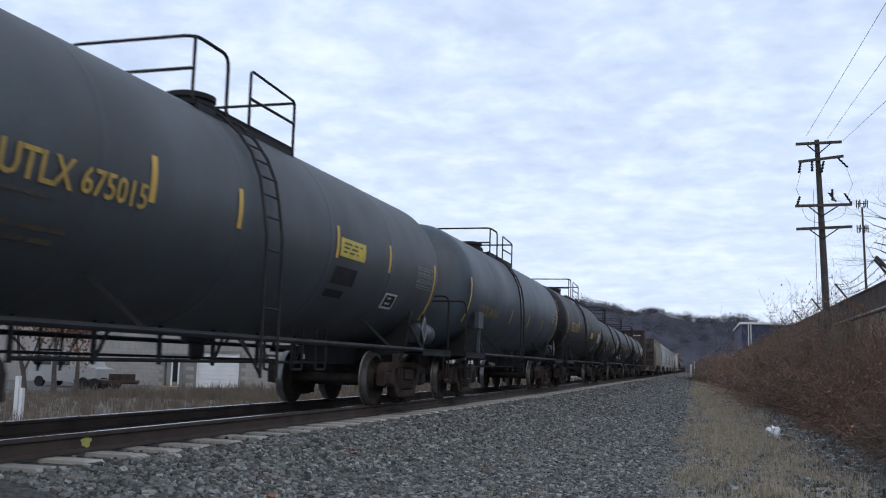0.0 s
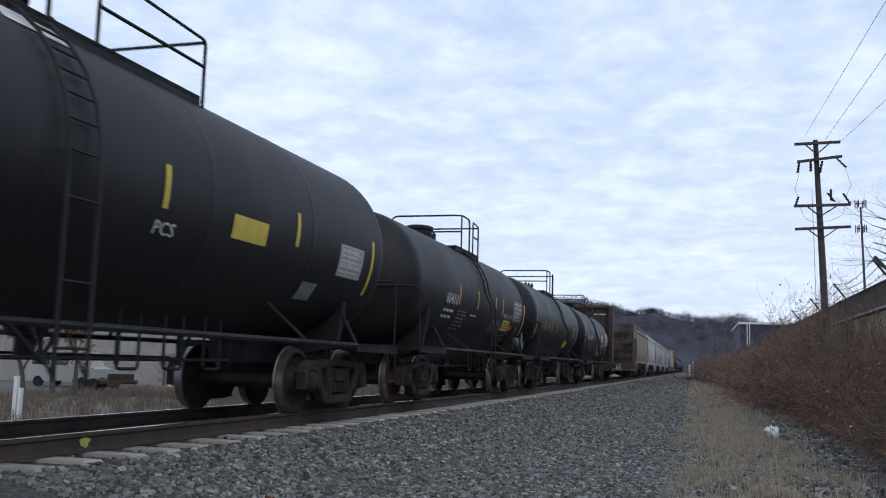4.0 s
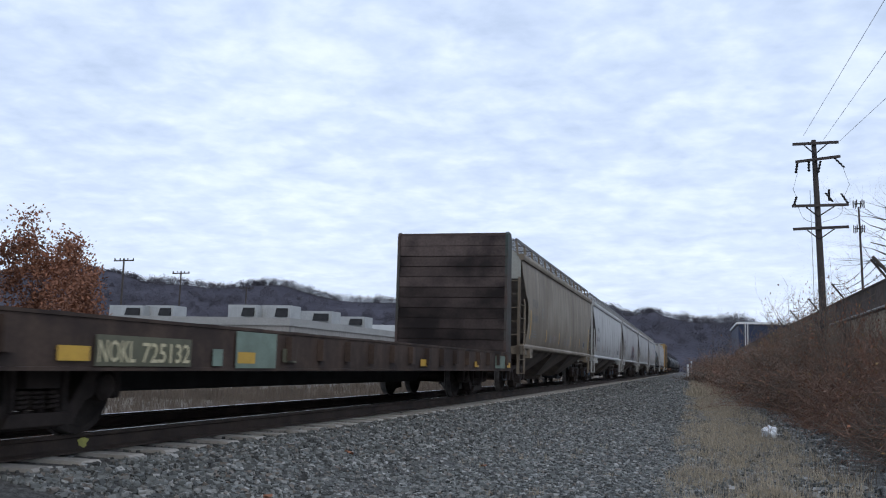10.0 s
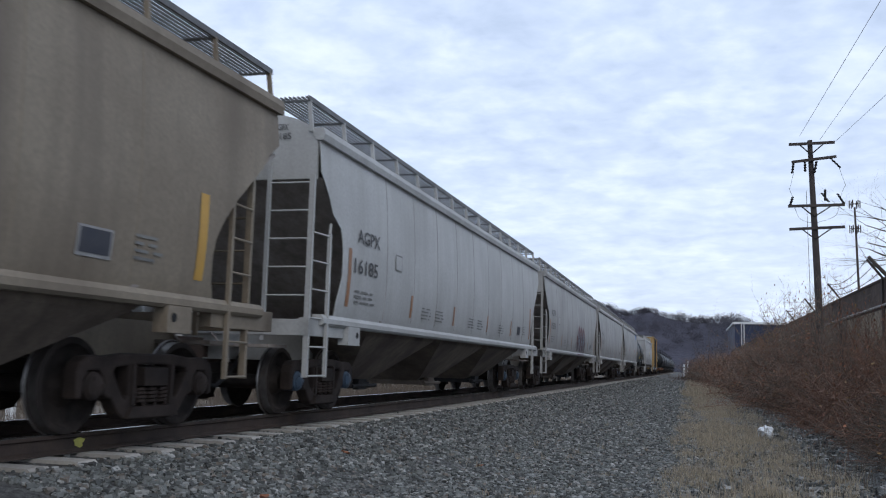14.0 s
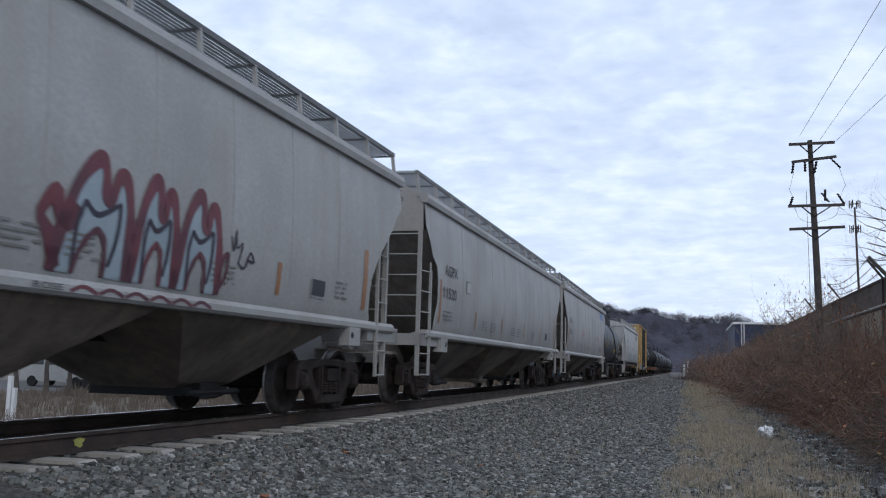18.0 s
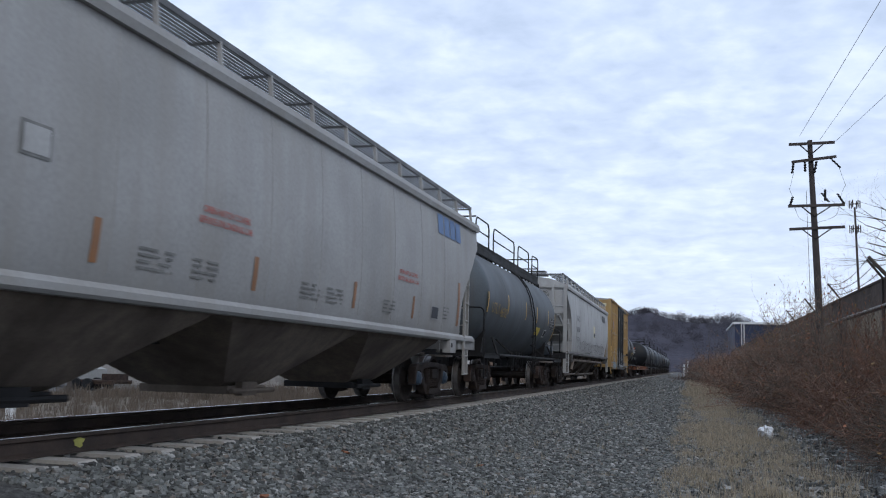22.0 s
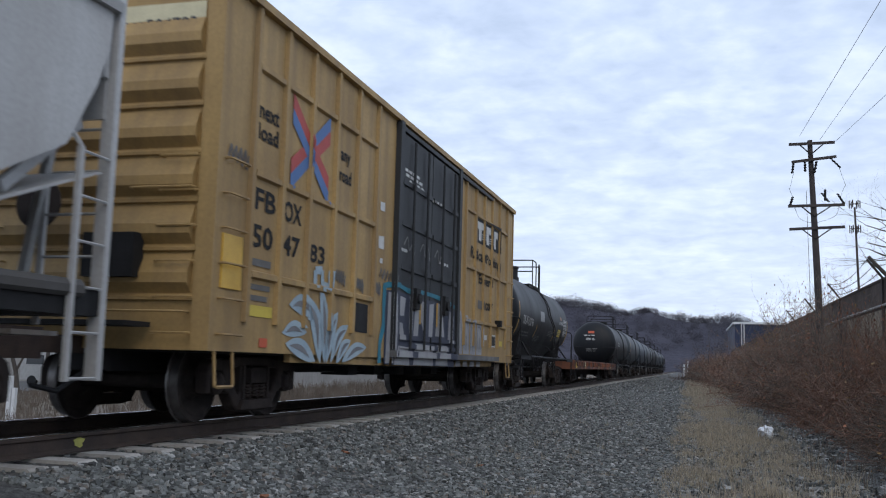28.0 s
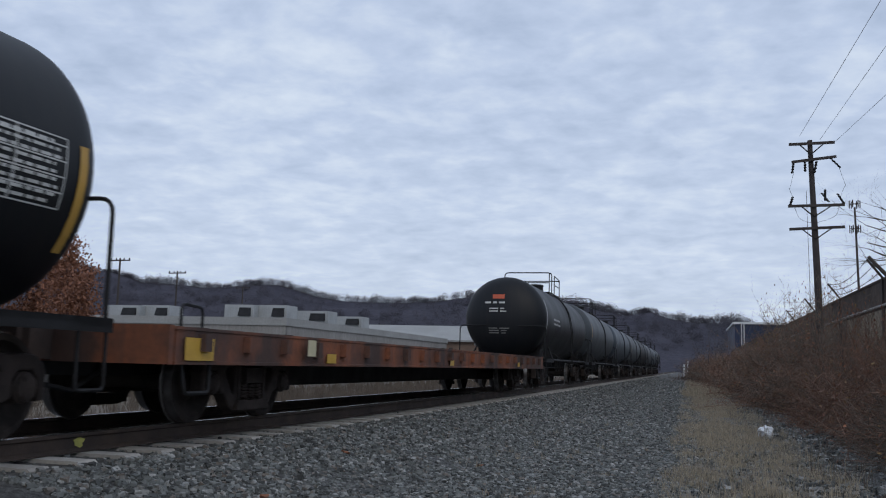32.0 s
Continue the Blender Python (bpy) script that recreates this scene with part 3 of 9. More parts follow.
# ---- left of the track: warehouse yard ----
def warehouse():
    x0, x1, y0, zb, zt = -62.0, -27.3, 61.0, -1.6, 3.6
    ob = thing("warehouse", "long flat-roofed warehouse of painted grey block", "building", m=pose(0, 0, 0))
    bm = B()
    d0, d1, g0, g1 = -37.1, -35.6, -34.5, -31.2
    for a, b, lo, hi in ((x0, d0, zb, zt - 0.55), (d0, d1, 0.66, zt - 0.55), (d1, g0, zb, zt - 0.55), (g0, g1, 1.0, zt - 0.55), (g1, x1, zb, zt - 0.55)):
        box(bm, a, b, y0, y0 + 0.3, lo, hi)
    wall = part("front_wall", bm, MORTAR, ob)
    # courses of blocks
    me = None
    rnd = random.Random(2)
    for r in range(9):
        for c in range(34):
            x = -46.5 + 0.62 * c + (0.31 if r % 2 else 0)
            z = -1.42 + 0.29 * r
            if x + 0.6 > x1 or d0 - 0.62 < x < d1 and z < 0.66 or g0 - 0.62 < x < g1 and z < 1.0:
                continue
            if me is None:
                bm = B()
                box(bm, 0.006, 0.614, -0.012, 0.0, 0.006, 0.284)
                me = mesh_early(bm, "block", BLOCK)
            o = new("block", me)
            o.parent = wall
            o.matrix_local = pose(x, y0, z)
    bm = B()
    box(bm, x0, -46.5, y0 - 0.012, y0, -1.42, zt - 0.55)
    box(bm, -46.5, x1, y0 - 0.012, y0, 1.2, zt - 0.55)
    part("upper_wall", bm, BLOCK, ob)
    bm = B()
    box(bm, x1 - 0.3, x1, y0 + 0.3, y0 + 45, zb, zt - 0.55)
    box(bm, x0, x0 + 0.3, y0 + 0.3, y0 + 45, zb, zt - 0.55)
    box(bm, x0, x1, y0 + 45, y0 + 45.3, zb, zt - 0.55)
    part("side_wall", bm, BLOCK, ob)
    bm = B()
    box(bm, x0 - 0.1, x1 + 0.1, y0 - 0.1, y0 + 45.4, zt - 0.55, zt)
    part("roof", bm, ROOF_GREY, ob, "flat roof with a deep pale fascia")
    bm = B()
    box(bm, d0 + 0.1, d1 - 0.1, y0 + 0.12, y0 + 0.18, -1.45, 0.62)
    door = part("door", bm, surface("grey_door_paint", (0.2, 0.2, 0.2), None, 1.0, 10.0), ob, "grey door in a pale frame with a dark glazed leaf")
    bm = B()
    box(bm, d0 + 0.62, d1 - 0.45, y0 + 0.1, y0 + 0.119, -1.1, 0.45)
    part("pane", bm, GLASS_DARK, door)
    bm = B()
    for a, b in ((d0 + 0.5, d0 + 0.62), (d1 - 0.45, d1 - 0.33)):
        box(bm, a, b, y0 + 0.05, y0 + 0.118, -1.45, 0.6)
    part("frame", bm, TRIM_WHITE, door)
    bm = B()
    box(bm, d0, d1, y0 - 0.5, y0, -1.6, -1.42)
    part("step", bm, YELLOW, ob, "yellow painted doorstep")
    for i in range(8):
        bm = B()
        box(bm, g0 + 0.06, g1 - 0.06, y0 + 0.1, y0 + 0.15, -1.45 + 0.31 * i, -1.45 + 0.31 * i + 0.3)
        part("rolling_door_panel", bm, TRIM_WHITE, ob, "white sectional rolling door panel")
    bm = B()
    for a, b in ((g0, g0 + 0.08), (g1 - 0.08, g1)):
        box(bm, a, b, y0 - 0.03, y0 + 0.1, -1.5, 1.0)
    part("door_frame", bm, TRIM_WHITE, ob)


def mesh_early(bm, name, material):
    bmesh.ops.recalc_face_normals(bm, faces=bm.faces)
    me = bpy.data.meshes.new(name)
    bm.to_mesh(me)
    bm.free()
    me.materials.append(material)
    return me


GLASS_DARK = bpy.data.materials.new("dark_window_glass")
GLASS_DARK.use_nodes = True
GLASS_DARK.node_tree.nodes["Principled BSDF"].inputs["Base Color"].default_value = (0.02, 0.022, 0.026, 1)
GLASS_DARK.node_tree.nodes["Principled BSDF"].inputs["Roughness"].default_value = 0.08
warehouse()


def air_unit(b0, b1, rise, dist, turn=0.0):
    w = (b1 - b0) * dist
    top = EYE_Z + rise * dist
    ob = thing("air_unit", "grey rooftop air handling unit with a dark hood", "air unit", "air units on the roof", pose(b0 * dist, dist, 3.6))
    h = top - 3.6
    bm = B()
    box(bm, 0, w, 0, 2.2, 0.12, h)
    part("casing", bm, UNIT_GREY, ob)
    bm = B()
    box(bm, 0.05, w - 0.05, 0.05, 2.1, 0, 0.12)
    part("curb", bm, DARK, ob)
    bm = B()
    prism(bm, [(-0.35, h * 0.4), (-0.02, h * 0.85), (-0.02, h * 0.4)], w * 0.52, w * 0.92)
    part("hood", bm, DARK, ob, "dark intake hood")
    for i in range(3):
        bm = B()
        box(bm, w * (0.06 + 0.15 * i), w * (0.18 + 0.15 * i), -0.02, 0, 0.25, h - 0.15)
        part("access_panel", bm, UNIT_GREY, ob)
    return ob


for b0, b1, rise, dist in ((-0.684, -0.638, 0.0596, 72), (-0.634, -0.597, 0.06, 73), (-0.5255, -0.4888, 0.0618, 72), (-0.483, -0.447, 0.0617, 73), (-0.441, -0.396, 0.0556, 78), (-0.393, -0.356, 0.0498, 84)):
    air_unit(b0, b1, rise, dist)


def gable_building():
    ob = thing("gabled_shed", "low shed with a grey ridged roof and brown siding", "building")
    Y = 112.0
    x0, x1 = -0.42 * Y, -0.213 * Y
    bm = B()
    box(bm, x0, x1, Y, Y + 16, -1.6, 3.6)
    part("wall", bm, BROWN_SIDING, ob)
    bm = B()
    prism(bm, [(Y - 0.5, 3.6), (Y + 8, 5.65), (Y + 16.5, 3.6), (Y + 16.5, 3.45), (Y + 8, 5.45), (Y - 0.5, 3.4)], x0 - 0.4, x1 + 0.4)
    part("roof", bm, ROOF_GREY, ob, "pale grey ridged metal roof")
    bm = B()
    prism(bm, [(Y, 3.6), (Y + 8, 5.45), (Y + 16, 3.6)], x1 - 0.2, x1)
    part("gable", bm, BROWN_SIDING, ob)
    bm = B()
    box(bm, x0, x1, Y - 0.06, Y, -1.6, 2.0)
    part("lower_wall", bm, TRIM_WHITE, ob, "white painted lower wall")
    house = thing("house", "small tan gabled house", "house")
    Y = 100.0
    x0, x1 = -0.222 * Y, -0.186 * Y
    bm = B()
    box(bm, x0, x1, Y, Y + 9, -1.6, 2.9)
    part("wall", bm, BROWN_SIDING, house)
    bm = B()
    prism(bm, [(x0 - 0.3, 2.9), ((x0 + x1) / 2 - 0.6, 5.1), (x1 + 0.3, 2.9), (x1 + 0.3, 2.75), ((x0 + x1) / 2 - 0.6, 4.9), (x0 - 0.3, 2.75)], Y - 0.4, Y + 9.4, "y")
    part("roof", bm, ROOF_GREY, house)
    bm = B()
    prism(bm, [(x0, 2.9), ((x0 + x1) / 2 - 0.6, 4.95), (x1, 2.9)], Y, Y + 0.2, "y")
    part("gable", bm, TRIM_WHITE, house)


gable_building()


def yard():
    bm = B()
    box(bm, -60, -22, 46, 61, -1.6, -1.452 + 0.02)
    tagged(part("yard_pavement", bm, ASPHALT), "worn asphalt yard before the warehouse", "pavement", kind="structure")
    # parked trailer
    tr = thing("parked_trailer", "old flat trailer parked in the yard", "trailer", m=pose(-34.6, 50.5, -1.43))
    bm = B()
    box(bm, -1.6, 1.6, -1.0, 1.0, 0.5, 0.62)
    for k in (-0.9, 0.9):
        box(bm, -1.6, 1.6, k - 0.06, k + 0.06, 0.38, 0.5)
    part("bed", bm, RUST, tr, "rusty flat trailer bed")
    for x in (-0.9, -0.1):
        for k in (-1.05, 1.05):
            bm = B()
            lathe(bm, [(k - 0.1, 0.2), (k - 0.1, 0.36), (k + 0.1, 0.36), (k + 0.1, 0.2)], "y", 18, (x, 0, 0.36))
            part("wheel", bm, DARK, tr)
    bm = B()
    box(bm, 0.6, 1.5, -0.7, 0.7, 0.62, 1.0)
    part("load", bm, CAST_BROWN, tr, "rusty load of scrap")
    # white camper body behind
    van = thing("white_van", "dull white van parked beside the warehouse", "van", m=pose(-39.3, 53.5, -1.43))
    bm = B()
    prism(bm, [(-2.6, 0.4), (2.2, 0.4), (2.5, 0.6), (2.5, 1.2), (1.9, 1.35), (1.4, 2.3), (-2.5, 2.4), (-2.65, 2.2)], -0.95, 0.95, "y")
    part("body", bm, ROOF_GREY, van)
    for x in (-1.7, 1.6):
        for k in (-0.9, 0.9):
            bm = B()
            lathe(bm, [(k - 0.1, 0.15), (k - 0.1, 0.34), (k + 0.1, 0.34), (k + 0.1, 0.15)], "y", 18, (x, 0, 0.34))
            part("wheel", bm, DARK, van)
    for a, b in ((-2.2, -0.9), (-0.6, 0.5)):
        bm = B()
        box(bm, a, b, -0.962, -0.952, 1.4, 2.0)
        part("window", bm, GLASS_DARK, van)
    post = thing("marker_post", "short white marker post beside the track", "post", m=pose(-17.9, 22.1, -1.2))
    bm = B()
    box(bm, -0.06, 0.06, -0.05, 0.05, 0, 1.27)
    part("post", bm, TRIM_WHITE, post)
    bm = B()
    box(bm, 0.1, 0.2, -0.05, 0.05, 0, 0.95)
    part("stub", bm, TRIM_WHITE, post)


yard()


def small_pole(bearing, rise, dist):
    p = at(bearing, rise, dist)
    ob = thing("utility_pole", "slim timber utility pole with a crossarm in the distance", "utility pole", "distant utility poles")
    bm = B()
    tube(bm, [(p.x, p.y, -1.6), (p.x, p.y, p.z)], [0.17, 0.1], 8)
    part("pole", bm, TIMBER, ob)
    bm = B()
    bar(bm, (p.x - 1.3, p.y, p.z - 0.3), (p.x + 1.3, p.y, p.z - 0.25), 0.12, 0.14)
    part("crossarm", bm, TIMBER, ob)
    for k in (-1.2, -0.5, 0.5, 1.2):
        bm = B()
        lathe(bm, [(p.z - 0.25, 0.05), (p.z - 0.12, 0.08), (p.z + 0.02, 0.05)], "z", 8, (p.x + k, p.y, 0))
        part("insulator", bm, DARK, ob)


for b, r_, d in ((-0.6685, 0.1167, 95), (-0.59, 0.1009, 115), (-0.5036, 0.0832, 140)):
    small_pole(b, r_, d)


# ---- trees, brush and grass ----
def branch(bm, p, d, length, r, depth, rnd, tips, spread=0.6, up=0.15, n=5):
    """A tapering limb that forks into thinner ones."""
    pts, rs = [p], [r]
    for i in range(3):
        d = (d + Vector((rnd.uniform(-1, 1), rnd.uniform(-1, 1), rnd.uniform(-0.6, 1))) * 0.16 + Vector((0, 0, up * 0.3))).normalized()
        pts.append(pts[-1] + d * (length / 3))
        rs.append(r * (1 - 0.2 * (i + 1)))
    tube(bm, pts, rs, n if depth > 1 else 3)
    tips.append(pts[-1])
    if depth == 0:
        return
    for k in range(rnd.choice((2, 3, 3))):
        i = rnd.choice((1, 2, 3, 3))
        nd = (d + Vector((rnd.uniform(-1, 1), rnd.uniform(-1, 1), rnd.uniform(-0.5, 0.8))) * spread + Vector((0, 0, up))).normalized()
        branch(bm, pts[i], nd, length * rnd.uniform(0.6, 0.8), rs[i] * 0.62, depth - 1, rnd, tips, spread, up, n)


def leaves(pts, count, size, spread, rnd):
    v, f = [], []
    for i in range(count):
        c = Vector(rnd.choice(pts)) + Vector((rnd.gauss(0, 1), rnd.gauss(0, 1), rnd.gauss(0, 1))) * spread
        a = Vector((rnd.uniform(-1, 1), rnd.uniform(-1, 1), rnd.uniform(-1, 1))).normalized()
        b = a.orthogonal().normalized()
        s = size * rnd.uniform(0.6, 1.3)
        m = len(v)
        v += [c - a * s, c + b * s * 0.5, c + a * s, c - b * s * 0.5 + a.cross(b) * s * 0.2]
        f.append((m, m + 1, m + 2, m + 3))
    return v, f


def leafy_tree(x, y, z, height, seed, label, leaf_count):
    rnd = random.Random(seed)
    ob = thing("tree", label, "tree", "trees by the yard", pose(x, y, z))
    bm = B()
    tips = []
    branch(bm, Vector((0, 0, 0)), Vector((0, 0, 1)), height * 0.42, 0.16, 4, rnd, tips, 0.75, 0.25)
    part("trunk", bm, BARK, ob, "grey trunk and limbs")
    v, f = leaves([t for t in tips if t.z > height * 0.2], leaf_count * 2, 0.1, 0.36, rnd)
    from_data("crown", v, f, RUST_LEAF, ob, "thinning rust-red autumn leaves")


leafy_tree(-32.6, 43.0, -1.45, 8.6, 3, "small tree holding rust-red autumn leaves", 2600)
leafy_tree(-35.6, 44.5, -1.45, 8.0, 4, "small tree holding rust-red autumn leaves", 2200)
leafy_tree(-29.9, 41.0, -1.45, 5.0, 6, "low tree holding rust-red autumn leaves", 1500)


def bare_tree():
    rnd = random.Random(21)
    ob = thing("bare_tree", "leafless tree leaning over the boundary wall", "tree", m=pose(6.95, 32.5, -0.6))
    bm = B()
    tips = []
    tube(bm, [(0, 0, 0), (-0.02, 0, 2.4), (-0.1, 0, 4.4), (0.1, 0.1, 6.0), (0.2, 0.1, 7.6)], [0.15, 0.13, 0.11, 0.08, 0.05], 8)
    tube(bm, [(-0.05, 0, 3.7), (-0.55, -0.1, 4.32), (-0.87, -0.1, 4.47), (-1.42, -0.15, 5.08)], [0.085, 0.07, 0.065, 0.055], 7)
    part("trunk", bm, BARK, ob, "dark trunk with a sawn limb")
    bm = B()
    for p, d, ln in (((-0.15, 0, 4.9), (-1, 0.1, 0.25), 1.3), ((-0.05, 0, 5.3), (-1, -0.1, -0.1), 1.5), ((0, 0, 5.7), (-1, 0.1, 0.15), 1.5), ((0.1, 0, 6.1), (-0.9, 0, 0.45), 1.2),
                     ((0.1, 0.1, 6.3), (-1, 0.2, -0.2), 1.5), ((-0.6, -0.1, 4.4), (-0.8, 0, 0.5), 1.0), ((0.1, 0, 5.0), (-1, -0.2, 0.05), 1.5)):
        branch(bm, Vector(p), Vector(d).normalized(), ln, 0.04, 4, rnd, tips, 0.85, -0.02, 4)
    for v in bm.verts:
        v.co.y *= 0.8
    part("bough", bm, BARK, ob, "bare tangled boughs")


bare_tree()


def shrub_mesh(seed, height, stems, material, leaf, tall):
    """A mound of arching stems set with fine spiky twigs; a tall one stands looser and straighter."""
    rnd = random.Random(seed)
    bm = B()
    tips = []

    def spike(p, q, r):
        d = (q - p).normalized()
        u = d.orthogonal().normalized() * r
        w = d.cross(u)
        tip = bm.verts.new(q)
        foot = [bm.verts.new(p + u), bm.verts.new(p - u * 0.5 + w * 0.87), bm.verts.new(p - u * 0.5 - w * 0.87)]
        for i in range(3):
            bm.faces.new((foot[i], foot[(i + 1) % 3], tip))
    for i in range(stems):
        a = rnd.uniform(0, 6.283)
        lean = rnd.uniform(0.1, 0.5) if tall else rnd.uniform(0.2, 1.3)
        h = height * rnd.uniform(0.5, 1.0)
        out = Vector((math.cos(a), math.sin(a), 0))
        p = out * rnd.uniform(0, 0.35)
        d = (out * lean + Vector((0, 0, 1))).normalized()
        pts = [p]
        for k in range(4):
            d = (d + Vector((rnd.gauss(0, 0.2), rnd.gauss(0, 0.2), rnd.gauss(0, 0.12))) + out * 0.12 * lean - Vector((0, 0, 0.16 * lean))).normalized()
            pts.append(pts[-1] + d * h * 0.27)
        k_r = 1.0 if tall else 1.1
        tube(bm, pts, [k_r * q for q in (0.0045, 0.004, 0.003, 0.0022, 0.0012)], 3)
        for k in range(16 if tall else 22):
            t = rnd.uniform(0.4, 3.99)
            b = pts[int(t)].lerp(pts[int(t) + 1], t - int(t))
            e = b + Vector((rnd.gauss(0, 0.16), rnd.gauss(0, 0.16), rnd.gauss(0.05, 0.11))) * height
            spike(b, e, 0.0024 if tall else 0.003)
            m = b.lerp(e, rnd.uniform(0.3, 0.8))
            spike(m, m + Vector((rnd.gauss(0, 0.08), rnd.gauss(0, 0.08), rnd.gauss(0.03, 0.06))) * height, 0.0017)
            tips += [e, m]
    me = mesh_early(bm, "stems", material)
    v, f = leaves(tips, leaf, 0.016, 0.04, rnd)
    lm = bpy.data.meshes.new("withered_leaves")
    lm.from_pydata(v, [], f)
    lm.materials.append(RUST_LEAF if seed % 3 == 1 else OLIVE_LEAF if seed % 3 == 2 else STEM)
    return me, lm


def thicket():
    rnd = random.Random(31)
    low = [shrub_mesh(i, 1.0, 46, STEM if i % 3 else STEM_GREY, 420, False) for i in range(1, 7)]
    high = [shrub_mesh(i, 1.0, 24, STEM_GREY if i % 2 else STEM, 320, True) for i in range(7, 11)]
    spots = []
    y = 13.0
    while y < 230:
        step = 0.52 + y * 0.016
        for k in range(3 if y < 55 else 2):
            front = 2.95 if y > 25 else 2.6 + 0.02 * (y - 13)
            x = rnd.uniform(front + 0.85, 5.8 if y < 60 else 5.9)
            if y > 110:
                x = rnd.uniform(2.3, 6.0)
            h = rnd.uniform(1.5, 2.6) if y < 36 else rnd.uniform(2.3, 3.5) if y < 100 else rnd.uniform(2.4, 4.2)
            if x < front + 1.4 and y < 60:
                h *= 0.68
            tall = rnd.random() < 0.3 and x > front + 1.0 and y < 90
            spots.append((x, y + rnd.uniform(-0.4, 0.4), h * (1.55 if tall and y < 60 else 1.1 if tall else 1), tall))
        y += step
    # taller growth against the wall
    for k in range(70):
        yy = 17.0 + 69 * (k / 70) ** 1.3 + rnd.uniform(-0.5, 0.5)
        spots.append((rnd.uniform(4.2, 6.0), yy, rnd.uniform(2.2, 3.3) * (1 + yy * 0.004), True))
    for x, yy, h, tall in spots:
        me, lm = rnd.choice(high if tall else low)
        w = h * rnd.uniform(0.4, 0.6) if tall else h * rnd.uniform(0.9, 1.2)
        label = "tall sparse leafless sapling in the thicket by the wall" if tall else "leafless red-brown bramble mound in a thicket beside the wall"
        ob = thing("shrub", label, "shrub", "thicket by the wall", pose(x, yy, ground_at(x, yy) - 0.05, rnd.uniform(-6, 6), rnd.uniform(-6, 6), rnd.uniform(0, 360)))
        ob.scale = (w, w, h)
        for nm, data in (("brushwood", me), ("foliage", lm)):
            o = new(nm, data)
            o.parent = ob
    return len(spots)


thicket()


def far_sapling(x, y, height, seed, r=0.085):
    rnd = random.Random(seed)
    ob = thing("sapling", "slender leafless sapling rising from the thicket", "tree", "saplings in the thicket", pose(x, y, ground_at(x, y)))
    bm = B()
    branch(bm, Vector((0, 0, 0)), Vector((rnd.uniform(-0.08, 0.08), 0, 1)), height * 0.55, r, 4, rnd, [], 0.45, 0.35, 4)
    part("trunk", bm, BARK, ob)


for k, (b, y, h) in enumerate(((0.018, 96, 5.6), (0.026, 104, 6.2), (0.034, 88, 5.0), (0.012, 112, 5.4), (0.046, 92, 4.6), (0.07, 60, 4.2), (0.086, 48, 4.4), (0.104, 40, 4.0), (0.125, 33, 3.8), (0.15, 27, 3.6))):
    far_sapling(b * y, y, h, 60 + k, 0.085 if y > 80 else 0.045)
for k in range(16):
    y = 15.5 + 1.55 * k
    far_sapling(4.35 + 0.9 * random.Random(k).random(), y, 2.1 + 1.5 * random.Random(k + 40).random(), 80 + k, 0.02)


def tufts(name, label, spots, blades, height, width, material, seed, lean=0.45):
    rng = np.random.default_rng(seed)
    n = len(spots) * blades
    c = np.repeat(np.array(spots, float), blades, 0)
    a = rng.uniform(0, 6.283, n)
    rad = np.abs(rng.normal(0, 0.09, n)) * (height / 0.35)
    h = height * c[:, 3] * rng.uniform(0.4, 1.1, n)
    ln = rng.uniform(0.05, lean, n) * h
    b = np.stack([c[:, 0] + np.cos(a) * rad, c[:, 1] + np.sin(a) * rad, c[:, 2] - 0.02], 1)
    out = np.stack([np.cos(a), np.sin(a), 0 * a], 1)
    turn = rng.uniform(0, 6.283, n)
    side = np.stack([np.cos(turn), np.sin(turn), 0 * a], 1) * width / 2
    m = b + out * (ln * 0.35)[:, None] + np.array([0, 0, 1]) * (h * 0.6)[:, None]
    t = b + out * ln[:, None] + np.array([0, 0, 1]) * h[:, None]
    v = np.stack([b - side, b + side, m + side * 0.8, m - side * 0.8, t], 1).reshape(-1, 3)
    i = 5 * np.arange(n)[:, None]
    faces = np.concatenate([i + np.array([[0, 1, 2, 3]])], 0).tolist() + (i + np.array([[3, 2, 4]])).tolist()
    me = bpy.data.meshes.new(name)
    me.from_pydata(v.tolist(), [], faces)
    me.materials.append(material)
    return tagged(new(name, me), label, "grass", kind="stuff")


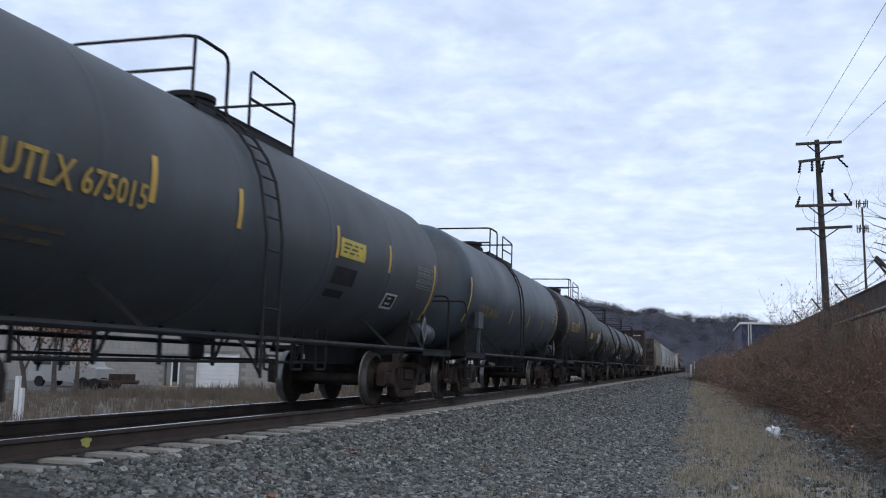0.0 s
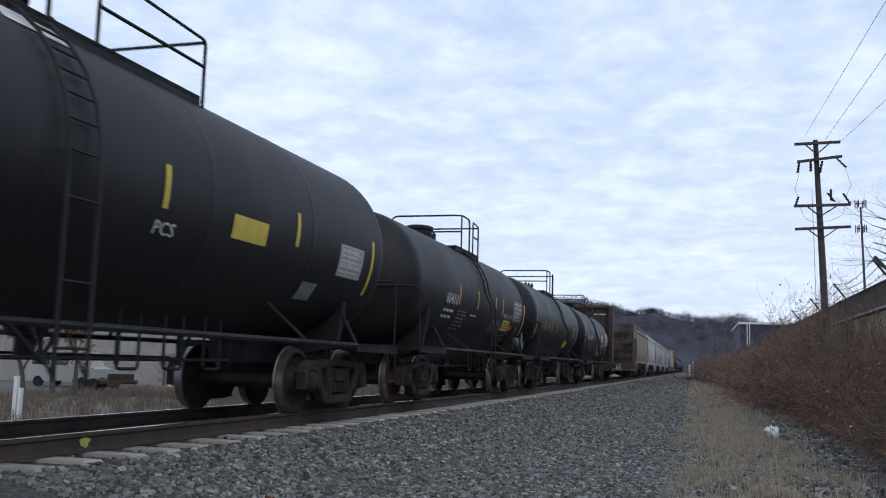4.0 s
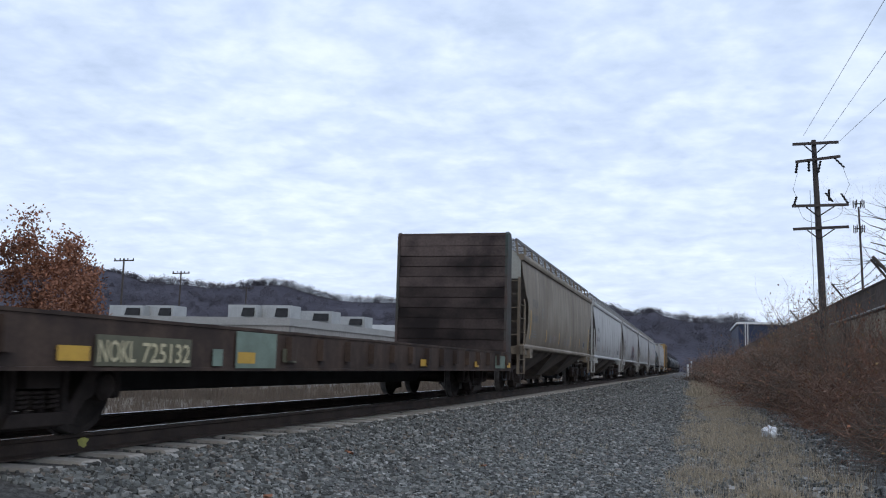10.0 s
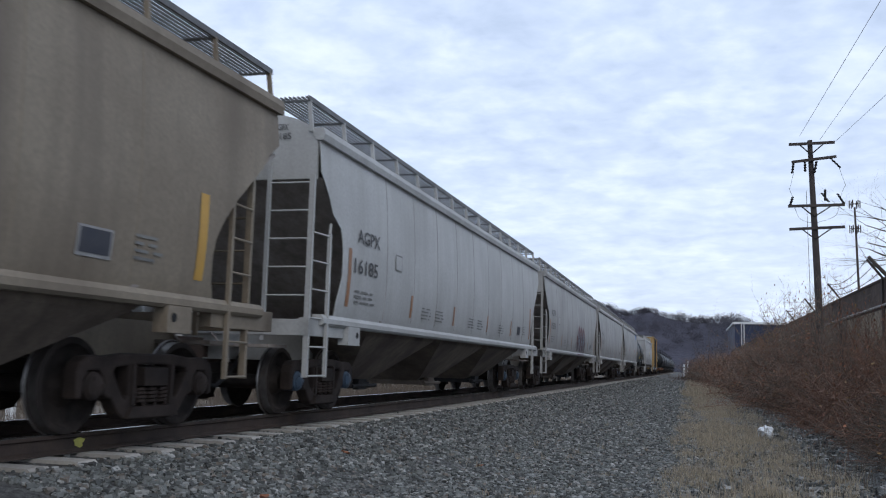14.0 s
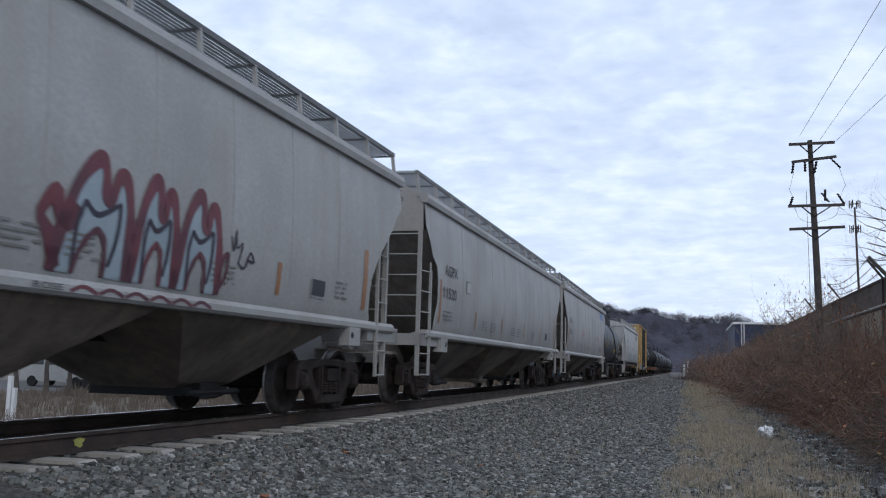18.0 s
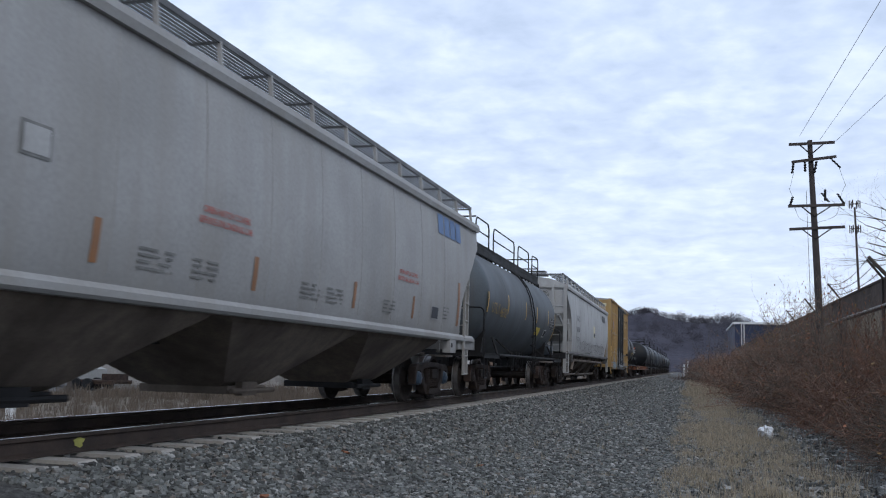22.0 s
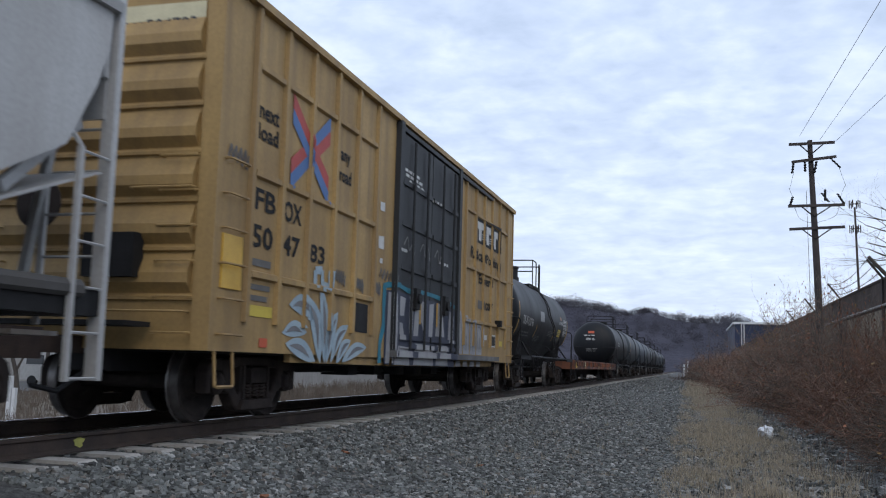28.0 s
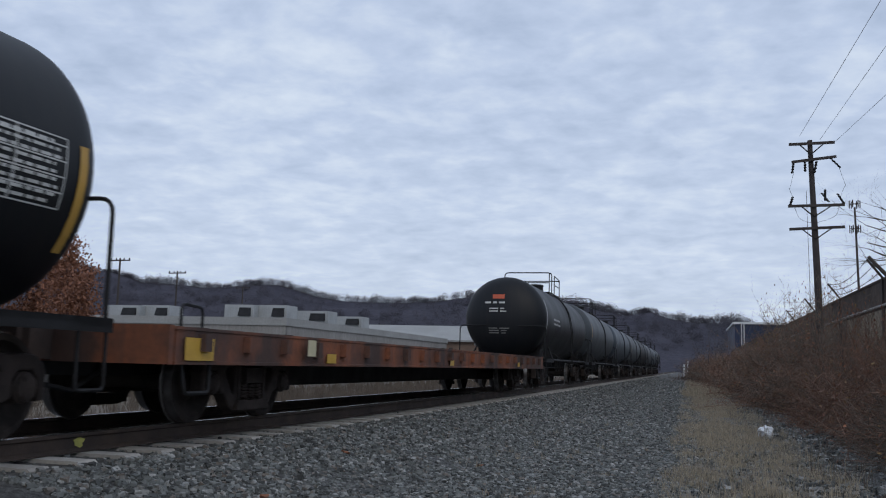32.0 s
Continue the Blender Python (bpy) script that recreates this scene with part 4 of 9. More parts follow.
def grass():
    rnd = random.Random(41)

    def field(count, x0, x1, y0, y1, lo=0.6, hi=1.2, patchy=0.0):
        out = []
        while len(out) < count:
            y = y0 + (y1 - y0) * rnd.random() ** 1.6
            x = rnd.uniform(x0, x1)
            if patchy and rnd.random() > 0.55 + 1.1 * noise.noise(Vector((x * 1.9, y * 0.9, 7.3))) + 0.5 * noise.noise(Vector((x * 0.5, y * 0.3, 2.1))) - 0.35 * abs(x - 0.7):
                continue
            out.append((x, y, ground_at(x, y), rnd.uniform(lo, hi)))
        return out
    tufts("dry_grass", "dry straw-coloured grass along the ballast edge", field(3600, -0.35, 2.15, 9.5, 60, 0.2, 1.3, 0.45), 9, 0.19, 0.007, STRAW, 1, 0.9)
    tufts("tall_dry_grass", "taller pale seed grass along the verge", field(760, 0.0, 2.0, 11, 70, 0.4, 1.3, 0.45), 7, 0.44, 0.005, STRAW, 2, 0.5)
    tufts("far_dry_grass", "dry grass along the distant verge", field(420, -0.4, 2.4, 55, 220), 12, 0.5, 0.025, STRAW, 3)
    tufts("weed_stalks", "dark dry weed stalks on the stony verge", field(34, 1.2, 2.5, 13.5, 40), 8, 0.5, 0.006, STEM_GREY, 4, 0.5)
    tufts("shoulder_grass", "thin straw tufts pushing through the ballast", field(26, -3.2, -0.3, 10, 24), 18, 0.16, 0.006, STRAW, 5)
    tufts("field_grass", "dull dry grass across the field behind the track", field(2600, -34, -10.5, 8, 47), 16, 0.5, 0.014, STRAW_DULL, 6)
    tufts("field_grass_far", "dull dry grass along the yard's edge", field(1500, -30, -9, 40, 130), 12, 0.7, 0.03, STRAW_DULL, 7)


grass()


# ---- right of the track: wall, pole and what stands beyond ----
def boundary_wall():
    W, top, pipe_z = 6.2, 3.86, 3.0
    ob = thing("boundary_wall", "tall stained panel wall with a brown fascia and pale pipe", "wall", kind="structure")
    bm = B()
    box(bm, W + 0.05, W + 0.25, 10, 150, -1.0, top - 0.02)
    part("backing", bm, WALL_BAND, ob)
    y = 10.0
    i = 0
    me_low = me_up = None
    while y < 150:
        if me_low is None:
            bm = B()
            box(bm, 0, 0.05, 0.02, 1.48, -1.6, pipe_z - 0.1)
            for k in range(6):
                box(bm, -0.02, 0.0, 0.08 + 0.24 * k, 0.2 + 0.24 * k, -1.6, pipe_z - 0.14)
            me_low = mesh_early(bm, "panel", WALL_PANEL)
            bm = B()
            box(bm, -0.03, 0.05, 0.01, 2.99, pipe_z + 0.06, top)
            me_up = mesh_early(bm, "fascia_board", WALL_BAND)
        o = new("panel", me_low)
        o.parent = ob
        o.matrix_local = pose(W, y, 0)
        if i % 2 == 0:
            o = new("fascia_board", me_up)
            o.parent = ob
            o.matrix_local = pose(W, y, 0)
        y += 1.5
        i += 1
    bm = B()
    tube(bm, [(W - 0.08, 10, pipe_z), (W - 0.08, 150, pipe_z)], 0.045, 8)
    part("pipe", bm, PIPE, ob, "pale horizontal pipe")
    bm = B()
    box(bm, W - 0.06, W + 0.3, 10, 150, top - 0.02, top + 0.05)
    part("capping", bm, WALL_BAND, ob)
    fence = thing("barbed_wire", "rusty barbed wire on leaning steel arms", "fence")
    ys = [24.8, 33.5, 42.7, 51.2, 60.8, 70, 80, 90, 100]
    for yy in ys:
        bm = B()
        bar(bm, (W - 0.02, yy, -0.8), (W - 0.02, yy, top), 0.16, 0.14)
        bar(bm, (W - 0.02, yy, top), (W - 0.52, yy, top + 0.66), 0.06, 0.07)
        part("post", bm, TIMBER, fence, "steel post with an outward arm")
    for k, t in enumerate((0.3, 0.65, 1.0)):
        bm = B()
        pts = []
        for a, b in zip(ys, ys[1:]):
            for j in range(6):
                u = j / 6
                pts.append((W - 0.02 - 0.5 * t, a + (b - a) * u, top + 0.66 * t - 0.28 * (1 - (2 * u - 1) ** 2) * (0.5 + 0.3 * k)))
        tube(bm, pts, 0.011, 3)
        rnd = random.Random(k)
        for i in range(240):
            q = rnd.random() ** 1.4 * (len(pts) - 2)
            p = Vector(pts[int(q)]).lerp(Vector(pts[int(q) + 1]), q - int(q))
            e = Vector((rnd.uniform(-1, 1), rnd.uniform(-1, 1), rnd.uniform(-1, 1))).normalized() * 0.06
            tube(bm, [p - e, p + e], 0.005, 3)
        part("wire", bm, DARK, fence)


boundary_wall()


def utility_pole():
    Y = 44.0
    ob = thing("utility_pole", "tall weathered timber utility pole with four crossarms", "utility pole")
    base, top = Vector((0.1270 * Y, Y, -0.75)), Vector((0.1189 * Y, Y, EYE_Z + 0.2355 * Y))
    bm = B()
    tube(bm, [base, base.lerp(top, 0.5) + Vector((0.02, 0, 0)), top], [0.18, 0.15, 0.105], 12)
    part("pole", bm, TIMBER, ob, smooth=True)

    def cx(z):
        return base.x + (top.x - base.x) * (z - base.z) / (top.z - base.z)
    ends = {}
    for name, (b0, r0), (b1, r1) in (("top", (0.0983, 0.2308), (0.1419, 0.2317)), ("second", (0.1007, 0.2125), (0.1432, 0.2171)), ("third", (0.0967, 0.1672), (0.15, 0.1679)), ("fourth", (0.0974, 0.1437), (0.1495, 0.1456))):
        a, b = at(b0, r0, Y) + Vector((0, -0.2, 0)), at(b1, r1, Y) + Vector((0, -0.2, 0))
        bm = B()
        bar(bm, a, b, 0.1, 0.115)
        part("crossarm", bm, TIMBER, ob)
        ends[name] = (a, b)
        m = (a + b) / 2
        for e in (a, b):
            if name != "second":
                bm = B()
                bar(bm, m.lerp(e, 0.5) + Vector((0, 0, -0.06)), Vector((cx(m.z - 0.5), Y - 0.2, m.z - 0.5)), 0.035, 0.05)
                part("brace", bm, DARK, ob)

    def insulator(p, h=0.35, tilt=0.0):
        bm = B()
        rings = [(0, 0.03)]
        for i in range(4):
            rings += [(-h * (i + 0.2) / 4, 0.07), (-h * (i + 0.6) / 4, 0.035)]
        lathe(bm, rings, "z", 10)
        for v in bm.verts:
            v.co.x += -v.co.z * tilt
            v.co += p
        part("insulator", bm, DARK, ob, "dark ribbed insulator")
    a, b = ends["second"]
    insulator(a + Vector((0.08, 0, -0.06)), 0.5, -0.15)
    insulator(a.lerp(b, 0.3) + Vector((0, 0, -0.06)), 0.5)
    insulator(b + Vector((-0.25, 0, -0.06)), 0.5, 0.9)
    insulator(a.lerp(b, 0.56) + Vector((0, 0, -0.1)), 0.6, -0.2)
    a3, b3 = ends["third"]
    insulator(a3 + Vector((0.2, 0, 0.42)), 0.42, -0.3)
    insulator(b3 + Vector((-0.3, 0, 0.5)), 0.5, 0.6)
    insulator(a3.lerp(b3, 0.6) + Vector((0, 0, 0.55)), 0.45, 0.7)
    bm = B()
    lathe(bm, [(0, 0.05), (0.5, 0.05)], "z", 8, a3.lerp(b3, 0.66) + Vector((0, 0, 0.2)))
    part("fuse", bm, DARK, ob)
    for pts in ([a + Vector((0.08, 0, -0.5)), a + Vector((-0.1, 0, -1.2)), a3 + Vector((0.05, 0, 0.8)), a3 + Vector((0.2, 0, 0.4))],
                [b + Vector((0.1, 0, -0.5)), b + Vector((0.35, 0, -1.3)), b3 + Vector((0.0, 0, 0.8)), b3 + Vector((-0.2, 0, 0.3))],
                [a3 + Vector((0.25, 0, 0)), a3 + Vector((0.45, 0, -0.6)), a3 + Vector((0.9, 0, -0.75)), Vector((cx(a3.z - 0.8), Y - 0.15, a3.z - 0.75))],
                [b3 + Vector((-0.25, 0, 0)), b3 + Vector((-0.3, 0, -0.45)), b3 + Vector((-0.7, 0, -0.65)), Vector((cx(b3.z - 0.8), Y - 0.15, b3.z - 0.8))]):
        bm = B()
        tube(bm, rounded(pts, 0.4, 5), 0.009, 4)
        part("jumper_wire", bm, DARK, ob)
    bm = B()
    tube(bm, [(cx(8) - 0.28, Y, 8.8), (cx(2) - 0.32, Y, 0.5)], 0.012, 4)
    part("ground_wire", bm, DARK, ob)
    line = thing("power_line", "three thin power wires overhead", "power line")
    for start, end in (((4.8, Y, 11.28), (4.68, 3, 8.95)), ((5.66, Y, 11.1), (5.75, 3, 9.3)), ((6.31, Y, 11.0), (6.31, 3, 7.05))):
        bm = B()
        tube(bm, [start, end], 0.008, 5)
        part("wire", bm, WIRE, line)


utility_pole()


def beyond():
    mast = thing("antenna_mast", "slender mobile phone mast with panel antennas", "mast")
    p = at(0.1597, 0.166, 120)
    bm = B()
    tube(bm, [(p.x + 0.5, p.y, -1), p], [0.19, 0.11], 10)
    part("mast", bm, TIMBER, mast)
    for z, k in ((0.4, 3), (-2.6, 3)):
        for i in range(6):
            a = i * 1.047
            q = p + Vector((0.6 * math.cos(a), 0.6 * math.sin(a), z))
            bm = B()
            box(bm, q.x - 0.055, q.x + 0.055, q.y - 0.05, q.y + 0.05, q.z - 0.5, q.z + 0.4)
            part("panel_antenna", bm, CAST, mast)
            bm = B()
            tube(bm, [p + Vector((0, 0, z)), q], 0.05, 4)
            part("bracket", bm, DARK, mast)
    shed = thing("blue_shed", "navy blue clad shed with white trim", "building")
    Y = 170.0
    x0, x1, zt = 0.044 * Y, 0.1 * Y, EYE_Z + 0.0478 * Y
    bm = B()
    box(bm, x0, x1, Y, Y + 30, -1.0, zt)
    part("wall", bm, NAVY, shed)
    for i in range(12):
        bm = B()
        box(bm, x0 + 0.9 * i, x0 + 0.9 * i + 0.06, Y - 0.05, Y, -1.0, zt)
        part("cladding_rib", bm, NAVY, shed)
    bm = B()
    box(bm, x0 - 0.3, x1 + 0.3, Y - 0.4, Y + 30.4, zt, zt + 0.35)
    part("roof_trim", bm, TRIM_WHITE, shed)
    for x in (x0 + 1.05, x0 + 1.45):
        bm = B()
        box(bm, x, x + 0.16, Y - 0.12, Y, -1.0, zt)
        part("corner_trim", bm, TRIM_WHITE, shed)
    for (b, r0, r1, d) in ((-0.0057, -0.0094, 0.006, 150), (-0.0022, 0.0004, 0.009, 210)):
        q = at(b, r0, d)
        ob = thing("signal_post", "white lineside post on a dark footing", "post", "lineside posts", pose(q.x, q.y, ground_at(q.x, q.y)))
        h = EYE_Z + r1 * d - ground_at(q.x, q.y)
        bm = B()
        lathe(bm, [(0, 0.16), (h, 0.14)], "z", 10)
        part("post", bm, TRIM_WHITE, ob)
        bm = B()
        box(bm, -0.5, 0.3, -0.3, 0.3, 0, 0.45)
        part("footing", bm, DARK, ob)


beyond()


def litter():
    p = at(0.0734, -0.0628, 22.6)
    z = ground_at(p.x, p.y)
    bm = B()
    bmesh.ops.create_icosphere(bm, subdivisions=3, radius=0.17)
    for v in bm.verts:
        k = 1 + 0.45 * noise.noise(v.co * 9) + 0.25 * noise.noise(v.co * 23)
        v.co = Vector((v.co.x * k * 1.05, v.co.y * k, v.co.z * k * 0.85 + 0.13))
    ob = part("plastic_bag", bm, PLASTIC, None, "", False)
    ob.matrix_world = pose(p.x, p.y, z)
    tagged(ob, "crumpled white plastic bag lying in the dry grass", "litter")
    bm = B()
    m = 14
    prism(bm, [(8.2 + 0.075 * math.cos(6.283 * i / m) * (1 + 0.3 * math.sin(i * 2.3)), -0.085 + 0.05 * math.sin(6.283 * i / m) * (1 + 0.25 * math.cos(i * 1.7))) for i in range(m)], 0, 0.003)
    rot = track_pose(8.2, 0.764) @ pose(0, -8.2, 0)
    for v in bm.verts:
        v.co = rot @ v.co
    tagged(part("paint_splash", bm, surface("lime_paint", (0.42, 0.4, 0.1), (0.3, 0.3, 0.08), 10.0, 60.0)), "lime yellow paint splash on the rail", "paint mark")
    rnd = random.Random(51)
    for s, n in ((8.75, 3.2), (11.2, 2.2), (9.6, 4.3), (13.0, 3.4), (8.3, 2.6)):
        q = on_track(s, n, ground_z(n) + 0.05)
        bm = B()
        vs = [bm.verts.new((0.06 * math.cos(a), 0.035 * math.sin(a), 0.015 * math.sin(3 * a))) for a in np.linspace(0, 5.5, 8)]
        bm.faces.new(vs)
        o = part("fallen_leaf", bm, RUST_LEAF)
        o.matrix_world = pose(q.x, q.y, q.z, rnd.uniform(-25, 25), rnd.uniform(-25, 25), rnd.uniform(0, 360))
        tagged(o, "curled rust-brown leaf lying on the ballast", "leaf", "fallen leaves")


litter()
# ---- the train ----


def train_shift(t):
    """How far the train has yet to come along the track at t, counted from 16 s."""
    return -(7.8787 * (t - 16) - 0.013783 * (t - 16) ** 2)


MOVING, WHEELS = [], []
WHEEL_R = 0.435


def mesh_of(bm, name, material, smooth=False):
    bmesh.ops.recalc_face_normals(bm, faces=bm.faces)
    me = bpy.data.meshes.new(name)
    bm.to_mesh(me)
    bm.free()
    for m in material if isinstance(material, (list, tuple)) else (material,):
        me.materials.append(m)
    if smooth:
        me.polygons.foreach_set("use_smooth", [True] * len(me.polygons))
        me.set_sharp_from_angle(angle=radians(35))
    return me


def put(name, me, parent, m=None, label=""):
    ob = new(name, me)
    ob.parent = parent
    if m is not None:
        ob.matrix_local = m
    return tagged(ob, label)


def wheelset_mesh(face):
    bm = B()
    lathe(bm, [(-0.98, 0.07), (-0.84, 0.075), (-0.7, 0.09), (-0.5, 0.08), (0.5, 0.08), (0.7, 0.09), (0.84, 0.075), (0.98, 0.07)], "x", 12)
    for k in (-1, 1):
        prof = [(0.66, 0.1), (0.655, 0.15), (0.70, 0.2), (0.715, 0.34), (0.685, 0.375), (0.68, 0.452), (0.695, 0.463), (0.71, 0.452), (0.72, WHEEL_R + 0.002),
                (0.815, WHEEL_R - 0.002), (0.82, WHEEL_R - 0.01), (0.82, 0.375), (0.76, 0.345), (0.735, 0.3), (0.73, 0.2), (0.77, 0.16), (0.83, 0.14), (0.83, 0.1)]
        lathe(bm, [(k * a, r) for a, r in prof], "x", 36)
    for f in bm.faces:
        c = f.calc_center_median()
        if math.hypot(c.y, c.z) > 0.42 and abs(f.normal.x) < 0.8 if f.normal.length else False:
            f.material_index = 1
    bmesh.ops.recalc_face_normals(bm, faces=bm.faces)
    for f in bm.faces:
        c = f.calc_center_median()
        f.material_index = 1 if math.hypot(c.y, c.z) > 0.415 and abs(f.normal.x) < 0.75 else 0
    return mesh_of(bm, "wheelset", (face, WHEEL_TREAD), True)


def side_frame_mesh(material):
    """A cast side frame with rounded windows, outline in y and z, set about the truck centre at x = 0."""
    bm = B()
    half = [(0.35, 0.735), (0.5, 0.722), (0.7, 0.70), (0.88, 0.71), (1.0, 0.695), (1.09, 0.64), (1.13, 0.55), (1.12, 0.33), (1.05, 0.32), (1.03, 0.5), (0.97, 0.57), (0.81, 0.57),
            (0.75, 0.5), (0.745, 0.36), (0.70, 0.33), (0.62, 0.31), (0.5, 0.17), (0.42, 0.12), (0.3, 0.1)]
    window = [(0.38, 0.62), (0.58, 0.60), (0.61, 0.56), (0.58, 0.50), (0.46, 0.33), (0.41, 0.30), (0.37, 0.34)]
    loops = [half + [(-y, z) for y, z in reversed(half)], window, [(-y, z) for y, z in window], [(-0.28, 0.63), (0.28, 0.63), (0.27, 0.24), (-0.27, 0.24)]]
    edges = []
    for loop in loops:
        vs = [bm.verts.new((-0.08, y, z)) for y, z in loop]
        edges += [bm.edges.new((a, b)) for a, b in zip(vs, vs[1:] + vs[:1])]
    bmesh.ops.triangle_fill(bm, edges=edges, use_beauty=True)
    grown = bmesh.ops.extrude_face_region(bm, geom=bm.faces[:])["geom"]
    for q in grown:
        if isinstance(q, bmesh.types.BMVert):
            q.co.x = 0.08
    bmesh.ops.recalc_face_normals(bm, faces=bm.faces)
    sharp = [e for e in bm.edges if len(e.link_faces) == 2 and e.calc_face_angle() > 0.8 and abs(e.verts[0].co.x - e.verts[1].co.x) < 0.01]
    bmesh.ops.bevel(bm, geom=sharp, offset=0.022, segments=2, affect="EDGES", profile=0.5)
    prism(bm, [(-0.42, 0.13), (0.42, 0.13), (0.36, 0.235), (-0.36, 0.235)], -0.13, 0.13)
    for k in (-1, 1):
        prism(bm, [(k * 0.35, 0.63), (k * 0.29, 0.63), (k * 0.285, 0.25), (k * 0.34, 0.25)], -0.1, 0.1)
    return mesh_of(bm, "side_frame", material)


def springs_mesh():
    bm = B()
    for y in (-0.18, 0.0, 0.18):
        pts = [Vector((0.05 + 0.065 * math.cos(a), y + 0.065 * math.sin(a), 0.25 + 0.15 * a / (2 * math.pi * 4))) for a in np.linspace(0, 2 * math.pi * 4, 29)]
        tube(bm, pts, 0.016, 5)
        lathe(bm, [(0.25, 0.03), (0.4, 0.03)], "z", 8, (-0.03, y, 0))
    return mesh_of(bm, "springs", CAST)


def bolster_mesh():
    bm = B()
    prism(bm, [(-1.12, 0.43), (1.12, 0.43), (1.12, 0.60), (0.5, 0.66), (-0.5, 0.66), (-1.12, 0.60)], -0.2, 0.2, "y")
    lathe(bm, [(0.62, 0.2), (0.72, 0.2)], "z", 16)
    for k in (-1, 1):
        box(bm, -0.75, 0.75, k * 0.36 - 0.04, k * 0.36 + 0.04, 0.30, 0.38)
        box(bm, -0.78, -0.68, k * 0.46 - 0.05, k * 0.46 + 0.05, 0.28, 0.5)
        box(bm, 0.68, 0.78, k * 0.46 - 0.05, k * 0.46 + 0.05, 0.28, 0.5)
    return mesh_of(bm, "bolster", CAST)


def bearing_mesh(material):
    bm = B()
    lathe(bm, [(-0.13, 0.125), (0.06, 0.13), (0.075, 0.11), (0.09, 0.11), (0.105, 0.07), (0.115, 0.03)], "x", 16)
    for i in range(3):
        a = i * 2.094
        lathe(bm, [(0.08, 0.02), (0.112, 0.02)], "x", 6, (0, 0.075 * math.cos(a), 0.075 * math.sin(a)))
    return mesh_of(bm, "bearing_cap", material, True)


BLUE_CAP = plain("blue_bearing_cap", (0.045, 0.075, 0.115), 0.5)
RED_CAP = plain("rust_red_bearing_cap", (0.16, 0.06, 0.04), 0.7)
WHEEL_DARK, WHEEL_BROWN = wheelset_mesh(WHEEL_FACE), wheelset_mesh(WHEEL_RUST)
FRAME_DARK, FRAME_BROWN = side_frame_mesh(CAST), side_frame_mesh(CAST_BROWN)
SPRINGS, BOLSTER = springs_mesh(), bolster_mesh()
CAP_DARK, CAP_BLUE, CAP_RED = bearing_mesh(CAST), bearing_mesh(BLUE_CAP), bearing_mesh(RED_CAP)


def truck(car, y, brown=False, cap=None, rusty_wheels=False):
    cap = cap or CAP_DARK
    for k in (-1, 1):
        turn = pose(0, 0, 0, 0, 0, 0 if k > 0 else 180)
        put("side_frame", FRAME_BROWN if brown else FRAME_DARK, car, pose(k * 0.99, y, 0) @ turn)
        put("spring_nest", SPRINGS, car, pose(k * 0.99, y, 0) @ turn)
        for q in (-1, 1):
            put("bearing_cap", cap, car, pose(k * 1.0, y + q * 0.889, WHEEL_R) @ turn)
    put("bolster", BOLSTER, car, pose(0, y, 0))
    for q in (-1, 1):
        w = put("wheelset", WHEEL_BROWN if rusty_wheels else WHEEL_DARK, car, pose(0, y + q * 0.889, WHEEL_R))
        WHEELS.append((w, y + q * 0.889))


def coupler(car, L):
    for k in (-1, 1):
        bm = B()
        box(bm, -0.09, 0.09, k * (L / 2 - 1.2), k * (L / 2 - 0.12), 0.72, 0.9)
        prism(bm, [(-0.14, k * (L / 2 - 0.25)), (0.16, k * (L / 2 - 0.25)), (0.17, k * (L / 2 + 0.16)), (0.04, k * (L / 2 + 0.22)), (-0.12, k * (L / 2 - 0.02))], 0.66, 0.96, "z")
        part("coupler", bm, RUST, car, "rusty iron coupler")
    bm = B()
    a = Vector((0.35, -L / 2 + 0.9, 0.78))
    tube(bm, [a, a + Vector((0.02, -0.3, -0.25)), a + Vector((0.0, -0.65, -0.42)), a + Vector((-0.05, -0.95, -0.36))], 0.028, 6)
    part("air_hose", bm, DARK, car, "black rubber air hose")


# ---- writing and decals ----
FONT_CACHE = {}


def glyphs(text, weight=0.012):
    if (text, weight) not in FONT_CACHE:
        cu = bpy.data.curves.new("writing", "FONT")
        cu.body, cu.size, cu.resolution_u, cu.offset = text, 1.0, 2, weight
        ob = new("writing", cu)
        bpy.context.view_layer.update()
        me = bpy.data.meshes.new_from_object(ob.evaluated_get(bpy.context.evaluated_depsgraph_get()))
        vs = [tuple(v.co) for v in me.vertices]
        fs = [tuple(f.vertices) for f in me.polygons]
        bpy.data.objects.remove(ob)
        bpy.data.curves.remove(cu)
        bpy.data.meshes.remove(me)
        xs, ys = [v[0] for v in vs], [v[1] for v in vs]
        x0, x1, y0, y1 = min(xs), max(xs), min(ys), max(ys)
        FONT_CACHE[text, weight] = ([((v[0] - x0) / (x1 - x0), (v[1] - y0) / (y1 - y0)) for v in vs], fs)
    return FONT_CACHE[text, weight]


def written(car, skin, text, y0, y1, z0, z1, material, slope=0.0, label=""):
    """Lettering between y0 and y1 along the wagon and z0 to z1 up it, laid on its skin."""
    vs, fs = glyphs(text)
    ob = from_data("lettering", [skin(y0 + u * (y1 - y0), z0 + w * (z1 - z0) + slope * u, 0.016) for u, w in vs], fs, material, car, label)
    return ob


def patch(bm, skin, y0, y1, z0, z1, off=0.008, ny=1, nz=6):
    rows = [[bm.verts.new(skin(y0 + (y1 - y0) * i / ny, z0 + (z1 - z0) * j / nz, off)) for i in range(ny + 1)] for j in range(nz + 1)]
    for a, b in zip(rows, rows[1:]):
        for i in range(ny):
            bm.faces.new((a[i], a[i + 1], b[i + 1], b[i]))


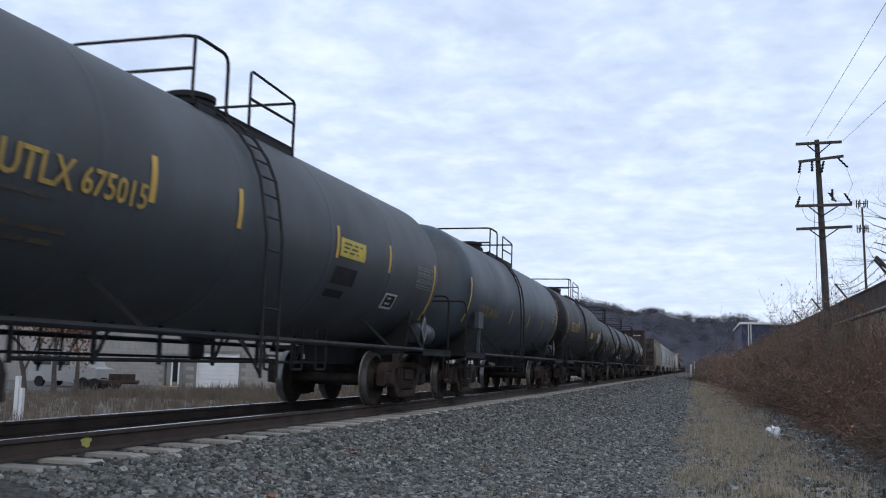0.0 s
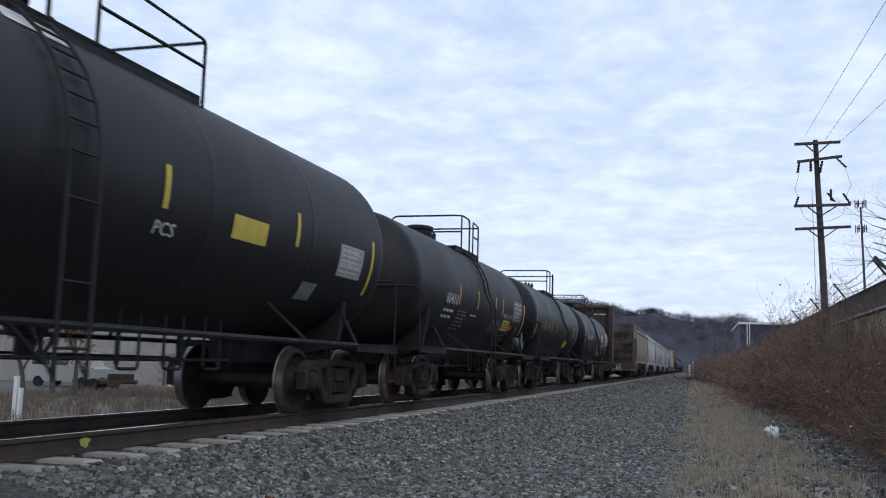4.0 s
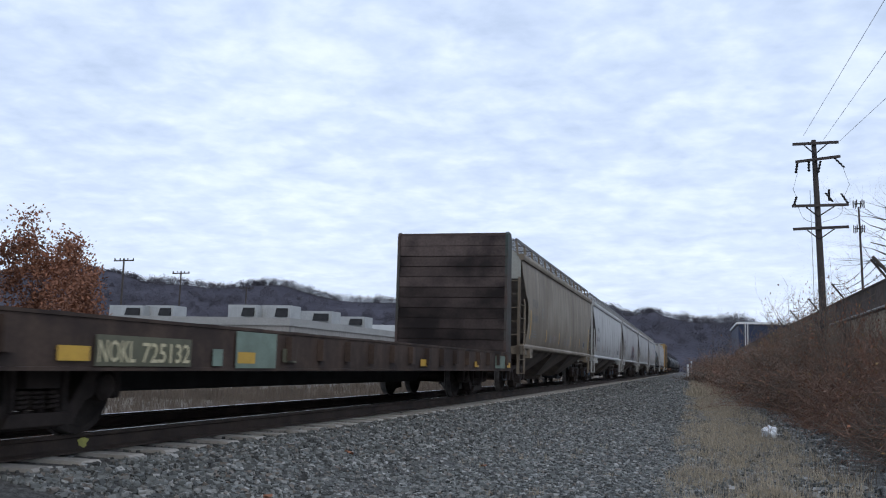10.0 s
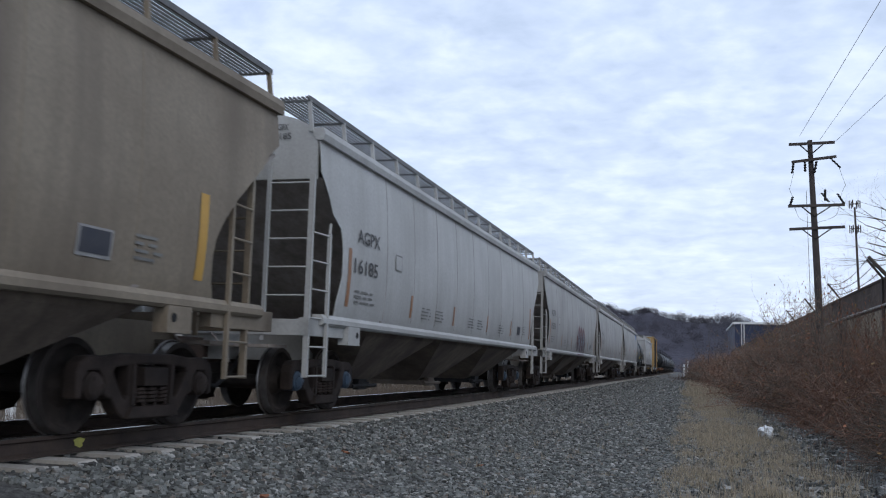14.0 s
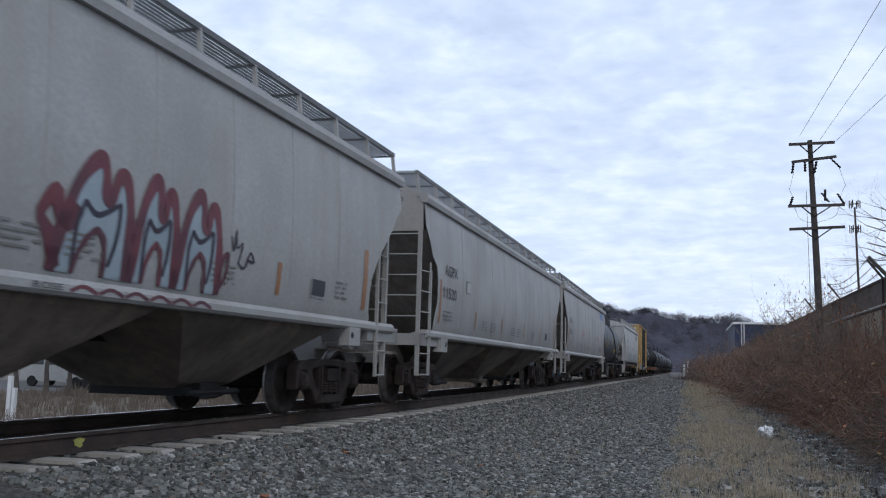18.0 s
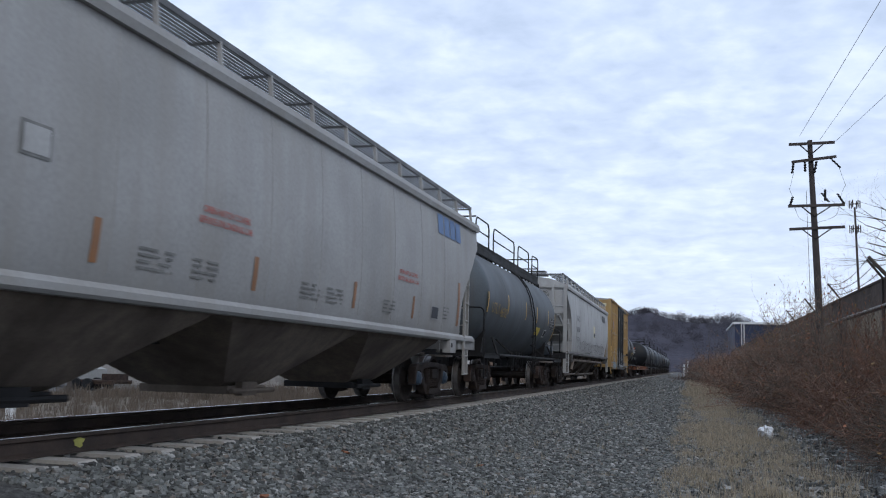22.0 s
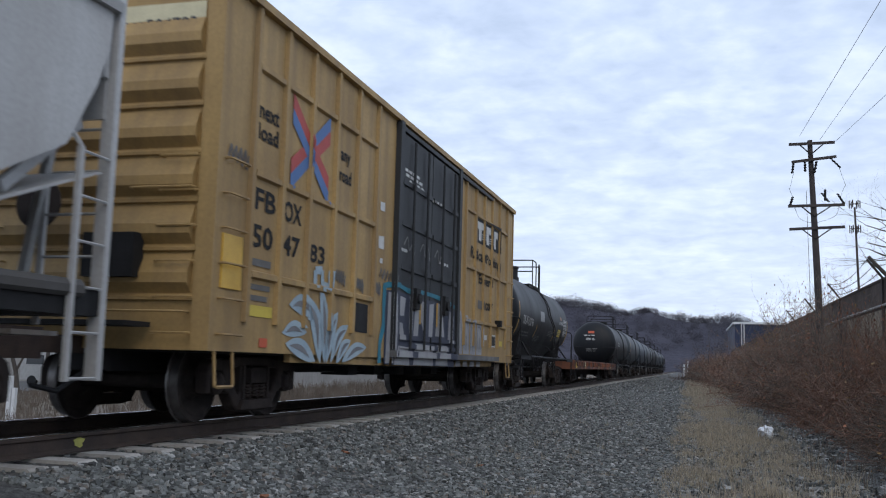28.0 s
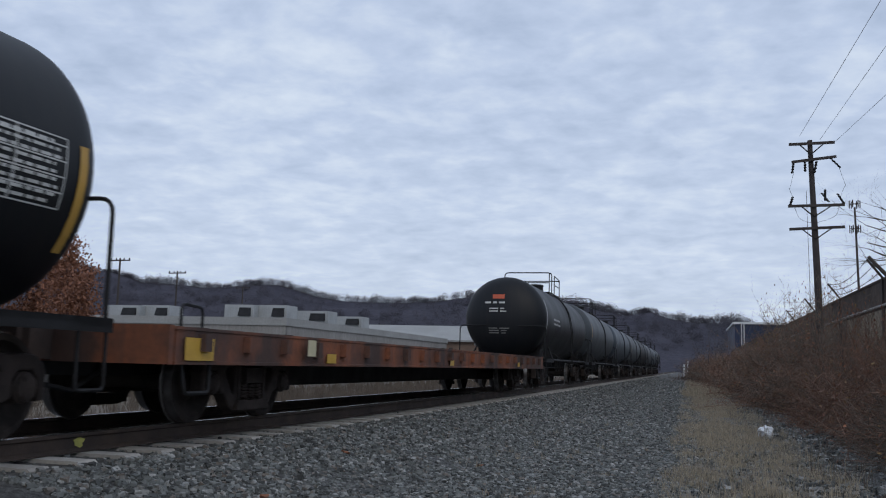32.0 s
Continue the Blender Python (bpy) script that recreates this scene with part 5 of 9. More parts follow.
def panel(car, skin, name, y0, y1, z0, z1, material, label="", off=0.008, ny=1, nz=6):
    bm = B()
    patch(bm, skin, y0, y1, z0, z1, off, ny, nz)
    return part(name, bm, material, car, label)


def bars(car, skin, y0, y1, z0, z1, rows, material, seed=1, fill=0.85, word=0.28, off=0.012, label=""):
    """Rows of plain bars for writing that cannot be read."""
    rnd = random.Random(seed)
    bm = B()
    h = (z1 - z0) / rows
    for r in range(rows):
        y = y0
        end = y0 + (y1 - y0) * rnd.uniform(fill * 0.8, 1.0)
        while y < end - 0.02:
            w = min(word * rnd.uniform(0.4, 1.3), end - y)
            patch(bm, skin, y, y + w, z0 + h * (r + 0.3), z0 + h * (r + 0.72), off, 1, 1)
            y += w + word * 0.25
    return part("small_print", bm, material, car, label)


def mark(car, skin, code, y0, y1, z0, z1, material):
    """A wagon's painted code letters."""
    return written(car, skin, code, y0, y1, z0, z1, material)


def emblem(car, skin, n, y0, y1, z0, z1, material):
    """A plain block shape for each character of an emblem."""
    bm = B()
    w = (y1 - y0) / n
    for i in range(n):
        a, b = y0 + w * i + w * 0.08, y0 + w * (i + 1) - w * 0.08
        patch(bm, skin, a, b, z0, z1, 0.014, 1, 4)
    return part("emblem", bm, material, car)


def strokes(car, skin, name, lines, width, material, label="", off=0.011):
    """Sprayed ribbons along lines of (y, z) points."""
    for line in lines:
        bm = B()
        prev = None
        for i, (y, z) in enumerate(line):
            a, b = line[max(i - 1, 0)], line[min(i + 1, len(line) - 1)]
            d = Vector((b[0] - a[0], b[1] - a[1]))
            d = d.normalized() if d.length > 1e-6 else Vector((1, 0))
            w = width * (0.86 + 0.14 * math.sin(i * 0.55 + len(line)))
            pair = [bm.verts.new(skin(y - d.y * k * w / 2, z + d.x * k * w / 2, off)) for k in (-1, 1)]
            if prev:
                bm.faces.new((prev[0], pair[0], pair[1], prev[1]))
            prev = pair
        part(name, bm, material, car, label)


def scribble(seed, y0, y1, z0, z1, n, loops=1.4):
    """n looping pen lines that fill a field."""
    rnd = random.Random(seed)
    out = []
    w = (y1 - y0) / n
    for i in range(n):
        cy, cz = y0 + w * (i + 0.5), (z0 + z1) / 2 + rnd.uniform(-0.1, 0.1) * (z1 - z0)
        a0, ra, rb, k = rnd.uniform(0, 6.3), w * rnd.uniform(0.4, 0.75), (z1 - z0) * rnd.uniform(0.25, 0.5), rnd.uniform(0.7, loops)
        tilt = rnd.uniform(-0.5, 0.5)
        line = []
        for j in range(15):
            a = a0 + k * 2 * math.pi * j / 14
            y = cy + ra * math.cos(a) * (1 - 0.3 * j / 14) + tilt * rb * math.sin(a)
            z = cz + rb * math.sin(a) * (0.7 + 0.3 * j / 14)
            line.append((y, min(max(z, z0), z1)))
        out.append(line)
    return out


def climb(car, material, path_a, path_b, rungs, r=0.02, rr=0.013, label=""):
    """Two stringers along the paths, with rungs between them."""
    bm = B()
    tube(bm, path_a, r, 5)
    tube(bm, path_b, r, 5)
    rails = part("ladder", bm, material, car, label)

    def point(path, t):
        k = t * (len(path) - 1)
        i = min(int(k), len(path) - 2)
        return Vector(path[i]).lerp(Vector(path[i + 1]), k - i)
    for i in range(rungs):
        t = (i + 0.5) / rungs
        rung(rails, material, point(path_a, t), point(path_b, t), rr)
    return rails


def rung(parent, material, a, b, r=0.013):
    bm = B()
    tube(bm, [a, b], r, 5)
    return part("rung", bm, material, parent)


# ---- tank wagons ----
def tank_wagon(s0, s1, label, shell_mat, top=3.75, r=1.4, platform=(-1.4, 1.4), ladder=0.0, dome=0.0, rails="open", group="tank wagons",
               frame_mat=None, brown=False, cap=None, rusty=False, walk_z=0.95, reservoir=False, seams=True, front_rust=False, ends=(0.6, 0.6), cage=None, plat_z=None, dome_h=0.27, belly=None):
    L, C = s1 - s0, (s0 + s1) / 2
    zc = top - r
    frame_mat = frame_mat or DARK
    car = thing("tank_wagon", label, "tank wagon", group)
    hd = r * 0.5
    hf, hb = -L / 2 + ends[0] + hd, L / 2 - ends[1] - hd     # ends of the straight shell

    def skin(s, z, off=0.0):
        y = s - C
        rho = r + off
        edge = max(rho * rho - (z - zc) ** 2, 0.0)
        x = math.sqrt(edge)
        return Vector((x, y, z))

    def head(x, z, off=0.0):
        rho = min(math.hypot(x, z - zc) / r, 0.999)
        return Vector((x, hf - hd * math.sqrt(1 - rho * rho) - off, z))
    curve = [(hd * math.cos(math.pi / 2 * k / 12), r * math.sin(math.pi / 2 * k / 12)) for k in range(13)]
    prof = [(hf - d, q) for d, q in curve] + [(hf + 0.1, r)]
    if seams:
        for i in range(1, 5):
            y = hf + (hb - hf) * i / 5
            prof += [(y - 0.1, r), (y - 0.03, r), (y - 0.012, r + 0.003), (y + 0.012, r + 0.003), (y + 0.03, r), (y + 0.1, r)]
    prof += [(hb - 0.1, r)] + [(hb + d, q) for d, q in reversed(curve)]
    bm = B()
    lathe(bm, prof, "y", 56, (0, 0, zc))
    part("tank_shell", bm, shell_mat, car, smooth=True)
    # stub sills, end platforms and side sill rail
    for k in (-1, 1):
        bm = B()
        box(bm, -0.28, 0.28, min(k * (L / 2 - 3.4), k * (L / 2 - 0.75)), max(k * (L / 2 - 3.4), k * (L / 2 - 0.75)), 0.66, 1.02)
        prism(bm, [(-1.05, 1.0), (-0.3, 0.68), (0.3, 0.68), (1.05, 1.0), (1.18, zc - 0.45), (0.9, zc - 0.75), (0, zc - r + 0.02), (-0.9, zc - 0.75), (-1.18, zc - 0.45)],
              k * (L / 2 - 2.15), k * (L / 2 - 2.0), "y")
        prism(bm, [(-1.35, walk_z - 0.02), (-0.3, 0.74), (0.3, 0.74), (1.35, walk_z - 0.02)], k * (L / 2 - 2.5), k * (L / 2 - 2.42), "y")
        part("bolster_saddle", bm, frame_mat, car)
        bm = B()
        y0, y1 = sorted((k * (L / 2 - 0.62), k * (L / 2 - 2.35)))
        for sx in (-1, 1):
            box(bm, min(sx * 1.0, sx * 1.46), max(sx * 1.0, sx * 1.46), y0, y1, walk_z - 0.03, walk_z + 0.02)
            box(bm, min(sx * 1.42, sx * 1.46), max(sx * 1.42, sx * 1.46), y0, y1, walk_z - 0.1, walk_z + 0.02)
        box(bm, -1.46, 1.46, *sorted((k * (L / 2 - 0.62), k * (L / 2 - 1.05))), walk_z - 0.06, walk_z + 0.02)
        part("end_platform", bm, frame_mat, car, "steel end platform with a checkered tread")
        # looped end handrails
        for sx in (-1, 1):
            bm = B()
            ya = k * (L / 2 - 0.68)
            tube(bm, rounded([(sx * 1.42, ya, walk_z), (sx * 1.42, ya, walk_z + 1.05), (sx * 0.2, ya, walk_z + 1.05)], 0.14), 0.02, 6)
            tube(bm, rounded([(sx * 1.44, ya, walk_z), (sx * 1.44, ya, 0.42), (sx * 1.44, ya + k * -0.36, 0.42), (sx * 1.44, ya + k * -0.36, walk_z)], 0.05), 0.017, 5)
            part("end_handrail", bm, frame_mat, car, "bent tube handrail")
            bm = B()
            tube(bm, [(sx * 1.42, k * (L / 2 - 2.3), walk_z), (sx * (r - 0.12), k * (L / 2 - 2.5), walk_z + 0.42)], 0.03, 5)
            part("platform_brace", bm, frame_mat, car)
    for sx in (-1, 1):
        bm = B()
        tube(bm, [(sx * 1.44, -(L / 2 - 2.3), walk_z - 0.01), (sx * 1.44, L / 2 - 2.3, walk_z - 0.01)], 0.034, 8)
        for y in (-(L / 2 - 4.4), L / 2 - 4.0):
            bar(bm, (sx * 1.44, y, walk_z), (sx * (r * 0.72), y - 0.28, zc - r * 0.68), 0.035, 0.035)
        part("side_rail", bm, frame_mat, car, "long steel side rail")
    # ladders down both sides
    for sx in (-1, 1):
        ly = ladder
        def leg(y):
            pts = []
            for a in (66, 54, 42, 30, 18, 6):
                q = radians(a)
                pts.append(Vector((sx * (r + 0.06) * math.cos(q), y, zc + (r + 0.06) * math.sin(q))))
            return pts + [Vector((sx * 1.47, y, zc - 0.25)), Vector((sx * 1.47, y, walk_z + 0.25)), Vector((sx * 1.47, y, 0.5))]
        climb(car, frame_mat, leg(ly - 0.2), leg(ly + 0.2), 11, label="narrow steel ladder curved round the tank")
        for p, q in (((1.2, ly - 0.2, 0.98), (1.47, ly - 0.2, 0.52)), ((1.2, ly + 0.2, 0.98), (1.47, ly + 0.2, 0.52)), ((1.46, ly - 0.75, walk_z), (1.47, ly - 0.2, 0.56))):
            bm = B()
            tube(bm, [(sx * p[0], p[1], p[2]), (sx * q[0], q[1], q[2])], 0.014, 5)
            part("ladder_brace", bm, frame_mat, car)
    # crown platform: a walkway each side of the manway, inside a cage of bent rails
    p0, p1 = platform
    w = 0.76
    zt = plat_z or top - 0.14
    bm = B()
    for sx in (-1, 1):
        box(bm, min(sx * 0.36, sx * w), max(sx * 0.36, sx * w), p0, p1, zt - 0.02, zt + 0.02)
        box(bm, min(sx * (w - 0.04), sx * w), max(sx * (w - 0.04), sx * w), p0, p1, zt - 0.09, zt + 0.03)
        for y in np.arange(p0 + 0.15, p1, 0.6):
            bar(bm, (sx * (w - 0.03), y, zt), (sx * (w - 0.05), y, zc + math.sqrt(r * r - w * w) - 0.02), 0.04, 0.05)
    box(bm, -w, w, p1 - 0.35, p1, zt - 0.02, zt + 0.02)
    if rails == "long":
        for sx in (-1, 1):
            box(bm, min(sx * (w - 0.06), sx * w), max(sx * (w - 0.06), sx * w), p0, p1, zt - 0.24, zt - 0.095)
    part("top_platform", bm, frame_mat, car, "narrow steel walkway on the tank crown")
    if rails == "long":
        zr = zt + 0.66
        for a, b in cage:
            for sx in (-1, 1):
                bm = B()
                x = sx * w
                tube(bm, rounded([(x, a, zt), (x, a, zr), (x, b, zr), (x, b, zt)], 0.22), 0.021, 6)
                tube(bm, [(x, a, zr - 0.33), (x, b, zr - 0.33)], 0.018, 6)
                part("crown_handrail", bm, frame_mat, car, "bent tube handrail on the crown")
        for y, lift in ((cage[0][0], 0.0), (cage[0][0], -0.33), (cage[-1][1], 0.0), (cage[-1][1], -0.33)):
            bm = B()
            tube(bm, [(w, y, zr + lift), (-w, y, zr + lift)], 0.02, 6)
            part("cross_rail", bm, frame_mat, car)
    else:
        ya, yb, yc, yd, zr = cage or (p0, p0 + 0.65, p0 + 1.35, p1, top + 0.6)
        far = -0.95
        bm = B()
        tube(bm, rounded([(far, ya, zt - 0.2), (far, ya, zr), (w, ya, zr), (w, yb, zr), (w, yb, zt)], 0.16), 0.022, 6)
        part("crown_handrail", bm, frame_mat, car, "bent tube handrail across the crown")
        bm = B()
        tube(bm, rounded([(w, yc, zt), (w, yc, zr), (w, yd, zr - 0.05), (w, yd, zt - 0.12)], 0.08), 0.02, 6)
        part("crown_handrail", bm, frame_mat, car, "bent tube handrail on the crown")
        for p, q in (((w, ya, zt), (w, ya, zr)), ((w, ya, zr - 0.38), (far, ya, zr - 0.38)), ((w, yd, zr - 0.07), (far, yd, zr - 0.07)), ((far, yd, zr - 0.07), (far, yd, zt - 0.25)), ((w, yc, zr - 0.36), (w, yd, zr - 0.36))):
            bm = B()
            tube(bm, [p, q], 0.02, 6)
            part("rail_bar", bm, frame_mat, car)
    bm = B()
    lathe(bm, [(top - 0.1, 0.3), (top + dome_h - 0.11, 0.3), (top + dome_h - 0.09, 0.33), (top + dome_h - 0.03, 0.33), (top + dome_h, 0.25)], "z", 18, (0, dome, 0))
    for i in range(3):
        lathe(bm, [(top - 0.05, 0.05), (top + 0.16 + 0.04 * i, 0.05), (top + 0.2 + 0.04 * i, 0.02)], "z", 8, (0.18 - 0.15 * i, dome + 0.6 + 0.2 * i, 0))
    part("manway", bm, frame_mat, car, "bolted manway with valves", smooth=True)
    if belly:
        # lagged steam jacket hanging under the shell
        bm = B()
        rings = []
        for y, f in ((-(L / 2 - 3.1), 0.0), (-(L / 2 - 3.3), 0.8), (-(L / 2 - 3.8), 1.0), (L / 2 - 3.8, 1.0), (L / 2 - 3.3, 0.8), (L / 2 - 3.1, 0.0)):
            ring = []
            for a in range(-50, 51, 10):
                x = (r + 0.02) * math.sin(radians(a))
                z0 = zc - (r + 0.02) * math.cos(radians(a))
                ring.append((x, y, z0 - f * (zc - r - belly) * max(0.0, 1 - (a / 50) ** 2)))
            ring += [(0.6 * (r - 0.1), y, zc - 0.72 * r), (-0.6 * (r - 0.1), y, zc - 0.72 * r)]
            rings.append(ring)
        loft(bm, rings)
        part("steam_jacket", bm, shell_mat, car, "grimy jacket under the tank", smooth=True)
    # under-tank gear
    bm = B()
    zb = zc - r
    lathe(bm, [(zb - 0.32, 0.06), (zb - 0.28, 0.1), (zb - 0.12, 0.1), (zb - 0.1, 0.2), (zb + 0.02, 0.22)], "z", 12, (0, 0.2, 0))
    tube(bm, [(0.35, -(L / 2 - 4), 0.66), (0.35, L / 2 - 4, 0.68)], 0.022, 6)
    tube(bm, [(-0.5, -(L / 2 - 4), 0.72), (-0.5, L / 2 - 4, 0.7)], 0.018, 6)
    for i in range(7):
        y = -(L / 2 - 4) + (L - 8) * i / 6
        bar(bm, (0.35, y, zb + 0.1), (0.35, y, 0.62), 0.04, 0.04)
        if i % 2:
            bar(bm, (0.35, y + 0.32, zb + 0.1), (0.35, y, 0.62), 0.03, 0.03)
    for q in range(3):
        bm2 = rounded([(0.75, 0.6 + 0.8 * q, zb + 0.18), (0.75, 0.6 + 0.8 * q, 0.58), (0.75, 0.95 + 0.8 * q, 0.58), (0.75, 0.95 + 0.8 * q, zb + 0.18)], 0.05)
        tube(bm, bm2, 0.018, 5)
    part("brake_rigging", bm, DARK, car, "brake rods and hangers under the tank")
    if reservoir:
        bm = B()
        lathe(bm, [(-0.42, 0.05), (-0.4, 0.16), (-0.32, 0.2), (0.32, 0.2), (0.4, 0.16), (0.42, 0.05)], "y", 20, (1.0, L / 2 - 1.15, walk_z + 0.3))
        for y in (-0.2, 0.2):
            lathe(bm, [(y - 0.025, 0.212), (y + 0.025, 0.212)], "y", 20, (1.0, L / 2 - 1.15, walk_z + 0.3))
        part("air_reservoir", bm, GREY_TANK, car, "grey riveted air reservoir", smooth=True)
        bm = B()
        yd_ = L / 2 - 1.95
        prism(bm, [(yd_ - 0.19, walk_z + 0.36), (yd_, walk_z + 0.1), (yd_ + 0.19, walk_z + 0.36), (yd_, walk_z + 0.62)], 1.33, 1.345)
        holder = part("placard_holder", bm, GREY_TANK, car, "diamond hazard placard holder")
        for a, b in (((-0.15, 0.36), (0, 0.16)), ((0, 0.16), (0.15, 0.36)), ((0.15, 0.36), (0, 0.56)), ((0, 0.56), (-0.15, 0.36))):
            bm = B()
            bar(bm, (1.349, yd_ + a[0], walk_z + a[1]), (1.349, yd_ + b[0], walk_z + b[1]), 0.006, 0.014)
            part("holder_edge", bm, LABEL_GREY, holder)
        bm = B()
        box(bm, 1.28, 1.33, yd_ - 0.03, yd_ + 0.03, walk_z, walk_z + 0.62)
        part("holder_post", bm, frame_mat, car)
    for y in (-(L / 2 - 2.05), L / 2 - 2.05):
        truck(car, y, brown, cap, rusty or (front_rust and y < 0))
    coupler(car, L)
    MOVING.append((car, C))
    return car, skin, head


def reflector(car, skin, s, z0, z1, material=None, w=0.09):
    panel(car, skin, "reflector", s - w / 2, s + w / 2, z0, z1, material or YELLOW, "yellow reflective stripe", 0.007, 1, 6)


def data_plate(car, skin, s0, s1, z0, z1, rows, material, seed, ground=None):
    if ground:
        panel(car, skin, "data_panel", s0 - 0.03, s1 + 0.03, z0 - 0.02, z1 + 0.02, ground, "", 0.006, 2, 5)
    bars(car, skin, s0 + 0.03, s1 - 0.03, z0 + 0.015, z1 - 0.015, rows, material, seed, 1.0, (s1 - s0) * 0.13)
    bm = B()
    h = (z1 - z0) / rows
    for i in range(rows + 1):
        if i in (0, rows) or i % 2 == 0:
            patch(bm, skin, s0, s1, z0 + h * i - 0.006, z0 + h * i + 0.006, 0.014, 2, 1)
    for s in (s0, s0 + (s1 - s0) * 0.36, s1):
        patch(bm, skin, s - 0.008, s + 0.008, z0, z1, 0.015, 1, 6)
    part("panel_rules", bm, material, car, "ruled lines of a data panel")


def tank_band(car, skin, head_side, r_mat, s, z0, z1):
    reflector(car, skin, s, z0, z1, r_mat, 0.12)


# slate grey tank with amber lettering
car, skin, head = tank_wagon(-126.0, -111.0, "slate grey tank wagon with amber lettering and grime below", SLATE_TANK, 3.715, 1.355, (-1.35, 1.12), -0.7, -0.3, reservoir=True, brown=True, ends=(0.6, 0.62), cage=(-1.47, -0.72, -0.15, 1.12, 4.30))
written(car, skin, "675015", -122.48, -121.56, 2.03, 2.27, YELLOW_INK, 0.0)
mark(car, skin, "UTLX", -123.42, -122.58, 2.02, 2.28, YELLOW_INK)
bars(car, skin, -123.4, -122.5, 1.9, 1.97, 1, DIM_INK, 3)
bars(car, skin, -123.4, -122.25, 1.55, 1.74, 2, DIM_INK, 3)
for s in (-121.48, -119.82, -117.05, -114.9):
    reflector(car, skin, s, 2.12, 2.56)
reflector(car, skin, -112.45, 1.5, 2.5)
panel(car, skin, "placard", -116.95, -116.0, 2.16, 2.42, LABEL_YELLOW, "yellow warning placard")
bars(car, skin, -116.85, -116.1, 2.2, 2.38, 3, BLACK_INK, 4)
panel(car, skin, "repair_patch", -117.0, -116.2, 1.78, 2.02, DARK, "darker repainted patch")
panel(car, skin, "repair_patch", -117.05, -116.4, 1.6, 1.7, DARK, "darker repainted patch")
data_plate(car, skin, -113.46, -112.6, 2.02, 2.38, 6, GREY_INK, 5)
panel(car, skin, "test_stencil", -114.75, -114.2, 1.58, 1.82, WHITE, "white-edged stencil square")
panel(car, skin, "test_stencil_ground", -114.7, -114.25, 1.61, 1.79, DARK, "", 0.012)
bars(car, skin, -114.62, -114.38, 1.62, 1.78, 2, WHITE, 6, 1, 0.1, 0.016)

# blue-grey tank
car, skin, head = tank_wagon(-111.0, -96.0, "blue-grey tank wagon with faded amber lettering", GREY_TANK, 3.742, 1.385, (-1.9, 1.15), -0.8, -0.9, reservoir=True, brown=True, ends=(0.77, 0.8), cage=(-1.8, -0.92, -0.2, 1.12, 4.26))
written(car, skin, "641760", -107.75, -106.8, 1.82, 2.02, AMBER_INK)
mark(car, skin, "UTLX", -108.75, -107.86, 1.8, 2.04, AMBER_INK)
bars(car, skin, -108.85, -107.9, 1.67, 1.74, 1, DIM_INK, 13)
bars(car, skin, -109.0, -107.5, 1.37, 1.56, 2, DIM_INK, 13)
reflector(car, skin, -109.75, 1.6, 2.55)
for s in (-105.15, -102.66, -100.38):
    reflector(car, skin, s, 1.78, 2.14)
data_plate(car, skin, -98.67, -97.88, 2.06, 2.5, 8, LABEL_GREY, 14, DARK)
bm = B()
box(bm, 1.33, 1.42, -2.05, -1.6, 1.5, 1.85)
bmesh.ops.translate(bm, verts=bm.verts, vec=(0, -3.65, 0))
bar(bm, (1.38, -5.5, 0.97), (1.38, -5.5, 1.5), 0.06, 0.06)
part("valve_box", bm, GREY_TANK, car, "small grey box on a post")
reflector(car, skin, -97.6, 1.6, 2.6)
bars(car, lambda s, z, o: head(s, z, o + 0.01), 0.1, 0.8, 2.35, 2.75, 2, DIM_INK, 15, 0.9, 0.3)

# brown-black tank
car, skin, head = tank_wagon(-96.0, -81.03, "brown-black tank wagon with amber lettering", BROWN_TANK, 3.753, 1.386, (-1.9, 1.8), -1.0, -0.6, brown=False, ends=(0.42, 0.6), cage=(-1.4, -0.73, -0.05, 1.85, 4.36))
written(car, skin, "302710", -92.55, -91.55, 2.05, 2.38, YELLOW_INK, 0.02)
mark(car, skin, "UTLX", -93.75, -92.65, 2.05, 2.4, YELLOW_INK)
bars(car, skin, -93.7, -92.0, 1.55, 1.98, 3, DIM_INK, 23)
reflector(car, skin, -94.52, 1.75, 2.75, LABEL_YELLOW)
for s, z in ((-91.35, 2.12), (-88.2, 2.1), (-85.3, 2.1)):
    reflector(car, skin, s, z, z + 0.42, LABEL_YELLOW)
reflector(car, skin, -82.7, 1.7, 2.5, LABEL_YELLOW)
panel(car, skin, "placard", -86.9, -86.1, 2.0, 2.26, LABEL_YELLOW, "yellow warning placard")
data_plate(car, skin, -83.9, -83.1, 1.9, 2.3, 5, WHITE, 24, LABEL_GREY)
written(car, skin, "PCS", -88.3, -87.95, 1.85, 1.98, WHITE)
panel(car, skin, "test_stencil", -84.8, -84.35, 1.5, 1.72, GREY_INK, "grey stencil square")
hskin = lambda s, z, o: head(s, z, o + 0.01)
written(car, hskin, "302710", -0.08, 0.33, 3.15, 3.25, YELLOW_INK)
mark(car, hskin, "UTLX", -0.46, -0.14, 3.15, 3.26, YELLOW_INK)
bars(car, hskin, -0.4, 0.14, 2.92, 3.08, 3, DIM_INK, 25)
written(car, lambda s, z, o: head(0.95 + 0.14 * s + z, 3.12 - 0.42 * s + 0.3 * z, o + 0.012), "UTLX 302710", 0.0, 1.0, -0.04, 0.04, AMBER_INK)
panel(car, skin, "crown_patch", -90.0, -89.2, 3.35, 3.55, WHITE, "white stencil patch near the crown", 0.008, 2, 4)

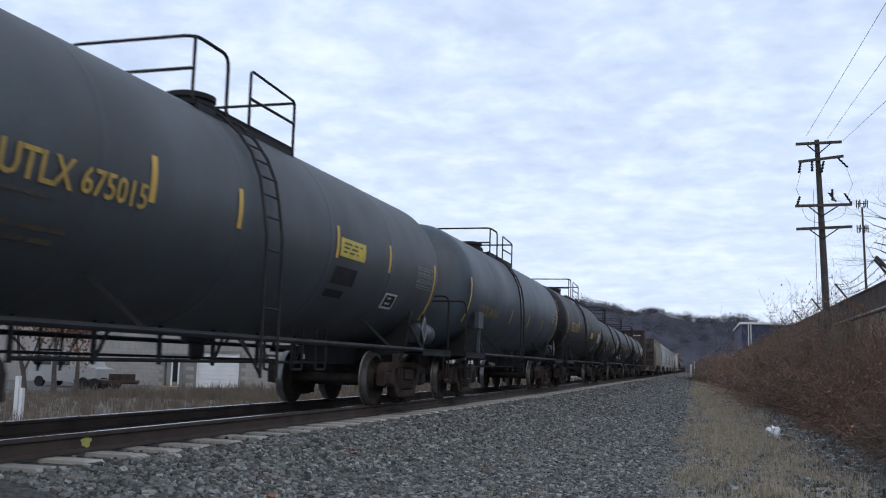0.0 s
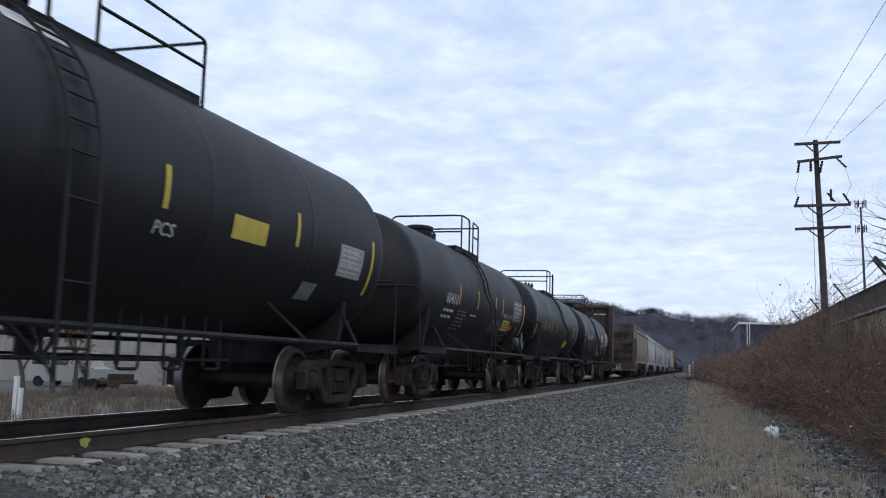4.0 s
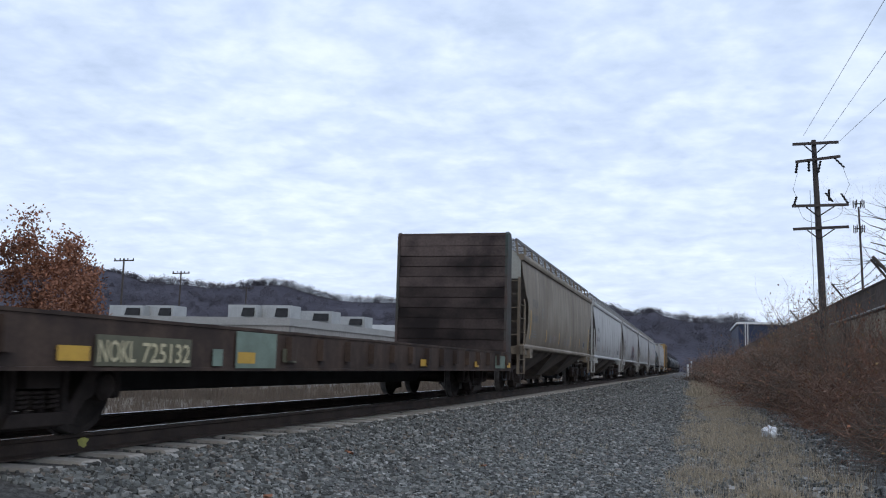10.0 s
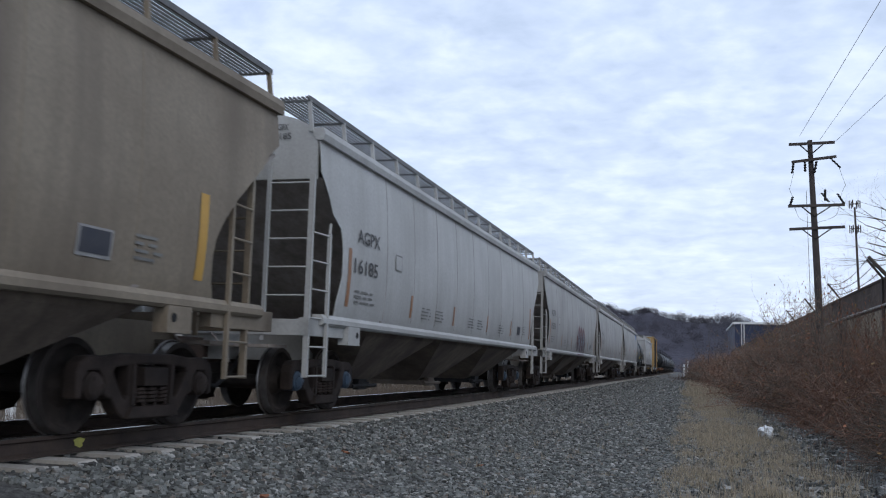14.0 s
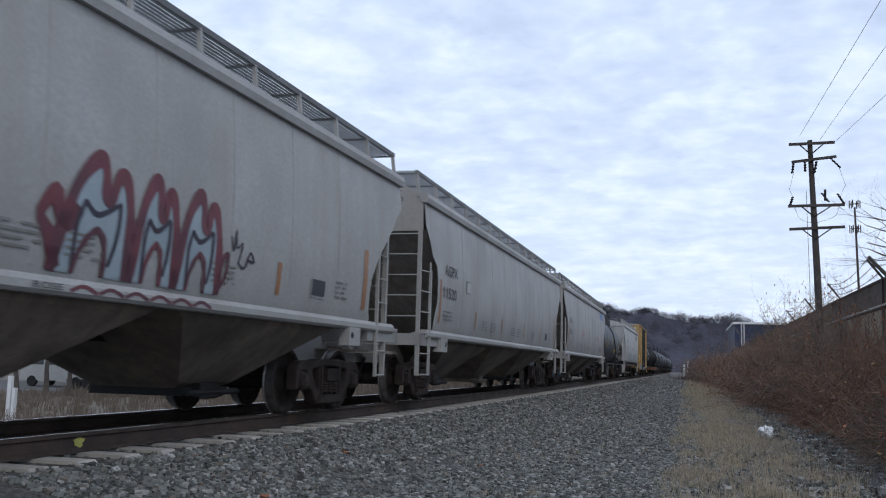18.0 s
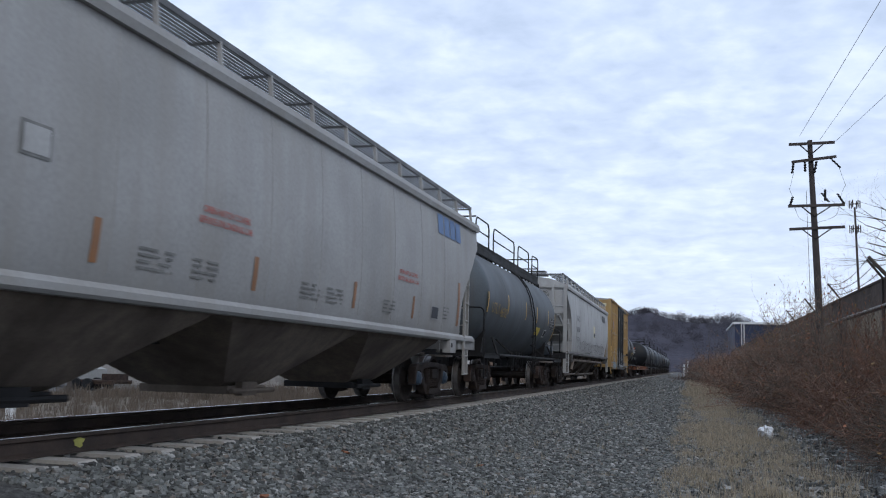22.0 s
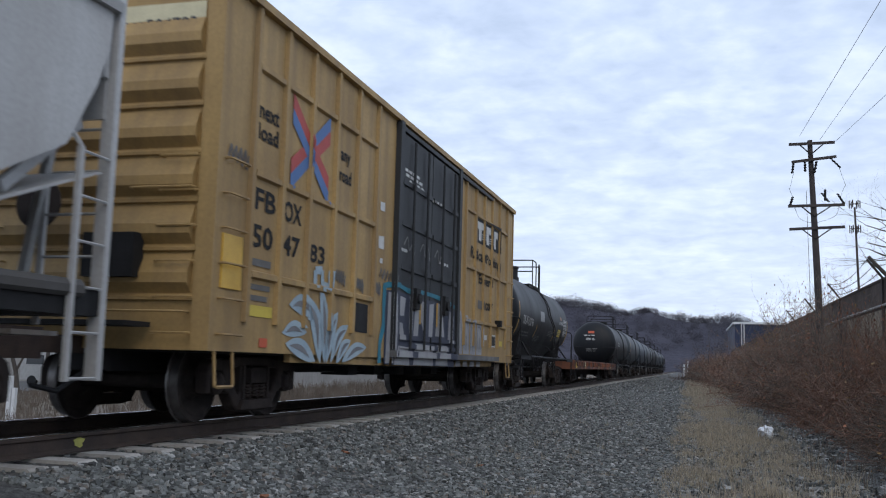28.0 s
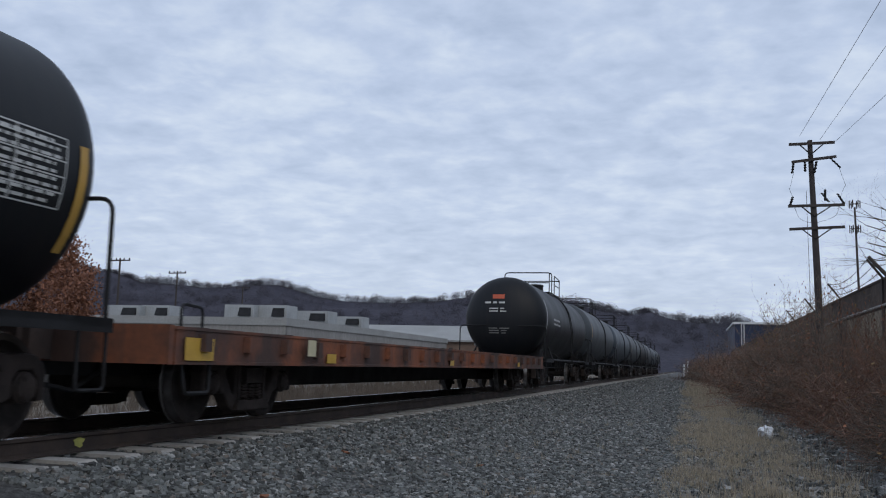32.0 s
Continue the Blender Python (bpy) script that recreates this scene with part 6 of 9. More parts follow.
# three short black sulphur tanks
car, skin, head = tank_wagon(-81.03, -68.55, "short grimy black tank wagon with white stencils", BROWN_TANK, 3.495, 1.256, (-0.8, 1.4), 0.1, -1.2, ends=(0.6, 0.86), cage=(-0.3, 0.45, 0.8, 1.35, 4.14), rusty=True, brown=False, reservoir=True, walk_z=1.0, belly=0.74)
written(car, skin, "60410", -78.0, -77.1, 1.92, 2.14, WHITE)
for s in (-76.95, -75.3, -73.45, -72.6):
    reflector(car, skin, s, 1.95, 2.36)
reflector(car, skin, -69.75, 1.55, 2.4, None, 0.13)
bars(car, skin, -78.0, -77.0, 1.6, 1.85, 2, WHITE, 31)
bars(car, skin, -76.9, -76.0, 1.42, 1.86, 6, GREY_INK, 32, 0.95, 0.5)
bars(car, skin, -75.8, -75.2, 1.75, 1.83, 1, WHITE, 33)
bars(car, skin, -73.65, -72.45, 1.5, 1.82, 6, GREY_INK, 34, 0.98, 0.5)
written(car, skin, "MOLTEN SULFUR", -72.42, -71.48, 1.92, 2.02, WHITE)
panel(car, skin, "placard", -72.32, -71.52, 1.6, 1.87, LABEL_YELLOW, "yellow warning placard")
bars(car, skin, -72.2, -71.5, 1.64, 1.82, 3, BLACK_INK, 35)
panel(car, skin, "red_tag", -71.5, -71.13, 1.63, 1.77, LABEL_RED, "orange-red tag")
panel(car, skin, "red_tag", -70.67, -70.32, 1.62, 1.75, LABEL_RED, "orange-red tag")
data_plate(car, skin, -71.25, -70.2, 1.9, 2.4, 9, WHITE, 36)
panel(car, skin, "test_stencil", -71.5, -71.1, 1.36, 1.58, GREY_INK, "white-edged stencil square")
panel(car, skin, "test_stencil_ground", -71.46, -71.14, 1.385, 1.555, DARK, "", 0.012)
bars(car, skin, -72.3, -71.2, 1.3, 1.52, 3, GREY_INK, 37)
bars(car, skin, -72.4, -71.0, 2.1, 2.2, 1, DARK, 38, 1, 1.2)

car, skin, head = tank_wagon(-68.55, -56.05, "short black tank wagon with pale stencils", BLACK_TANK, 3.492, 1.24, (-0.9, 1.5), 0.27, -0.6, dome_h=0.08, ends=(0.5, 0.35), cage=(-0.2, 0.54, 1.1, 1.3, 4.14), rusty=False, brown=False, walk_z=1.0, belly=0.74)
written(car, skin, "13848", -65.5, -64.6, 1.9, 2.12, GREY_INK)
mark(car, skin, "CGTX", -66.5, -65.7, 1.9, 2.14, GREY_INK)
reflector(car, skin, -67.32, 1.6, 2.45)
for s in (-65.6, -64.1, -63.0, -60.6, -58.5):
    reflector(car, skin, s, 1.85, 2.2)
bars(car, skin, -64.0, -63.1, 1.9, 2.1, 3, DIM_INK, 41)
bars(car, skin, -66.6, -64.7, 1.5, 1.75, 2, DARK, 42)
panel(car, skin, "placard", -60.3, -59.5, 1.45, 1.7, LABEL_YELLOW, "faded yellow placard")
data_plate(car, skin, -58.7, -57.8, 1.75, 2.25, 6, GREY_INK, 43)
written(car, lambda s, z, o: head(s, z, o + 0.01), "13848", -0.05, 0.39, 2.54, 2.63, GREY_INK)
bars(car, lambda s, z, o: head(s, z, o + 0.01), 0.0, 0.4, 2.36, 2.46, 2, GREY_INK, 44, 0.9, 0.2)
panel(car, lambda s, z, o: head(s, z, o + 0.01), "red_tag", -0.45, -0.2, 2.3, 2.42, LABEL_RED, "orange-red tag")
reflector(car, skin, -57.4, 1.5, 2.3)

car, skin, head = tank_wagon(-56.05, -43.15, "short glossy black tank wagon with white stencils", BLACK_TANK, 3.48, 1.299, (-1.05, 0.44), -1.1, -1.35, ends=(0.6, 0.61), cage=(-1.7, -1.0, -0.38, 0.36, 4.11), rusty=False, brown=False, cap=CAP_BLUE, walk_z=1.0, front_rust=True, belly=0.74)
written(car, skin, "136109", -52.85, -51.75, 1.98, 2.22, WHITE)
mark(car, skin, "TILX", -53.85, -53.0, 1.98, 2.24, WHITE)
reflector(car, skin, -54.7, 1.85, 2.8, None, 0.11)
for s in (-51.45, -48.75, -47.0):
    reflector(car, skin, s, 2.1, 2.5)
reflector(car, skin, -44.35, 1.6, 2.5, None, 0.14)
bars(car, skin, -53.85, -52.0, 1.68, 1.85, 2, GREY_INK, 51, 0.98, 0.2)
bars(car, skin, -51.9, -50.9, 1.48, 1.72, 4, GREY_INK, 52, 0.95, 0.5)
bars(car, skin, -49.4, -48.4, 1.5, 1.8, 5, GREY_INK, 53, 0.95, 0.5)
bars(car, skin, -48.2, -46.9, 1.72, 1.86, 2, WHITE, 54, 0.95, 0.6)
panel(car, skin, "placard", -47.75, -46.85, 2.0, 2.32, LABEL_CREAM, "cream warning placard")
bars(car, skin, -47.65, -46.95, 2.04, 2.24, 2, LABEL_GREY, 55)
panel(car, skin, "old_placard", -48.9, -48.0, 1.45, 1.68, surface("dim_yellow_placard", (0.14, 0.12, 0.05), None, 6.0, 50.0), "dirty dim yellow placard")
panel(car, skin, "repaint_patch", -48.2, -46.3, 1.32, 1.5, LABEL_GREY, "grey overpainted strip")
panel(car, skin, "repaint_patch", -47.9, -46.9, 1.18, 1.31, LABEL_GREY, "grey overpainted strip")
written(car, skin, "MOLTEN SULFUR", -47.0, -45.8, 1.78, 1.92, WHITE)
bars(car, skin, -47.3, -46.2, 1.52, 1.72, 4, GREY_INK, 56, 0.95, 0.5)
data_plate(car, skin, -45.6, -44.5, 1.92, 2.5, 9, WHITE, 57, LABEL_GREY)
panel(car, skin, "red_tag", -45.2, -44.9, 1.74, 1.88, LABEL_RED, "orange-red tag")
panel(car, skin, "test_stencil", -46.1, -45.6, 1.42, 1.66, LABEL_CREAM, "cream-edged stencil square")
panel(car, skin, "test_stencil_ground", -46.05, -45.65, 1.45, 1.63, DARK, "", 0.012)
hskin = lambda s, z, o: head(s, z, o + 0.01)
written(car, hskin, "136109", 0.0, 0.42, 2.55, 2.66, WHITE)
mark(car, hskin, "TILX", -0.3, -0.05, 2.54, 2.66, WHITE)
bars(car, hskin, -0.28, 0.38, 2.4, 2.51, 2, WHITE, 58, 1, 0.2)
bars(car, hskin, -0.13, 0.16, 1.52, 1.7, 4, GREY_INK, 59, 1, 0.1)
panel(car, hskin, "red_tag", -0.15, 0.14, 2.22, 2.36, LABEL_RED, "orange-red tag")
panel(car, hskin, "repaint_patch", -0.1, 0.26, 2.71, 2.82, LABEL_GREY, "grey overpainted patch")
bm = B()
for q in (0, 1):
    prism(bm, [(0.27, 1.4), (0.43, 1.56), (0.59, 1.4), (0.43, 1.24)], -6.0 + 0.002 * q, -5.985 + 0.002 * q, "y")
part("hazard_diamond", bm, surface("worn_hazard_diamond", (0.4, 0.32, 0.3), (0.06, 0.05, 0.05), 14.0, 60.0, 0.95, 0.7, lo=0.45, hi=0.52), car, "worn pinkish white hazard diamond")


# ---- covered hoppers ----
HOPPER_PANEL = surface("pale_green_grey_panel", (0.36, 0.37, 0.34), (0.3, 0.3, 0.275), 0.8, 25.0, 0.8, 0.6, 0.0, 0.04)
GRIMY_SILL = surface("grimy_grey_sill", (0.1, 0.095, 0.09), (0.05, 0.046, 0.043), 1.0, 30.0, 0.9, 0.7, 0.0, 0.05, streak=0.5, streak_col=(0.06, 0.052, 0.045))
SEAM_TAN = surface("grimy_tan_seam", (0.19, 0.16, 0.12), (0.25, 0.21, 0.158), 1.5, 25.0, 0.9, 0.7)
SEAM_GREY = surface("grimy_grey_seam", (0.25, 0.243, 0.235), (0.35, 0.345, 0.335), 1.5, 25.0, 0.9, 0.7)
UNIT_DARK = surface("galvanised_walkway_grey", (0.15, 0.155, 0.16), (0.09, 0.09, 0.095), 3.0, 40.0, 0.7, 0.6, 0.3, 0.1)
SLOPE_DARK = surface("dusty_slope_sheet", (0.36, 0.32, 0.295), (0.22, 0.195, 0.175), 1.0, 20.0, 0.8, 0.7, 0.0, 0.05, streak=0.5, streak_col=(0.09, 0.075, 0.06))


def hopper_wagon(s0, s1, label, paint, top=3.68, outlets=3, group="covered hoppers", cut=None, cage=False, cap=None, pipe=False, bulge=1.58, end_front=0.53, slope=None, first_truck=2.05, sill=None, end_text=None, end_paint=None, cut_rear=None, slope_top=3.04, tall_posts=False):
    L, C = s1 - s0, (s0 + s1) / 2
    car = thing("covered_hopper", label, "hopper wagon", group)
    # half section of the side, from sill to eave
    sec = [(1.26, 1.5), (1.36, 1.53), (1.6, bulge - 0.02), (1.9, bulge), (2.4, bulge), (2.9, bulge - 0.02), (3.3, bulge - 0.05), (top - 0.14, bulge - 0.08)]

    def side_x(z):
        return float(np.interp(z, [a for a, b in sec], [b for a, b in sec]))

    def skin(s, z, off=0.0):
        return Vector((side_x(z) + off, s - C, z))
    # how far in from the wagon's end the side sheet begins, by height
    cut = cut or ((1.26, 1.2), (1.5, 1.19), (1.8, 1.3), (2.2, 1.3), (2.46, 1.2), (2.62, 0.9), (2.8, 0.8), (3.1, 0.53), (top, 0.53))

    cut_rear = cut_rear or ((1.26, 1.75), (1.46, 1.86), (1.68, 1.9), (1.9, 1.86), (2.1, 1.72), (2.38, 1.45), (2.58, 1.2), (2.79, 0.95), (3.0, 0.75), (3.15, 0.53), (top, 0.53))

    def edge(z, c=None):
        c = c or cut
        return float(np.interp(z, [a for a, b in c], [b for a, b in c]))
    zs = sorted(set([a for a, b in cut + cut_rear if a < top - 0.14] + [a for a, b in sec]))
    for sx in (-1, 1):
        bm = B()
        cols = 13
        outer, inner = [], []
        for z in zs:
            y0, y1 = -L / 2 + edge(z), L / 2 - edge(z, cut_rear)
            outer.append([bm.verts.new((sx * side_x(z), y0 + (y1 - y0) * i / cols, z)) for i in range(cols + 1)])
            inner.append([bm.verts.new((sx * (side_x(z) - 0.012), y0 + (y1 - y0) * i / cols, z)) for i in range(cols + 1)])
        for grid in (outer, inner):
            for a, b in zip(grid, grid[1:]):
                for i in range(cols):
                    bm.faces.new((a[i], a[i + 1], b[i + 1], b[i]))
        for a, b, p, q in zip(outer, outer[1:], inner, inner[1:]):
            bm.faces.new((a[0], b[0], q[0], p[0]))
            bm.faces.new((a[-1], b[-1], q[-1], p[-1]))
        part("side_sheet", bm, paint, car, smooth=True)
        # welded seams and posts that show through the sheet
        for i in range(1, 10):
            y = -L / 2 + 1.7 + (L - 3.4) * i / 10
            bm = B()
            loft(bm, [[(sx * (side_x(z) + dx), y + dy, z) for dx, dy in ((-0.005, -0.012), (0.005, -0.006), (0.005, 0.006), (-0.005, 0.012))] for z in zs if z > 1.3])
            part("weld_seam", bm, SEAM_TAN if paint is HOPPER_TAN else SEAM_GREY, car)
        bm = B()
        e0 = L / 2 - 0.5
        prism(bm, [(sx * (bulge - 0.12), top - 0.16), (sx * (bulge - 0.02), top - 0.16), (sx * (bulge + 0.0), top - 0.08), (sx * (bulge - 0.02), top), (sx * (bulge - 0.2), top)], -e0, e0, "y")
        part("top_chord", bm, paint, car)
        bm = B()
        prism(bm, [(sx * 1.4, 1.16), (sx * 1.53, 1.16), (sx * 1.56, 1.19), (sx * 1.56, 1.25), (sx * 1.52, 1.3), (sx * 1.4, 1.3)], -(L / 2 - 0.75), L / 2 - 0.75, "y")
        part("side_sill", bm, sill or paint, car)
        for k in (-1, 1):
            bm = B()
            inner, outer_end, hole = (2.06, 1.62, 1.95) if k < 0 else (2.63, 2.23, 2.53)
            y0, y1 = sorted((k * (L / 2 - inner), k * (L / 2 - outer_end)))
            box(bm, min(sx * 1.42, sx * 1.575), max(sx * 1.42, sx * 1.575), y0, y1, 0.93, 1.18)
            part("bolster_box", bm, sill or paint, car, "jacking pad box with a round hole")
            bm = B()
            lathe(bm, [(0, 0.045), (0.006, 0.045)], "x", 12, (sx * 1.574, k * (L / 2 - hole), 1.07))
            part("jack_hole", bm, DARK, car)
    # roof
    bm = B()
    n = 10
    pts = [(-(bulge - 0.1) + 2 * (bulge - 0.1) * i / n, top - 0.02 + 0.3 * (1 - abs(2 * i / n - 1) ** 3)) for i in range(n + 1)]
    prism(bm, pts + [(bulge - 0.1, top - 0.06), (-(bulge - 0.1), top - 0.06)], -(L / 2 - end_front), L / 2 - end_front, "y")
    part("roof", bm, paint, car, smooth=True)
    for i in range(5):
        bm = B()
        lathe(bm, [(top + 0.15, 0.34), (top + 0.33, 0.34), (top + 0.36, 0.3)], "z", 16, (0, -L / 2 + 2.2 + (L - 4.4) * i / 4, 0))
        part("roof_hatch", bm, paint, car, "round roof hatch")
    # running boards of open bars on posts
    for sx in (-1, 1):
        bm = B()
        zr = top + 0.40
        for i in range(10):
            x = sx * (0.78 + 0.06 * i)
            box(bm, min(x - 0.01, x + 0.01), max(x - 0.01, x + 0.01), -(L / 2 - 0.45), L / 2 - 0.45, zr - 0.014, zr + 0.008)
        for i in range(15):
            y = -(L / 2 - 0.5) + (L - 1.0) * i / 14
            box(bm, min(sx * 0.74, sx * 1.36), max(sx * 0.74, sx * 1.36), y - 0.03, y + 0.03, zr - 0.05, zr - 0.031)
        part("running_board", bm, UNIT_DARK, car, "open steel bar running board")
        for i in range(15):
            y = -(L / 2 - 0.5) + (L - 1.0) * i / 14
            bm = B()
            bar(bm, (sx * 1.345, y, zr - 0.03), (sx * 1.40, y, top - 0.05), 0.035, 0.05)
            part("board_bracket", bm, paint, car)
        bm = B()
        box(bm, min(sx * 1.34, sx * 1.37), max(sx * 1.34, sx * 1.37), -(L / 2 - 0.45), L / 2 - 0.45, zr - 0.05, zr + 0.015)
        part("board_edge", bm, UNIT_DARK, car)
    for k in (-1, 1):
        bm = B()
        y0, y1 = sorted((k * (L / 2 - 0.42), k * (L / 2 - 1.0)))
        for i in range(23):
            x = -0.72 + 1.44 * i / 22
            box(bm, x - 0.012, x + 0.012, y0, y1, top + 0.36, top + 0.4)
        for y in (y0, y1):
            box(bm, -0.75, 0.75, y - 0.02, y + 0.02, top + 0.33, top + 0.405)
        part("cross_board", bm, UNIT_DARK, car, "open steel bar crossing between the running boards")
    # ends: top panel, slope sheet, posts and ladders
    for k in (-1, 1):
        e = L / 2
        bm = B()
        top_pts = [(-(bulge - 0.1), 3.02), (bulge - 0.1, 3.02), (bulge - 0.1, top - 0.04)] + [(-x, z) for x, z in pts[1:-1]] + [(-(bulge - 0.1), top - 0.04)]
        prism(bm, top_pts, k * (e - end_front + 0.012), k * (e - end_front - 0.05), "y")
        part("end_panel", bm, end_paint or paint, car, "flat upper end panel")
        bm = B()
        prism(bm, [(k * (e - end_front - 0.03), slope_top), (k * (e - end_front - 0.09), slope_top), (k * (e - 3.3), 1.2), (k * (e - 3.2), 1.2)], -(bulge - 0.06), bulge - 0.06)
        part("slope_sheet", bm, slope or SLOPE_DARK, car, "dusty sloping end sheet")
        bm = B()
        box(bm, -1.5, 1.5, *sorted((k * (e - 0.42), k * (e - 0.62))), 1.02, 1.22)
        box(bm, -0.3, 0.3, *sorted((k * (e - 0.5), k * (e - 3.4))), 0.7, 1.1)
        for sx in (-1, 1):
            box(bm, *sorted((sx * 1.36, sx * 1.5)), *sorted((k * (e - 0.42), k * (e - 1.75))), 1.02, 1.24)
        part("end_sill", bm, DARK if tall_posts else sill or paint, car)
        bm = B()
        box(bm, -1.0, 1.0, *sorted((k * (e - 0.35), k * (e - 0.9))), 0.86, 0.9)
        tube(bm, rounded([(-0.9, k * (e - 0.4), 0.9), (-0.9, k * (e - 0.4), 1.12), (0.1, k * (e - 0.4), 1.12), (0.3, k * (e - 0.4), 0.9)], 0.05), 0.015, 5)
        part("crossover_step", bm, SLOPE_DARK, car)
        for sx in (-1, 1):
            bm = B()
            back = k > 0 and not tall_posts     # the rear ladders stand further in
            ya = k * (e - (0.98 if back else 0.46))
            bar(bm, (sx * 1.46, ya, 0.5), (sx * 1.46, ya, top + 0.02 if tall_posts else 2.7 if back else 3.06), 0.12 if tall_posts else 0.07, 0.07 if tall_posts else 0.05)
            bar(bm, (sx * 0.86, ya, 0.95), (sx * 0.86, ya, 2.72 if back else 3.25), 0.05, 0.04)
            lad = part("end_ladder", bm, paint, car, "painted steel corner ladder")
            for i in range(5 if back else 6):
                z = 1.16 + 0.36 * i
                rung(lad, paint, (sx * 0.86, ya, z), (sx * 1.46, ya, z))
            bm = B()
            yb = k * (e - (1.5 if back else 0.9))
            bar(bm, (sx * 1.54, yb, 0.5), (sx * 1.54, yb, 2.35), 0.045, 0.045)
            tube(bm, [(sx * 1.54, yb, 2.35), (sx * 1.5, yb + k * -0.12, 2.5)], 0.02, 5)
            lad = part("side_ladder", bm, paint, car, "painted steel side ladder")
            for i in range(6):
                z = 0.52 + 0.36 * i
                rung(lad, paint, (sx * 1.5, ya, z), (sx * 1.54, yb, z))
    if tall_posts:
        for k in (-1, 1):
            yk = k * (L / 2 - 0.5)
            c = cut if k < 0 else cut_rear
            # end sheet drawn in along the curved edge of the sides
            bm = B()
            rows = []
            for z in np.linspace(1.3, 3.6, 14):
                y = k * (L / 2 - edge(z, c))
                rows.append([(-side_x(z) + 0.015, y), (side_x(z) - 0.015, y), (side_x(z) - 0.015, y - k * 0.02), (-side_x(z) + 0.015, y - k * 0.02), z])
            loft(bm, [[(x, y, q[4]) for x, y in q[:4]] for q in rows])
            part("end_sheet", bm, paint, car, "curved inner end sheet")
            bm = B()
            box(bm, -1.44, 1.44, *sorted((yk, yk - k * 0.03)), 2.67, 3.1)
            part("end_panel", bm, paint, car)
            for x in (-1.0, -0.1, 1.0):
                bm = B()
                box(bm, x - 0.05, x + 0.05, *sorted((yk, yk + k * 0.06)), 2.67, top + 0.06)
                part("end_stake", bm, paint, car)
            bm = B()
            box(bm, -1.5, 1.5, *sorted((yk, yk + k * 0.05)), top - 0.12, top)
            part("end_band", bm, paint, car)
            for sx in (-1, 1):
                bm = B()
                bar(bm, (sx * 0.7, yk, 1.2), (sx * 0.95, yk, 2.68), 0.07, 0.07)
                bar(bm, (sx * 1.2, yk - k * 0.02, 2.66), (sx * 1.42, k * (L / 2 - 1.6), 1.9), 0.05, 0.1)
                part("end_strut", bm, paint, car, "slanting end strut")
        bm = B()
        tube(bm, [(0.45, -(L / 2 - 0.4), top - 0.1), (0.72, -(L / 2 - 0.42), 2.5)], 0.022, 6)
        lathe(bm, [(-0.06, 0.07), (0.06, 0.07)], "y", 12, (0.42, -(L / 2 - 0.4), top - 0.06))
        part("brake_rod", bm, DARK, car, "dark hand brake rod")
        bm = B()
        for i in range(8):
            box(bm, 0.1, 0.72, -(L / 2 - 0.3) + 0.07 * i, -(L / 2 - 0.34) + 0.07 * i, top + 0.46, top + 0.49)
        part("end_step", bm, UNIT_DARK, car, "small raised grating on the roof end")
    # hopper bays
    bay = (L - 5.2) / outlets
    for i in range(outlets):
        c = -(L - 5.2) / 2 + bay * (i + 0.5)
        bm = B()
        rings = []
        for z, hy, hx in ((1.24, bay / 2 - 0.02, 1.42), (1.1, bay / 2 - 0.3, 1.36), (0.42, 0.6, 0.62), (0.36, 0.5, 0.5)):
            rings.append([(sx * hx, c + sy * hy, z) for sx, sy in ((-1, -1), (1, -1), (1, 1), (-1, 1))])
        loft(bm, rings)
        part("hopper_chute", bm, CHUTE, car, "dusty brown sloping discharge chute")
        bm = B()
        box(bm, -0.62, 0.62, c - 0.5, c + 0.5, 0.27, 0.37)
        box(bm, 0.62, 0.72, c - 0.3, c + 0.1, 0.25, 0.42)
        tube(bm, [(0.7, c - 0.55, 0.31), (0.7, c + 0.6, 0.31)], 0.035, 8)
        part("outlet_gate", bm, CHUTE if i % 2 else DARK, car, "sliding outlet gate")
    bm = B()
    box(bm, -0.2, 0.2, -(L / 2 - 3.0), L / 2 - 3.0, 0.85, 1.2)
    part("centre_sill", bm, DARK, car)
    if pipe:
        bm = B()
        tube(bm, rounded([(1.38, -(L / 2 - 3.1), 0.62), (1.42, -(L / 2 - 3.4), 0.98), (1.42, L / 2 - 3.4, 0.98), (1.38, L / 2 - 3.1, 0.62)], 0.2), 0.055, 8)
        tube(bm, [(1.0, -(L / 2 - 3.6), 0.42), (1.0, L / 2 - 3.6, 0.42)], 0.05, 8)
        for i in range(6):
            y = -(L / 2 - 3.6) + (L - 7.2) * i / 5
            bar(bm, (1.42, y, 1.2), (1.42, y, 0.95), 0.04, 0.04)
            bar(bm, (1.3, y, 0.98), (1.0, y, 0.42), 0.04, 0.04)
        part("unloading_pipe", bm, CHUTE, car, "long grey unloading pipe")
    for y in (-(L / 2 - first_truck), L / 2 - 2.05):
        truck(car, y, False, cap)
    coupler(car, L)
    bm = B()
    lathe(bm, [(-0.02, 0.05), (0.0, 0.28), (0.02, 0.28), (0.04, 0.05)], "y", 20, (-0.55, -(L / 2 - 0.5), 1.75))
    part("brake_wheel", bm, DARK, car, "dark hand brake wheel")
    if end_text:
        dx, dz = end_text[2:] or (0.0, 0.0)

        def end_skin(x, z, o=0.0):
            return Vector((x + dx, -(L / 2 - end_front) - 0.016 - o, z + dz))
        mark(car, end_skin, end_text[0], 0.86, 1.07, 3.66, 3.745, BLACK_INK)
        written(car, end_skin, end_text[1], 0.83, 1.11, 3.54, 3.625, BLACK_INK)
    MOVING.append((car, C))
    return car, skin




